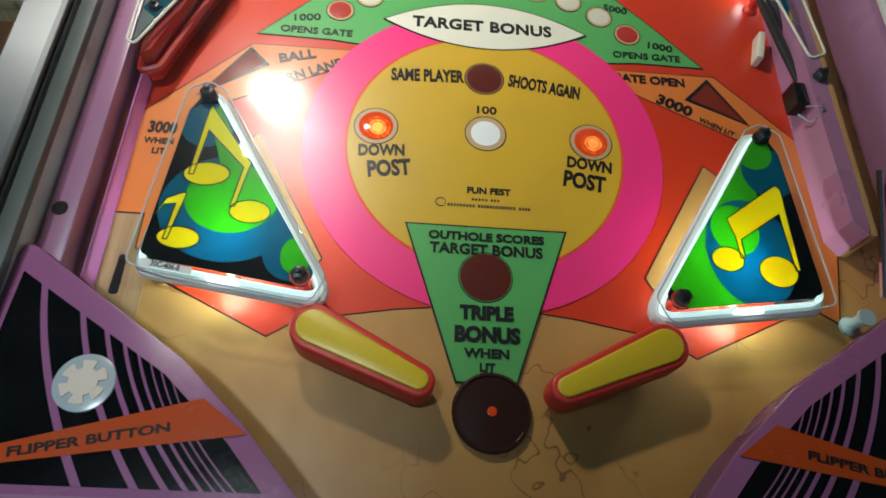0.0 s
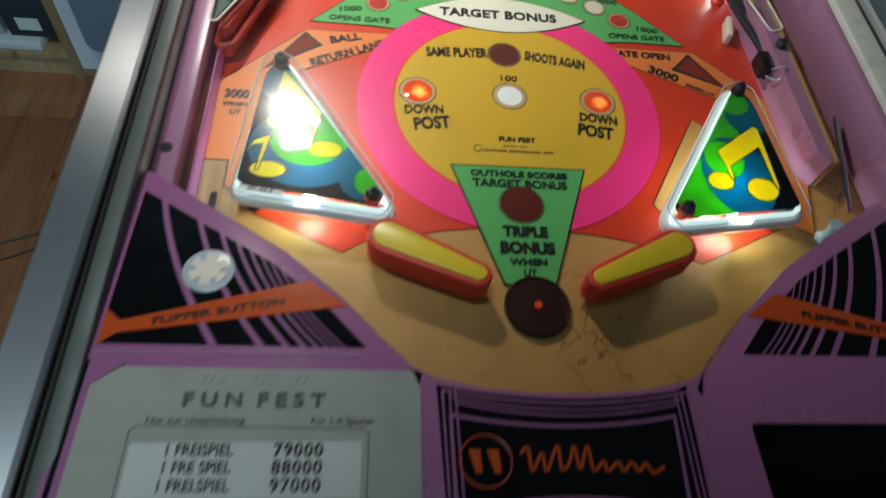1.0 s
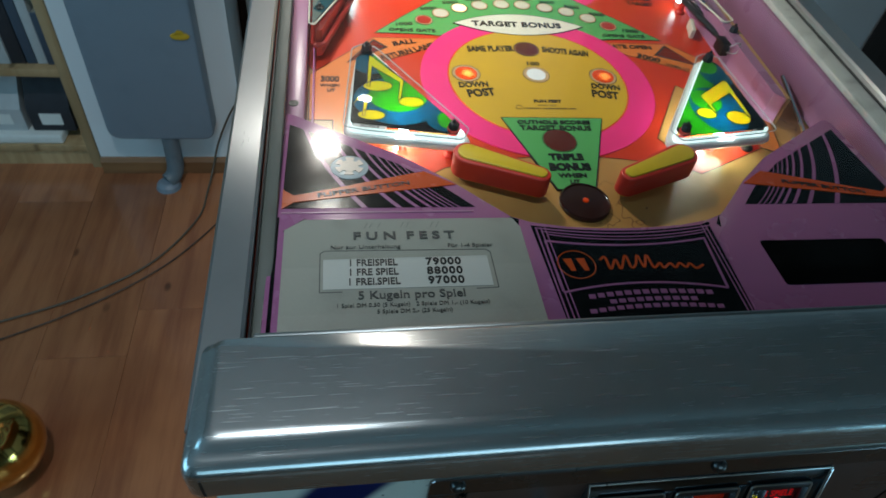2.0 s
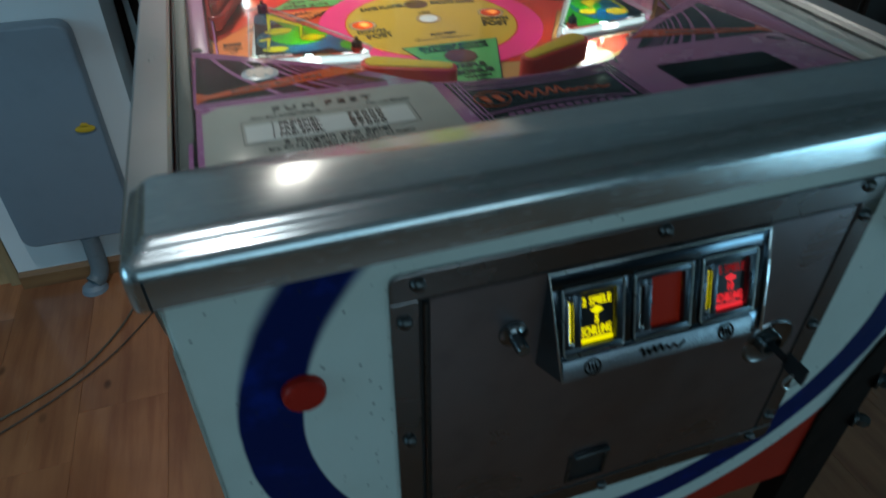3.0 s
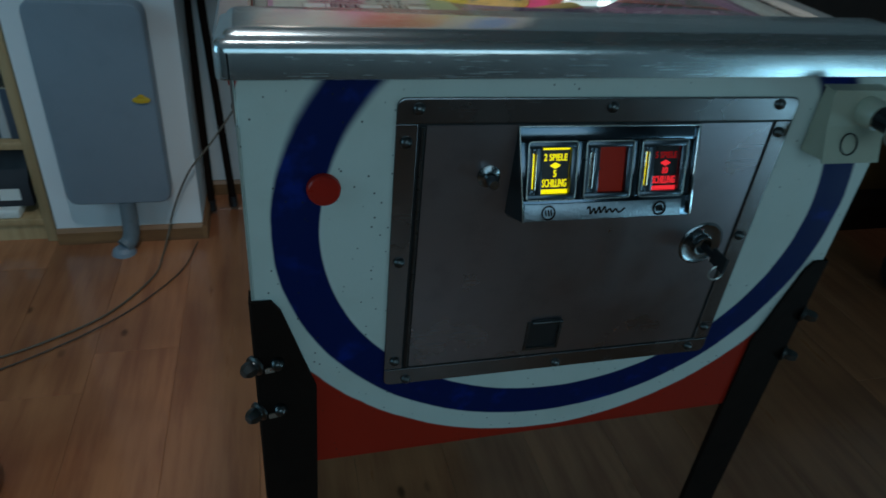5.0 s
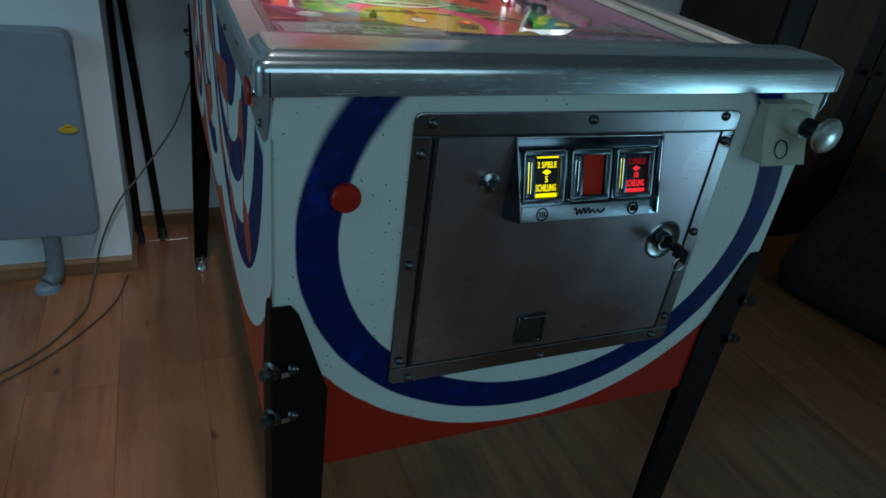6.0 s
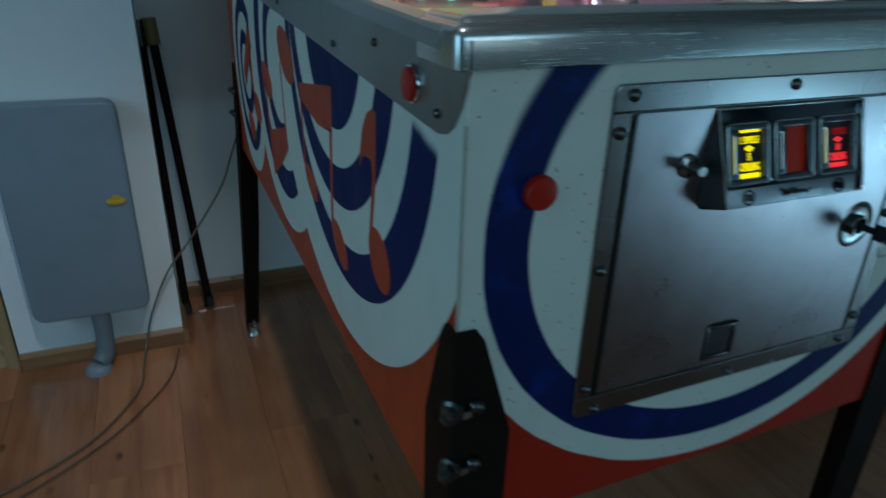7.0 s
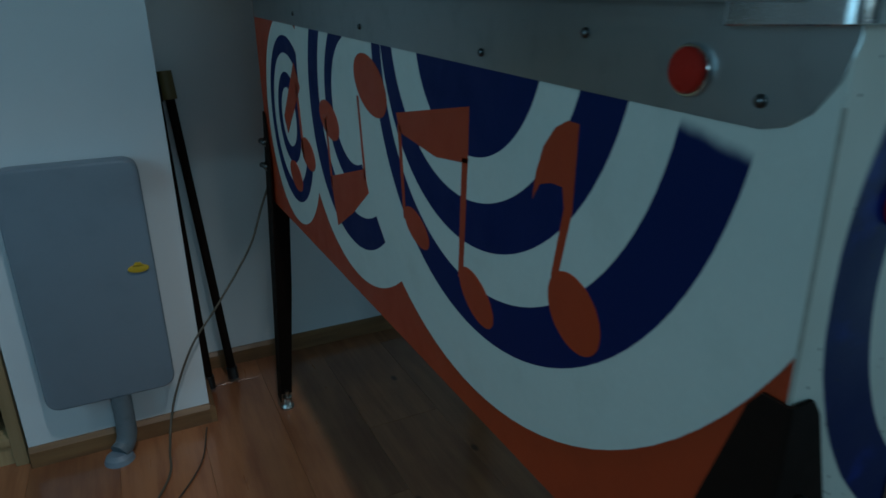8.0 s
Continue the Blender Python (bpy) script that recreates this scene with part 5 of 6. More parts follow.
art("pink_ring", ring(MID - 0.0003, 0.4, 0.118, 0.118, 120), PINK, 6)
art("red_line", ring(MID, 0.4, 0.0915, 0.0915, 120), paint("red_line_paint", (0.75, 0.1, 0.03), 0.25), 7)
art("yellow_disc", ring(MID, 0.4, 0.0898, 0.0898, 120), YELLOW, 8)
lens = [(MID - 0.0722 + 0.1444 * i / 24, 0.503 + 0.0212 * (1 - (2 * i / 24 - 1) ** 2)) for i in range(25)] + [(MID + 0.0722 - 0.1444 * i / 24, 0.503 - 0.0205 * (1 - (2 * i / 24 - 1) ** 2)) for i in range(1, 24)]
art("cream_oval", lens, CREAM, 10, 0.0008, "cream lens-shaped panel")
wedge = [(-0.0674, 0.338), (0.0293, 0.3382), (-0.0028, 0.243), (-0.0356, 0.243)]
art("green_wedge", wedge, GREEN, 11, 0.001, "green wedge panel")

C_LENS = paint("cream_lens", (0.62, 0.58, 0.46), 0.2, stain=0.1, coat=0.5)
R_LENS = paint("red_lens", (0.42, 0.03, 0.02), 0.18, stain=0.15, coat=0.6)
D_LENS = paint("dark_red_lens", (0.03, 0.008, 0.005), 0.2, stain=0.2, coat=0.2)
W_LENS = paint("white_lens", (0.8, 0.82, 0.8), 0.2, stain=0.05, coat=0.5)
LIT_C = glow("lit_cream_lens", (1.0, 0.82, 0.45), 1.3)
TAN = paint("bare_rim", (0.5, 0.33, 0.17), 0.4)


def insert(x, y, r, material, level, what, rim=TAN, dome=0.0006, edge=0.0007, broad=0.0016):
    o = part("insert_rim", prism(ring(x, y, r + broad, None, 40), 0.00005, 0.0002 * level), rim, playfield, "", False)
    part("insert_edge", prism(ring(x, y, r + broad + edge, None, 40), 0.00005, 0.0002 * level - 0.0001), BLACK, playfield, "", False)
    part("insert", lathe([(r, 0.0), (r, 0.0002 * level + 0.0002), (r * 0.7, 0.0002 * level + dome * 0.7), (0, 0.0002 * level + dome)], 40, Matrix.Translation((x, y, 0))), material, playfield, what)


for dx, y, k in ((0.105, 0.508, 0), (0.085, 0.5234, 1), (0.0625, 0.536, 2), (0.0383, 0.5434, 3), (0.0122, 0.5475, 4)):
    for s in (-1, 1):
        insert(MID + s * dx, y, 0.0078, R_LENS if k == 0 else LIT_C if (k == 2 and s < 0) else C_LENS, 6, "round lamp insert")
insert(-0.0194, 0.409, 0.0098, W_LENS, 9, "milky white lamp insert", broad=0.0034)
E_LENS = paint("brown_red_lens", (0.1, 0.016, 0.01), 0.2, stain=0.4, scale=120, coat=0.2)
DIM_RIM = paint("dull_rim", (0.2, 0.1, 0.045), 0.4)
insert(-0.0202, 0.4551, 0.012, E_LENS, 9, "dark red lamp insert", DIM_RIM, broad=0.0012)
insert(-0.0196, 0.3055, 0.0152, E_LENS, 12, "dark red lamp insert", GREEN, broad=0.0004)


def lit_amber(name, k, x, y, r=0.0112):
    """A faceted amber lens over a small lamp at (x, y), brightest where the lamp sits."""
    mat, n, l, p = nodes_of(name)
    tc = n.new("ShaderNodeTexCoord").outputs["Object"]
    away = n.new("ShaderNodeVectorMath")
    away.operation = "DISTANCE"
    l.new(tc, away.inputs[0])
    away.inputs[1].default_value = (x + 0.1 * r, y - 0.15 * r, 0.002)
    near = ramp(n, l, mathnode(n, l, "DIVIDE", away.outputs["Value"], r), 1.0, 0.05)
    rings = mathnode(n, l, "MULTIPLY", mathnode(n, l, "SINE", mathnode(n, l, "MULTIPLY", away.outputs["Value"], 2600)), 0.05)
    wave = mathnode(n, l, "ADD", mathnode(n, l, "MULTIPLY_ADD", noise_of(n, l, 260, 3, tc), 0.35, 0.2), mathnode(n, l, "MULTIPLY_ADD", near, 0.35, rings))
    col = mixcol(n, l, ramp(n, l, wave, 0.45, 0.7), (0.9, 0.06, 0.0), (1.0, 0.42, 0.08))
    l.new(col, p.inputs["Emission Color"])
    l.new(mathnode(n, l, "MULTIPLY_ADD", ramp(n, l, wave, 0.4, 0.68), 1.6 * k, 0.35 * k), p.inputs["Emission Strength"])
    p.inputs["Base Color"].default_value = (0.5, 0.05, 0.01, 1)
    p.inputs["Roughness"].default_value = 0.1
    return mat


insert(-0.0913, 0.4087, 0.0112, lit_amber("lit_amber_lens", 1.0, -0.0913, 0.4087), 9, "glowing amber lamp insert", TAN, 0.0016, broad=0.0026)
insert(0.0512, 0.4082, 0.0112, lit_amber("lit_amber_lens_dim", 0.5, 0.0512, 0.4082), 9, "glowing amber lamp insert", TAN, 0.0016, broad=0.0026)
part("post_cap", lathe([(0.0214, 0), (0.0216, 0.003), (0.0205, 0.0046), (0.0195, 0.0046), (0.019, 0.0036), (0.01, 0.0042), (0, 0.0044)], 56, Matrix.Translation((-0.0165, 0.2268, 0))), D_LENS, playfield, "large dark red translucent disc between the flippers")
part("centre_stud", lathe([(0, 0), (0.0026, 0), (0.0026, 0.0052), (0, 0.0058)], 16, Matrix.Translation((-0.0165, 0.2268, 0))), lit_amber("lit_red_stud", 0.35, -0.0165, 0.2268, 0.004), playfield)


def say(body, x, y, size, level=13, turn=0, **k):
    k["bold"] = k.get("bold", 0.0) + (0.03 if size < 0.0075 else 0.024)
    return words(body, size, pose(x, y, 0.0002 * level, 0, 0, turn), BLACK, playfield, **k)


say("TARGET BONUS", -0.0215, 0.5024, 0.0135, 11, bold=0.012, wide=0.98, spread=1.05)
say("SAME PLAYER", -0.0595, 0.4535, 0.0142, 9, 3, bold=0.015, span=0.05)
say("SHOOTS AGAIN", 0.0215, 0.4515, 0.0142, 9, -8, bold=0.015, span=0.05)
say("100", -0.0194, 0.4278, 0.0085, 9, wide=1.2)
say("DOWN", -0.0865, 0.3897, 0.0115, 9, 4, bold=0.014, span=0.0295)
say("POST", -0.081, 0.3765, 0.016, 9, 8, bold=0.014, wide=0.72)
say("DOWN", 0.0488, 0.3897, 0.0115, 9, -6, bold=0.014, span=0.0295)
say("POST", 0.0445, 0.3765, 0.016, 9, -8, bold=0.014, wide=0.72)
say("FUN FEST", -0.0175, 0.3645, 0.0062, 9, wide=1.05, bold=0.01)
PRINT = paint("dark_small_print", (0.06, 0.04, 0.015), 0.4)
for y, t, runs in ((0.3582, 0.0008, ((-0.0285, -0.018), (-0.0165, -0.0105))), (0.3535, 0.001, ((-0.0435, -0.026), (-0.0245, -0.0005), (0.0012, 0.0088)))):
    for x0, x1 in runs:
        k = int((x1 - x0) / 0.0018)
        for i in range(k):
            x = x0 + (x1 - x0) * (i + 0.5) / k
            art("small_print", [(x - 0.0007, y - t), (x + 0.0007, y - t), (x + 0.0007, y + t), (x - 0.0007, y + t)], PRINT, 9)
part("maker_mark", tube([(-0.0475 + 0.003 * math.cos(i * math.pi / 10), 0.355 + 0.003 * math.sin(i * math.pi / 10), 0.0017) for i in range(20)], 0.0003, 5, True), BLACK, playfield)
say("OUTHOLE SCORES", -0.019, 0.3313, 0.0074, wide=1.12, bold=0.012)
say("TARGET BONUS", -0.019, 0.3227, 0.0095, wide=0.98, bold=0.008)
say("TRIPLE", -0.019, 0.2825, 0.0112, wide=0.92, bold=0.035)
say("BONUS", -0.0188, 0.2695, 0.0122, wide=0.92, bold=0.035)
say("WHEN", -0.0188, 0.2588, 0.0072, wide=1.15, bold=0.015)
say("LIT", -0.0188, 0.2508, 0.0066, wide=1.0, bold=0.015)
say("OPENS GATE", -0.1385, 0.4865, 0.0082, 5, span=0.05)
say("OPENS GATE", 0.0985, 0.488, 0.0082, 5, span=0.05)
for s, t in ((-1, 1), (1, -1)):
    for dx, y, body in ((0.128, 0.4985, "1000"), (0.098, 0.5325, "5000"), (0.0715, 0.5475, "5000"), (0.0435, 0.556, "3000"), (0.0135, 0.5602, "1000")):
        say(body, MID + s * dx, y, 0.0084, 5, t * 8 if dx > 0.05 else 0, span=0.0185)
say("GATE OPEN", 0.0975, 0.4664, 0.0098, 4, -1, span=0.053, bold=0.015)
say("3000", 0.1135, 0.4455, 0.0118, 4, -24, span=0.026, bold=0.015)
say("WHEN LIT", 0.1415, 0.4295, 0.0055, 4, -26, wide=1.0)
say("BALL", -0.149, 0.4625, 0.0105, 4, 16, span=0.025, bold=0.015)
say("RETURN LANE", -0.1465, 0.4462, 0.0105, 4, 26, span=0.062, bold=0.015)
say("3000", -0.2245, 0.3955, 0.0118, 4, 0, wide=0.75, bold=0.015)
say("WHEN", -0.2245, 0.3855, 0.006, 4, wide=1.0)
say("LIT", -0.2235, 0.378, 0.006, 4, wide=1.0)
for s in (-1, 1):
    for body, y in (("AFTER", 0.584), ("CENTER", 0.573), ("TARGET", 0.5615)):
        say(body, MID + s * 0.161, y, 0.0105, 3, s * -4, span=0.0335 if body != "AFTER" else 0.028, bold=0.01)
say("BONUS", MID, 0.6, 0.011, 7, wide=0.9, bold=0.02)
say("DOUBLE", MID, 0.612, 0.009, 7, wide=0.9, bold=0.02)
part("slot_cut", prism(rounded([(-0.2305, 0.2825), (-0.225, 0.2825), (-0.225, 0.307), (-0.2295, 0.307)], 0.0024, 5), 0.00005, 0.0004), BLACK, playfield, "cut slot in the wood", False)


# ---- slingshots: plastic over posts, rubber and lamp ----
OUT_L = rounded([(-0.1925, 0.4125), (-0.181, 0.4065), (-0.109, 0.288), (-0.1155, 0.2735), (-0.1945, 0.285), (-0.2135, 0.29), (-0.2035, 0.405)], 0.006, 4)
INK_L = rounded([(-0.1935, 0.4035), (-0.1855, 0.4), (-0.1155, 0.2905), (-0.1195, 0.2815), (-0.1955, 0.2925), (-0.2075, 0.2965), (-0.2, 0.39)], 0.004, 4)


def pf_post(name, x, y, h, material, what, top=True, group="playfield posts"):
    root = thing(name, (0, 0, 0), what, "post", group, PF @ Matrix.Translation((x, y, 0)))
    part("column", lathe([(0, 0), (0.0058, 0), (0.0058, 0.002), (0.0035, 0.004), (0.0035, h - 0.004), (0.0052, h - 0.002), (0.0052, h), (0, h)], 18), material, root)
    if top:
        part("nut", lathe([(0.0046, h), (0.0046, h + 0.0042), (0.0036, h + 0.0055), (0.0015, h + 0.006), (0.0015, h + 0.0085), (0, h + 0.009)], 6), BLACKP, root)


H = 0.0275


def wall_of(points, z0, z1, thick):
    """An upright strip that follows a closed outline."""
    bm = bmesh.new()
    rows = [[bm.verts.new((x, y, z)) for (x, y), z in ((p, z0), (p, z1), (q, z1), (q, z0))] for p, q in zip(points, grown(points, -thick))]
    for a, b in zip(rows, rows[1:] + rows[:1]):
        for i in range(4):
            bm.faces.new((a[i], a[(i + 1) % 4], b[(i + 1) % 4], b[i]))
    return bm


def slingshot(left):
    f = (lambda p: p) if left else flip
    root = thing("slingshot_plastic", (0, 0, 0), "clear plastic printed with yellow musical shapes on teal, green and black", "plastic shield", "slingshot plastics", PF @ Matrix.Translation((0, 0, H)))
    part("clear_sheet", prism(f(OUT_L), 0.0007, 0.0023, 0.0004, 2), ACRYLIC, root, "clear acrylic sheet").visible_shadow = False
    # added rim tube: lamplight in the acrylic edge, put in as faint emission
    part("lit_edge", tube([(x, y, 0.0014) for x, y in f(OUT_L)], 0.0005, 6, True), glow("acrylic_edge_glow", (0.85, 0.97, 1.0), 0.05, (0.4, 0.45, 0.45)), root, "sheet edge with lamplight put in as a faint glow")
    TEAL, GRN = (0.0, 0.2, 0.3), (0.1, 0.5, 0.03)
    if left:
        shapes = ((TEAL, (-0.1655, 0.327, 0.0385, 0.0335)), (TEAL, (-0.1275, 0.3015, 0.0165, 0.0165)), (TEAL, (-0.187, 0.381, 0.0155, 0.0155)), (GRN, (-0.1655, 0.333, 0.0255, 0.022)), (GRN, (-0.126, 0.3, 0.0085, 0.011)), (GRN, [(-0.183, 0.396), (-0.156, 0.345), (-0.172, 0.345), (-0.187, 0.386)]))
        note_shapes = [tilted_xy(-0.182, 0.3475, 0.0125, 0.0072, 4), tilted_xy(-0.1545, 0.325, 0.0108, 0.0068, -2), tilted_xy(-0.1895, 0.3065, 0.0112, 0.0062, -4),
                       [(-0.1915, 0.347), (-0.1895, 0.347), (-0.1862, 0.378), (-0.162, 0.3535), (-0.1655, 0.328), (-0.1635, 0.328), (-0.159, 0.3565), (-0.1875, 0.395), (-0.189, 0.38)],
                       [(-0.197, 0.3055), (-0.1955, 0.3055), (-0.1905, 0.334), (-0.1925, 0.334), (-0.2, 0.33), (-0.2055, 0.318), (-0.201, 0.3265), (-0.1945, 0.3275)]]
    else:
        shapes = ((GRN, (0.106, 0.345, 0.037, 0.07)), (TEAL, (0.131, 0.32, 0.0265, 0.0345)), (TEAL, (0.152, 0.376, 0.0165, 0.0185)), (GRN, (0.124, 0.334, 0.0145, 0.0165)), (GRN, (0.145, 0.391, 0.0125, 0.0135)))
        note_shapes = [tilted_xy(0.1165, 0.3145, 0.0093, 0.0075, 4), tilted_xy(0.1455, 0.3085, 0.0112, 0.0095, 4),
                       [(0.1205, 0.341), (0.1545, 0.3665), (0.1575, 0.364), (0.1585, 0.31), (0.1562, 0.31), (0.1535, 0.347), (0.1265, 0.328), (0.1268, 0.316), (0.1248, 0.316), (0.1238, 0.329)]]
    yellow = ()
    for pts in note_shapes:
        xs, ys = [p[0] for p in pts], [p[1] for p in pts]
        oval = ((max(xs) + min(xs)) / 2, (max(ys) + min(ys)) / 2, (max(xs) - min(xs)) / 2, (max(ys) - min(ys)) / 2)
        yellow += (((0.86, 0.84, 0.01), oval if len(pts) > 20 else pts),)
    part("printed_film", prism(f(INK_L), 0.0, 0.0004), film_art("slingshot_film", shapes + yellow), root, "black film printed with teal, green and yellow", False)
    for pts in note_shapes:
        part("note_edge", wall_of(grown(pts, 0.0007), 0.00045, 0.00055, 0.0007), F_BLACK, root, "", False)
    if left:
        strip = [(-0.205, 0.2885), (-0.205, 0.2925), (-0.178, 0.2885), (-0.178, 0.2845)]
        part("part_label", prism(strip, 0.0024, 0.00248), LABEL, root, "white strip with the part number")
        words("30C-406-8", 0.0045, pose(-0.192, 0.2886, 0.0026, 0, 0, -8), BLACK, root, 0.01, 0.8)
    # white rubber round the posts
    P = [(-0.19, 0.401), (-0.1225, 0.2875), (-0.2, 0.2985)]
    band = rounded(grown(P if left else flip(P), 0.0092), 0.009, 6)
    rubber = thing("slingshot_rubber", (0, 0, 0), "white rubber ring stretched round three posts", "rubber ring", "slingshot rubbers", PF)
    part("band", tube([(x, y, 0.0175) for x, y in band], 0.004, 10, True), RUBBER_W, rubber)
    hx, hy = f([(-0.163, 0.2848)])[0]
    # added glowing box: the lamp's bright spot on the skirt
    part("lamp_lens", box(bmesh.new(), hx - 0.008, hx + 0.008, hy - 0.0012, hy + 0.0012, 0.0155, 0.0262, 0.0006), glow("hot_spot_glow", (0.86, 0.98, 1.0), 3.2), rubber, "glowing box added for the lamp's bright spot on the skirt").matrix_local = Matrix.Identity(4)
    # the skirt's lamplight is put in as emission of its own
    part("skirt", wall_of(grown(band, -0.0012), 0.0175, 0.0268, 0.0012), GLOW_W, rubber, "white diffusing skirt with the lamplight put in as glow")
    for i, (x, y) in enumerate(P if left else flip(P)):
        pf_post("slingshot_post", x, y, H + 0.0025 if i < 2 else H - 0.002, RUBBER_R if i == 1 else BLACKP, "plastic post that carries the slingshot plastic", i < 2)
    x, y = f([(-0.163, 0.2965)])[0]
    bulb = thing("lamp_bulb", (0, 0, 0), "small white lamp under the slingshot plastic", "bulb", "playfield lamps", PF @ Matrix.Translation((x, y, 0)))
    part("glass_bulb", lathe([(0, 0.0145), (0.0036, 0.015), (0.0042, 0.019), (0.0035, 0.023), (0, 0.0245)], 16), glow("lit_bulb", BULB, 9.0), bulb)
    part("socket", lathe([(0, 0), (0.0036, 0), (0.0036, 0.0145), (0, 0.0145)], 16), DIM, bulb)
    lamp("slingshot_lamp_light", "POINT", PF @ Matrix.Translation((x, y - 0.0105, 0.008)), 0.07, (0.72, 1.0, 0.8), 0.012)
    lamp("slingshot_lamp_light", "POINT", PF @ Matrix.Translation((x, y + 0.018, 0.014)), 0.22, BULB, 0.004)


def tilted_xy(cx, cy, a, b, turn):
    return tilted(cx, cy, a, b, turn)


slingshot(True)
slingshot(False)


# ---- flippers ----
def bat(r0, r1, length, n=10):
    a = math.degrees(math.asin((r0 - r1) / length))
    return ring(0, 0, r0, None, n * 2, 90 - a, 270 + a) + ring(length, 0, r1, None, n, -90 + a, 90 - a)


def flipper(left):
    x, y, turn = (-0.1125, 0.2615, -24.5) if left else (2 * MID + 0.1125, 0.2615, 180 + 24.5)
    root = thing("flipper", (0, 0, 0), "yellow flipper bat with a thick red rubber", "flipper", "flippers", PF @ pose(x, y, 0.004, 0, 0, turn))
    L = 0.0605
    part("bat_body", prism(bat(0.0092, 0.0054, L), 0.0, 0.0235, 0.001, 3), BAT, root, "yellow plastic bat")
    part("rubber", prism(bat(0.0128, 0.0088, L), 0.0035, 0.0222, 0.0018, 3), RUBBER_R, root, "red rubber sleeve")
    part("pivot", lathe([(0, -0.004), (0.006, -0.004), (0.006, 0.0), (0, 0.0)], 18), DIM, root)


flipper(True)
flipper(False)


# ---- rails inside the cabinet ----
def inner_rail(name, x0, x1, y0, y1, z0, z1, material, what, r=0.001):
    bm = box(bmesh.new(), x0, x1, y0, y1, z0, z1, r)
    return solid(name, bm, material, what, "trim", "structure", m=PF)


# wooden rail on the left, steel channel beside it
inner_rail("trim", -0.2605, -0.2445, 0.275, 1.25, 0.0005, 0.029, MAUVE, "mauve painted wooden rail beside the playfield")
inner_rail("trim", -0.2668, -0.2575, 0.055, 1.25, 0.0463, 0.0528, AGED_SHADED, "grimy grey channel, darkened for the rail's shade, that holds the glass")
# added black strip: shade of the gap beside the rail, put in as colour
inner_rail("trim", -0.2679, -0.2669, 0.055, 1.25, 0.0463, 0.0558, BLACKP, "black strip for the shaded gap along the glass channel", 0)
inner_rail("trim", -0.2612, -0.2606, 0.055, 1.25, 0.0005, 0.0462, AGED, "aged white liner under the glass channel", 0)
part("rail_hole", lathe([(0, 0), (0.0042, 0), (0.0042, 0.0004), (0, 0.0004)], 18, Matrix.Translation((-0.2535, 0.319, 0.0291))), BLACK, bpy.data.objects["trim"])
inner_rail("trim", -0.2395, -0.2385, 0.285, 0.43, 0.0005, 0.016, paint("mauve_metal", (0.4, 0.13, 0.35), 0.3), "thin mauve lane guide", 0)
# lane divider and shooter lane on the right
div = prism([(0.198, 0.345), (0.2055, 0.335), (0.2075, 0.345), (0.2075, 1.2), (0.186, 1.2), (0.195, 0.7), (0.196, 0.43)], 0.0005, 0.03)
solid("trim", div, MAUVE, "mauve painted wooden divider beside the shooter lane", "trim", "structure", m=PF)
inner_rail("trim", 0.2076, 0.2106, 0.335, 1.2, 0.0005, 0.0305, paint("bare_ply_edge", (0.45, 0.24, 0.09), 0.5), "bare plywood edge of the divider", 0)
inner_rail("trim", 0.2435, 0.2604, 0.1, 1.25, 0.0005, 0.045, MAUVE, "mauve painted inner wall of the cabinet")
inner_rail("trim", 0.2475, 0.2668, 0.055, 1.25, 0.0463, 0.0528, AGED, "aged white channel that holds the glass")
# same strip on the right, black for the shaded gap
inner_rail("trim", 0.2669, 0.2679, 0.055, 1.25, 0.0463, 0.0558, BLACKP, "black strip for the shaded gap along the glass channel", 0)
guide = thing("ball_guide", (0, 0, 0), "bent steel wire ball guide beside the shooter lane", "wire guide", m=PF)
part("wire", tube(spline([(0.236, 0.39, 0.018), (0.222, 0.335, 0.018), (0.213, 0.3, 0.018)]), 0.0022, 8), CHROME, guide)
pf_post("lane_post", 0.2, 0.288, 0.018, paint("pale_rubber", (0.35, 0.5, 0.52), 0.5), "short post with a pale rubber sleeve", False)


# ---- upper playfield: side plastics, cubes, target bank, bumpers ----
def shield(points, h, what, patches):
    root = thing("side_plastic", (0, 0, 0), what, "plastic shield", "side plastics", PF @ Matrix.Translation((0, 0, h)))
    part("clear_sheet", prism(rounded(points, 0.004, 3), 0.0, 0.0016, 0.0003), ACRYLIC, root).visible_shadow = False
    part("printed_film", prism(rounded(grown(points, -0.003), 0.003, 3), -0.0006, -0.0001), film_art("side_film", patches), root, "", False)
    # cream rim: the glow of the lit sheet edge is put into its colour
    part("sheet_edge", tube([(x, y, 0.0008) for x, y in rounded(points, 0.004, 3)], 0.0009, 6, True), paint("pale_lit_sheet_edge", (0.75, 0.72, 0.6), 0.3), root, "sheet edge with lamplight put into its pale colour")


shield([(-0.243, 0.432), (-0.238, 0.43), (-0.2, 0.515), (-0.203, 0.575), (-0.243, 0.585)], 0.036, "clear plastic printed green, teal and yellow over the side lane", [((0.42, 0.5, 0.46), (-0.225, 0.47, 0.04, 0.06)), ((0.0, 0.2, 0.3), (-0.222, 0.525, 0.034, 0.04)), ((0.1, 0.5, 0.05), (-0.226, 0.55, 0.02, 0.024)), ((0.86, 0.84, 0.01), (-0.216, 0.515, 0.01, 0.008)), ((0.0, 0.22, 0.3), [(-0.24, 0.46), (-0.23, 0.452), (-0.215, 0.49), (-0.225, 0.5)])])
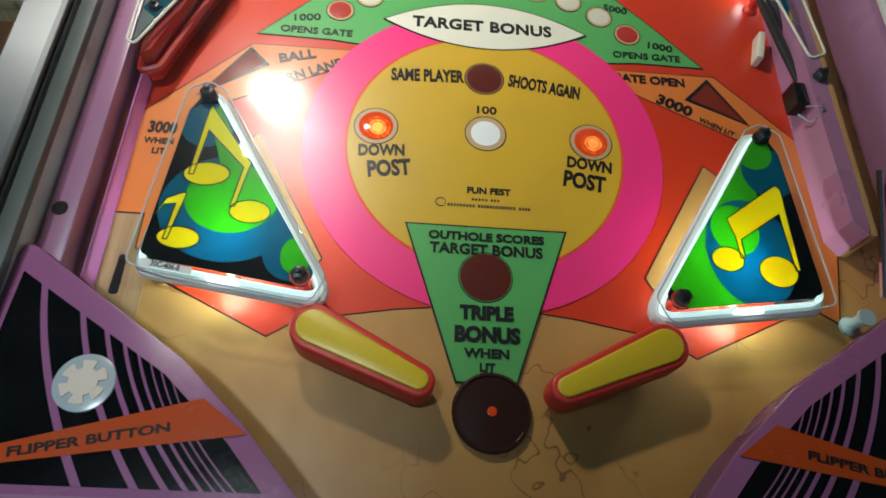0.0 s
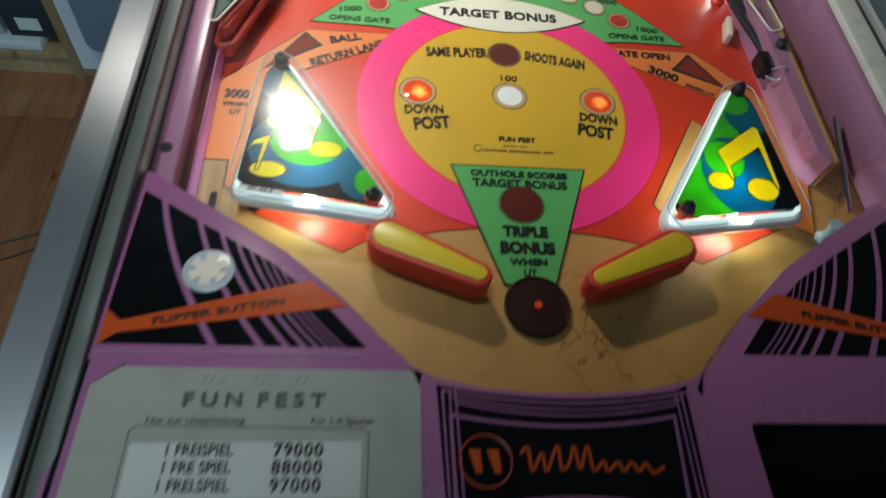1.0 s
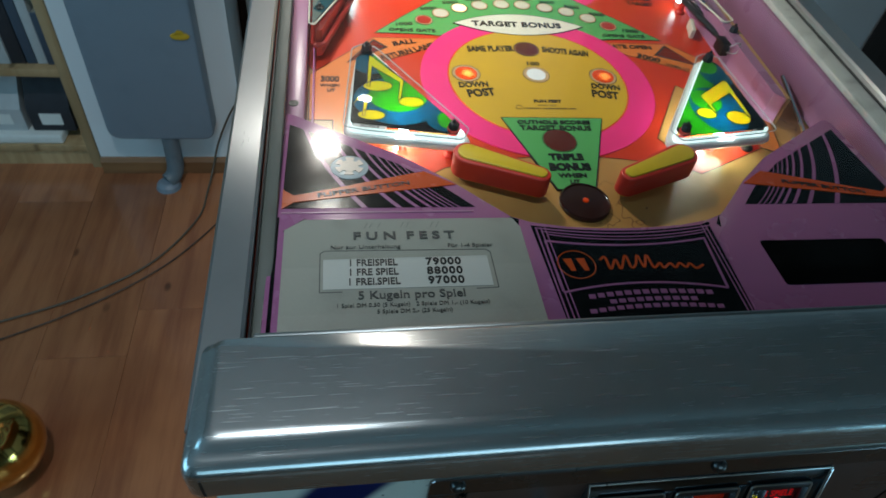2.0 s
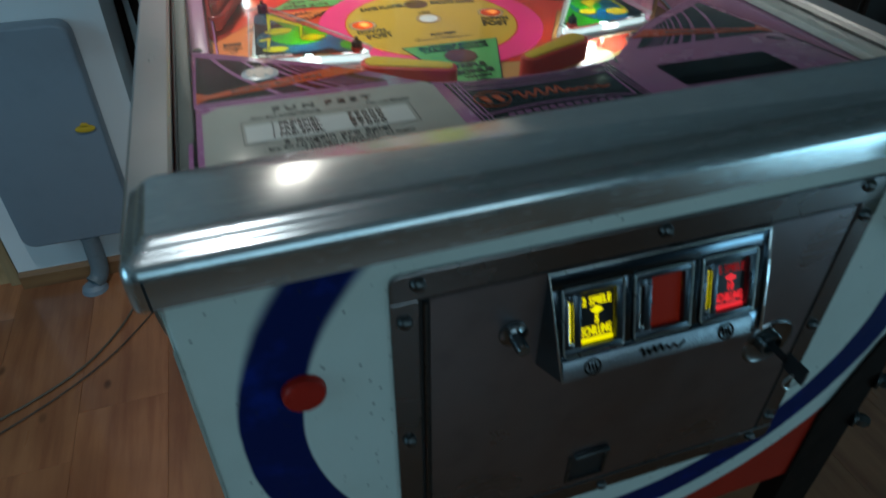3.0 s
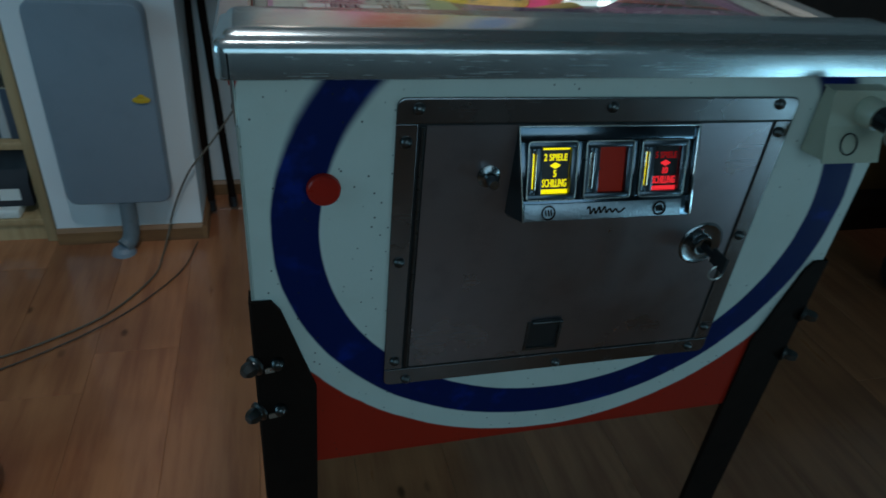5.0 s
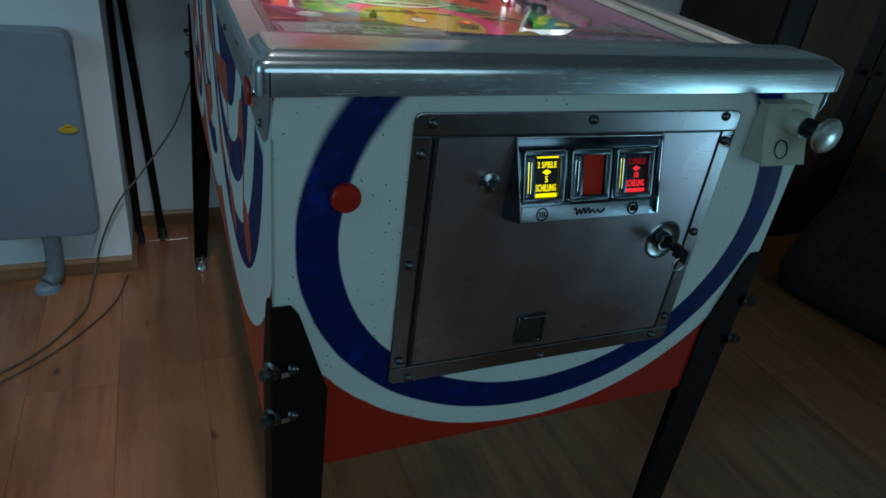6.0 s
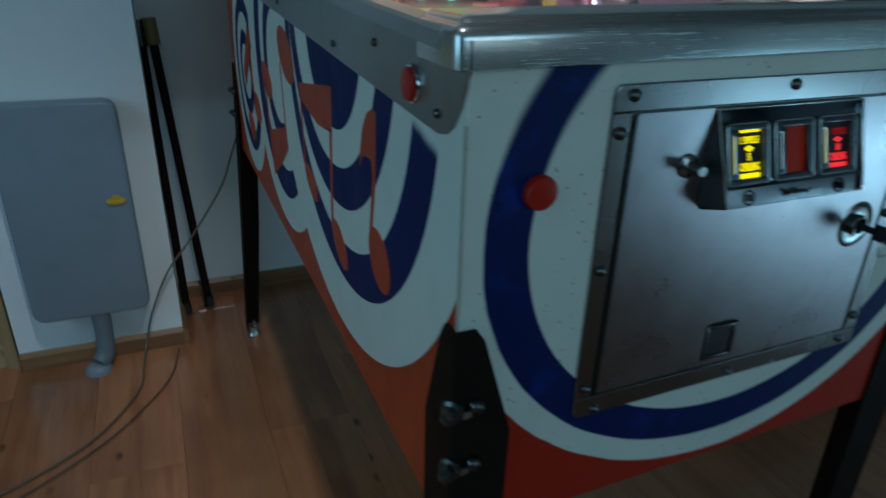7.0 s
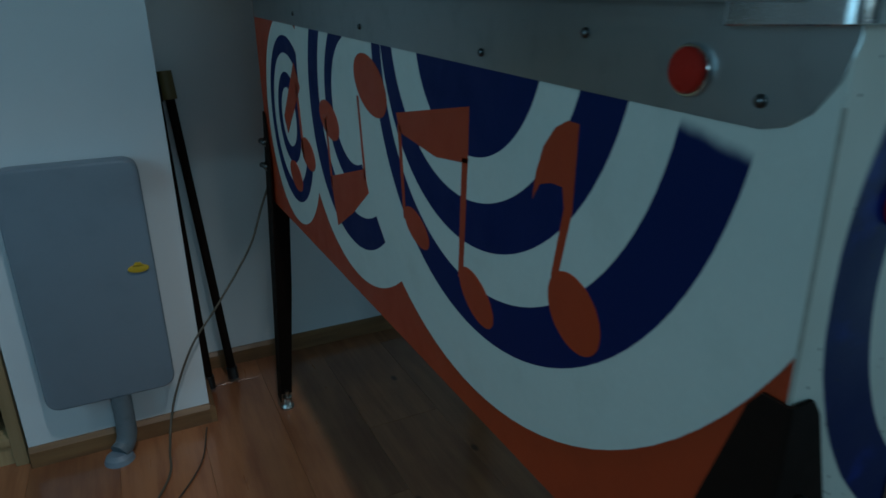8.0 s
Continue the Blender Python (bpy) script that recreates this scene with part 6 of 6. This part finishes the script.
shield([(-0.243, 0.6), (-0.2, 0.6), (-0.175, 0.66), (-0.18, 0.7), (-0.243, 0.7)], 0.032, "clear plastic printed green, teal and yellow over the side lane", [((0.0, 0.2, 0.3), (-0.215, 0.65, 0.034, 0.034)), ((0.07, 0.62, 0.02), (-0.2, 0.65, 0.02, 0.02)), ((0.88, 0.74, 0.0), (-0.222, 0.64, 0.01, 0.007))])
shield([(0.17, 0.6), (0.2, 0.47), (0.212, 0.476), (0.206, 0.54), (0.2, 0.62)], 0.03, "clear plastic printed green and teal over the side lane", [((0.0, 0.2, 0.3), (0.195, 0.55, 0.03, 0.05)), ((0.07, 0.62, 0.02), (0.192, 0.585, 0.014, 0.02)), ((0.88, 0.74, 0.0), (0.2, 0.51, 0.006, 0.008)), ((0.88, 0.74, 0.0), (0.196, 0.54, 0.007, 0.004))])
shield([(0.12, 0.66), (0.19, 0.66), (0.19, 0.75), (0.13, 0.75)], 0.032, "clear plastic printed green and yellow over the lane", [((0.07, 0.62, 0.02), (0.16, 0.7, 0.03, 0.04)), ((0.88, 0.74, 0.0), (0.15, 0.71, 0.012, 0.012)), ((0.0, 0.2, 0.3), (0.18, 0.7, 0.02, 0.03))])


def red_wall(points, what):
    root = thing("rubber_wall", (0, 0, 0), what, "rubber ring", "red rubbers", PF)
    part("band", tube([(x, y, 0.017) for x, y in rounded(points, 0.004, 4)], 0.0028, 8, True), paint("dull_red_rubber", (0.36, 0.016, 0.01), 0.4, stain=0.3, scale=80), root)
    part("skirt", prism(grown(rounded(points, 0.004, 4), -0.003), 0.003, 0.03), paint("red_translucent", (0.3, 0.012, 0.008), 0.2, coat=0.6), root, "dark red translucent skirt")


red_wall([(-0.24, 0.425), (-0.229, 0.43), (-0.2, 0.52), (-0.204, 0.57), (-0.24, 0.57)], "red rubber and skirt beside the left lane")
rail_r = thing("rubber_rail", (0, 0, 0), "black rubber stretched between two posts", "rubber ring", m=PF)
part("band", tube([(x, y, 0.017) for x, y in rounded([(0.2, 0.452), (0.184, 0.545), (0.191, 0.55), (0.208, 0.457)], 0.004, 4)], 0.0032, 8, True), BLACKP, rail_r)
pf_post("lane_post", 0.203, 0.455, 0.03, DIM, "dark steel post with a nut beside the lane")
pf_post("lane_post", 0.187, 0.545, 0.03, RUBBER_R, "red plastic post beside the lane")
pf_post("lane_post", -0.233, 0.462, 0.033, BLACKP, "black post with a nut beside the lane")
pf_post("lane_post", -0.212, 0.575, 0.033, BLACKP, "black post with a nut beside the lane")
bracket = thing("switch_bracket", (0, 0, 0), "small tarnished switch bracket on the lane divider", "bracket", m=PF @ Matrix.Translation((0.1905, 0.444, 0.012)))
part("plate", box(bmesh.new(), -0.0045, 0.0045, -0.009, 0.009, 0, 0.014, 0.001), paint("tarnished_brass", (0.05, 0.042, 0.032), 0.4, 1.0, 0.5), bracket)
part("spring_wire", tube(spline([(0.002, -0.01, 0.012), (0.008, -0.016, 0.02), (0.004, -0.022, 0.012), (-0.002, -0.014, 0.008)]), 0.0006, 6), DIM, bracket)
strip = thing("target_plate", (0, 0, 0), "small cream stand-up plate beside the lane", "target plate", m=PF @ pose(0.182, 0.5, 0.0005, 0, 0, -14))
part("plate", box(bmesh.new(), -0.0025, 0.0025, -0.013, 0.013, 0, 0.011, 0.001), CREAM, strip)


def cube_target(x, y, what):
    root = thing("yellow_target", (0, 0, 0), what, "target", "yellow targets", PF @ Matrix.Translation((x, y, 0)))
    part("face", box(bmesh.new(), -0.012, 0.012, -0.004, 0.004, 0.006, 0.032, 0.002), BAT, root)
    part("emblem", box(bmesh.new(), -0.003, 0.003, -0.0046, -0.0041, 0.017, 0.023), TAN, root)
    part("stalk", box(bmesh.new(), -0.004, 0.004, -0.002, 0.002, 0, 0.006), DIM, root)


cube_target(-0.19, 0.61, "square yellow stand-up target")
cube_target(0.155, 0.612, "square yellow stand-up target")


def target_bank():
    root = thing("target_bank", (0, 0, 0), "dark red target bank with two cyan lamps in front", "target bank", m=PF @ Matrix.Translation((MID, 0.69, 0)))
    part("backing", box(bmesh.new(), -0.056, 0.056, 0.0, 0.012, 0, 0.04, 0.001), paint("dark_red_backing", (0.1, 0.014, 0.01), 0.35), root)
    for i in range(5):
        x = -0.044 + 0.022 * i
        target = part("target_blade", box(bmesh.new(), x - 0.0095, x + 0.0095, -0.006, -0.002, 0.004, 0.034, 0.0015), BLACKP, root)
        part("target_mark", box(bmesh.new(), x - 0.004, x + 0.004, -0.0066, -0.0061, 0.016, 0.024), TAN, target)
    part("front_lip", box(bmesh.new(), -0.06, 0.06, -0.026, -0.0225, 0, 0.013, 0.001), paint("dark_red_lip", (0.16, 0.02, 0.012), 0.35), root, "dark red lip before the targets")
    part("lamp_shelf", box(bmesh.new(), -0.056, 0.056, -0.0224, -0.0062, 0.006, 0.0118, 0.0006), BLACKP, root)
    for x in (-0.058, 0.058):
        part("end_cheek", box(bmesh.new(), x - 0.002, x + 0.002, -0.0224, 0.0, 0.0, 0.04, 0.0008), BLACKP, root)
    for x in (-0.026, 0.026):
        part("cyan_lamp", lathe([(0, 0), (0.006, 0), (0.006, 0.013), (0.003, 0.018), (0, 0.019)], 16, Matrix.Translation((x, -0.014, 0.012))), glow("lit_cyan", (0.05, 0.9, 0.72), 6.0), root, "glowing cyan lamp")


target_bank()


def bumper(x, y):
    root = thing("pop_bumper", (0, 0, 0), "round dark pop bumper with a white skirt", "bumper", "pop bumpers", PF @ Matrix.Translation((x, y, 0)))
    part("skirt", lathe([(0.034, 0), (0.032, 0.008), (0.02, 0.016), (0, 0.016)], 32), D_LENS, root)
    part("body", lathe([(0.018, 0.014), (0.018, 0.034), (0, 0.034)], 28), RUBBER_W, root)
    part("cap", lathe([(0.036, 0.034), (0.036, 0.038), (0.03, 0.044), (0, 0.046)], 36), R_LENS, root)


bumper(MID - 0.115, 0.79)
bumper(MID + 0.115, 0.79)


def star_lamp(x, y, what):
    bulb = thing("lamp_bulb", (0, 0, 0), what, "bulb", "playfield lamps", PF @ Matrix.Translation((x, y, 0)))
    part("glass_bulb", lathe([(0, 0.007), (0.0045, 0.0075), (0.005, 0.011), (0.004, 0.0145), (0, 0.016)], 16), glow("lit_bulb", BULB, 18.0), bulb)
    part("socket", lathe([(0, 0), (0.005, 0), (0.005, 0.007), (0, 0.007)], 16), DIM, bulb)
    lamp("lane_lamp_light", "POINT", PF @ Matrix.Translation((x, y - 0.01, 0.02)), 0.07, BULB, 0.004)


star_lamp(0.19, 0.56, "small white lamp beside the lane")
star_lamp(-0.2, 0.592, "small white lamp beside the lane")

# ---- top glass ----
glass = solid("glass", box(bmesh.new(), -0.2665, 0.2665, 0.06, 1.27, 0.0535, 0.0565), DUSTY, "clear sheet of glass over the playfield", "glass", m=PF)
glass.visible_shadow = False

# ---- apron ----
AP = Matrix.Translation((0.0005, 0.16, 0.9855)) @ Matrix.Rotation(-math.atan(0.045), 4, "X")


def ap(points):
    return [(x, y - 0.163) for x, y in points]


apron = thing("apron", (0, 0, 0), "mauve steel apron with black, orange and mauve stripes", "apron", m=AP)
half = [(-0.2605, 0.05), (-0.2605, 0.285), (-0.2575, 0.2925), (-0.252, 0.291), (-0.1681, 0.2356), (-0.1341, 0.2051), (-0.113, 0.182), (-0.098, 0.1665), (-0.085, 0.1605), (-0.062, 0.1555), (-0.04, 0.1535)]
edge = half + [(MID, 0.153)] + flip(half[::-1])
edge = [(min(x, 0.2255), y) for x, y in edge]
part("plate", prism(ap(edge), -0.002, 0.0, 0.0006, 2), APRON, apron, "mauve enamelled plate")
lip = edge[1:-1]
bm = bmesh.new()
vs = [(bm.verts.new((x, y - 0.163, -0.0004)), bm.verts.new((x, y - 0.163 - 0.0005, -0.03))) for x, y in lip]
for (a, b), (c, d) in zip(vs, vs[1:]):
    bm.faces.new((a, c, d, b))
bmesh.ops.solidify(bm, geom=bm.faces[:], thickness=0.0012)
part("turned_edge", bm, APRON, apron)


def deco(name, points, material, level, label=""):
    return part(name, prism(ap(points), 0.00002, 0.00018 * level), material, apron, label, False)


def wing(mirror):
    f = flip if mirror else (lambda p: p)
    field = [(-0.2535, 0.2765), (-0.1745, 0.2275), (-0.1405, 0.1975), (-0.122, 0.1768), (-0.2545, 0.1768)]
    deco("black_field", f(field), INK, 1)
    planes = half_planes(f(field))
    # mauve stripes bow from the slope down to the card
    starts = [(-0.243, 0.2735), (-0.2215, 0.26), (-0.2085, 0.252), (-0.199, 0.246), (-0.1915, 0.2412), (-0.185, 0.237), (-0.1795, 0.2335), (-0.174, 0.23)]
    ends = [-0.197, -0.173, -0.16, -0.151, -0.1445, -0.139, -0.1345, -0.13]
    for i, ((x, y), xe) in enumerate(zip(starts, ends)):
        mid = (x + (xe - x) * 0.33 - 0.004, (y + 0.176) / 2)
        line = [(1 - t) ** 2 * x + 2 * t * (1 - t) * mid[0] + t * t * xe for t in [k / 12 for k in range(13)]], [(1 - t) ** 2 * (y + 0.004) + 2 * t * (1 - t) * mid[1] + t * t * 0.174 for t in [k / 12 for k in range(13)]]
        w = max(0.0036 - 0.00055 * i, 0.0008)
        pts = stroke(list(zip(*line)), w * 0.8, w)
        for k in range(12):
            quad = f([pts[k], pts[k + 1], pts[-k - 2], pts[-k - 1]])
            for a, b, c in planes:
                quad = clipped(quad, a, b, c)
            if len(quad) > 2:
                strip = deco("mauve_stripe", quad, APRON, 2)
    deco("orange_band", f([(-0.2545, 0.1874), (-0.1544, 0.2168), (-0.1326, 0.2014), (-0.2545, 0.1815)]), BAND, 4, "orange band")
    deco("orange_band", f([(-0.2545, 0.1965), (-0.2465, 0.1895), (-0.2465, 0.183), (-0.2545, 0.176)]), BAND, 3)
    x, y = f([(-0.1985, 0.1962)])[0]
    words("FLIPPER BUTTON", 0.0058, pose(x, y - 0.163, 0.0009, 0, 0, -12 if mirror else 12), BLACK, apron, 0.025, span=0.066)


wing(False)
wing(True)
# star-shaped lamp window
part("lamp_window", lathe([(0.0138, 0), (0.0136, 0.0008), (0.0115, 0.0014), (0, 0.0016)], 40, Matrix.Translation((-0.2085, 0.2215 - 0.163, 0))), paint("frosted_lens", (0.45, 0.5, 0.52), 0.25, stain=0.3, coat=0.5), apron, "round frosted lamp window")
star = prism(ring(-0.2085, 0.2215 - 0.163, 0.0066, None, 32), 0.0015, 0.0021)
for i in range(6):
    fan_in, fan_out = ring(-0.2085, 0.2215 - 0.163, 0.0064, None, 5, i * 60 + 8, i * 60 + 46), ring(-0.2085, 0.2215 - 0.163, 0.0103, None, 5, i * 60 + 8, i * 60 + 46)
    join(star, prism(fan_in + fan_out[::-1], 0.0015, 0.002))
part("window_star", star, paint("frosted_pink", (0.8, 0.65, 0.54), 0.4, stain=0.3, scale=90), apron, "pinkish star in the window", False)

# middle panel: nested mauve frames on black, an orange emblem and bars
outer = [(-0.0865, 0.157)] + [(MID - 0.0655 + 0.131 * i / 16, 0.1565 - 0.0065 * (1 - (2 * i / 16 - 1) ** 2)) for i in range(17)] + [(0.0455, 0.158), (0.04, 0.053), (-0.0815, 0.053)]
deco("black_panel", outer, INK, 1)
for k, (grow, w) in enumerate(((0.0, 0.0011), (-0.0035, 0.0009), (-0.0065, 0.0009))):
    for s in (-1, 1):
        xa, xb = MID + s * (0.0645 + grow), MID + s * (0.0615 + grow)
        deco("mauve_line", stroke([(xa, 0.1545), (xb, 0.054)], w), APRON, 2)
    deco("mauve_line", stroke([(MID - 0.0645 - grow + (0.129 + 2 * grow) * i / 12, 0.154 + grow - 0.0065 * (1 - (2 * i / 12 - 1) ** 2)) for i in range(13)], w), APRON, 2)
fr = [[(-0.0798 + 0.1155 * i / 12, 0.141 - 0.0055 * (1 - (2 * i / 12 - 1) ** 2)) for i in range(13)], [(0.0352, 0.141), (0.0318, 0.0945)], [(0.0318 - 0.1108 * i / 12, 0.0945 + 0.0065 * (1 - (2 * i / 12 - 1) ** 2)) for i in range(13)], [(-0.079, 0.0955), (-0.0798, 0.141)]]
for line in fr:
    deco("mauve_line", stroke(line, 0.0016), APRON, 3)
part("emblem_ring", tube([(-0.0639 + 0.0125 * math.cos(i * math.pi / 20), 0.1185 - 0.163 + 0.0125 * math.sin(i * math.pi / 20), 0.0003) for i in range(40)], 0.0004, 5, True), BAND, apron)
for dx in (-0.0045, 0.0045):
    deco("emblem", [(-0.0639 + dx - 0.0038, 0.1238), (-0.0639 + dx + 0.0018, 0.1238), (-0.0639 + dx + 0.0026, 0.1128), (-0.0639 + dx - 0.0006, 0.1128)], BAND, 3)
script = spline([(-0.047, 0.122, 0), (-0.043, 0.1245, 0), (-0.042, 0.1135, 0), (-0.0365, 0.122, 0), (-0.035, 0.1135, 0), (-0.0285, 0.1255, 0), (-0.0275, 0.1145, 0), (-0.0235, 0.1175, 0), (-0.02, 0.1255, 0), (-0.0185, 0.1145, 0), (-0.0135, 0.1255, 0), (-0.012, 0.114, 0), (-0.0065, 0.118, 0), (-0.005, 0.1135, 0), (0.0005, 0.1175, 0), (0.003, 0.1135, 0), (0.0075, 0.1175, 0), (0.0105, 0.1135, 0), (0.0145, 0.117, 0), (0.0175, 0.1125, 0), (0.0235, 0.1155, 0)], 5)
for a, b in zip(script, script[1:]):
    deco("emblem_bar", stroke([a, b + (b - a) * 0.2], 0.0017), BAND, 3)
for y, w, t in ((0.0895, 0.085, 0.0018), (0.0835, 0.06, 0.0016), (0.078, 0.09, 0.0016)):
    n = int(w / 0.006)
    for i in range(n):
        x = MID - 0.003 - w / 2 + w * (i + 0.5) / n
        bow = 0.004 * (1 - ((x - MID) / 0.05) ** 2)
        deco("print_bar", [(x - 0.0022, y - t + bow), (x + 0.0022, y - t + bow), (x + 0.0022, y + t + bow), (x - 0.0022, y + t + bow)], APRON, 2)
# corner slots of the two card windows
for pts in ([(-0.25, 0.152), (-0.2385, 0.1635), (-0.2385, 0.1665), (-0.2525, 0.1545)], [(-0.0955, 0.1545), (-0.099, 0.1635), (-0.0995, 0.166), (-0.0935, 0.163)], [(0.0535, 0.152), (0.0565, 0.1625), (0.0575, 0.1655), (0.0515, 0.156)], [(0.2, 0.164), (0.21, 0.154), (0.212, 0.157), (0.202, 0.167)]):
    deco("corner_slot", pts, INK, 2)
deco("mauve_line", stroke([(-0.2545, 0.1722), (-0.124, 0.1722)], 0.0015), MAUVE, 3)
for x in (-0.2565, 0.2215):
    deco("black_edge", stroke([(x, 0.053), (x, 0.168)], 0.0024), INK, 1)
# opening over the ball trough: its shade is a flat black sheet, not a recess
win = rounded([(0.0745, 0.0955), (0.172, 0.0955), (0.173, 0.1375), (0.0755, 0.1375)], 0.003, 4)
deco("trough_window", win, paint("trough_shade_black", (0.002, 0.002, 0.002), 0.9, spec=0.0), 2, "flat black sheet for the shaded opening over the ball trough")


# ---- score card ----
card = thing("score_card", (0, 0, 0), "yellowed score card with a newer white label", "card", m=AP @ Matrix.Translation((0, 0, 0.0006)))
part("sheet", prism(ap([(-0.2515, 0.055), (-0.0945, 0.055), (-0.0945, 0.1545), (-0.0985, 0.1638), (-0.2395, 0.1642), (-0.2515, 0.1545)]), 0, 0.0005), PAPER, card, "", False)
part("label", prism(ap([(-0.2265, 0.1015), (-0.1225, 0.1015), (-0.1225, 0.1275), (-0.2265, 0.1265)]), 0.0006, 0.0009), STICKER, card, "white paper label", False)
GREYINK = paint("grey_card_print", (0.07, 0.07, 0.065), 0.6)
for a, b in (((-0.2285, 0.0995), (-0.2285, 0.1325)), ((-0.2285, 0.1325), (-0.2255, 0.1345)), ((-0.2255, 0.1345), (-0.1225, 0.1335)), ((-0.1225, 0.1335), (-0.1195, 0.131)), ((-0.1195, 0.131), (-0.1195, 0.1)), ((-0.1195, 0.1), (-0.1335, 0.0995)), ((-0.2285, 0.0995), (-0.215, 0.0995))):
    part("ruled_line", prism(ap(stroke([a, b], 0.0006)), 0.0004, 0.00062), GREYINK, card, "", False)


def print_on_card(body, x, y, size, wide, material=BLACK, bold=0.01, spread=1.0):
    words(body, size, pose(x, y - 0.163, 0.0011), material, card, bold, wide, spread=spread)


print_on_card("F U N  F E S T", -0.1745, 0.147, 0.0098, 1.15, GREYINK, 0.03)
print_on_card("Nur zur Unterhaltung", -0.2, 0.137, 0.0048, 1.05, GREYINK, 0)
print_on_card("Für 1-4 Spieler", -0.132, 0.137, 0.0048, 1.05, GREYINK, 0)
for y, n in ((0.1228, "79000"), (0.1148, "88000"), (0.1068, "97000")):
    print_on_card("1 FREISPIEL" if y > 0.12 else "1 FRE SPIEL" if y > 0.11 else "1 FREI.SPIEL", -0.196, y, 0.0078, 0.82, BLACK, 0.02)
    print_on_card(n, -0.1515, y, 0.0085, 0.95, BLACK, 0.03, 1.15)
print_on_card("5 Kugeln pro Spiel", -0.1735, 0.0958, 0.0088, 1.0, GREYINK, 0.01)
print_on_card("1 Spiel DM 0,50 (5 Kugeln)   2 Spiele DM 1,- (10 Kugeln)", -0.173, 0.0882, 0.0042, 0.95, GREYINK, 0)
print_on_card("5 Spiele DM 2,- (25 Kugeln)", -0.173, 0.083, 0.0042, 0.95, GREYINK, 0)

# faint pencilled figures over the title
PENCIL = paint("pencil_grey", (0.16, 0.16, 0.15), 0.7)
for x, lean in ((-0.2, 0.002), (-0.197, 0.0026), (-0.1915, 0.0024), (-0.1765, 0.0026), (-0.1725, 0.0022), (-0.1565, 0.0026), (-0.1525, 0.0024)):
    part("pencil_bar", prism(ap(stroke([(x, 0.1555), (x + lean, 0.1605)], 0.0004)), 0.0004, 0.0006), PENCIL, card, "", False)

# ---- floor planks, last ----
full = mesh_of(box(bmesh.new(), -0.0948, 0.0948, -0.643, 0.643, -0.012, 0, 0.0007, 1), "plank", FLOOR)
rng = random.Random(9)
for i in range(27):
    y = -2.8 - rng.uniform(0.1, 1.2)
    while y < 1.66:
        a, b = max(y, -2.799), min(y + 1.2865, 1.659)
        data = full if b - a > 1.28 else mesh_of(box(bmesh.new(), -0.0948, 0.0948, -(b - a) / 2 + 0.0002, (b - a) / 2 - 0.0002, -0.012, 0, 0.0007, 1), "plank", FLOOR)
        ob = new("plank", data)
        ob.parent = floor
        ob.location = (-2.505 + 0.1899 * i, (a + b) / 2, rng.uniform(-0.0002, 0.0))
        y += 1.2865
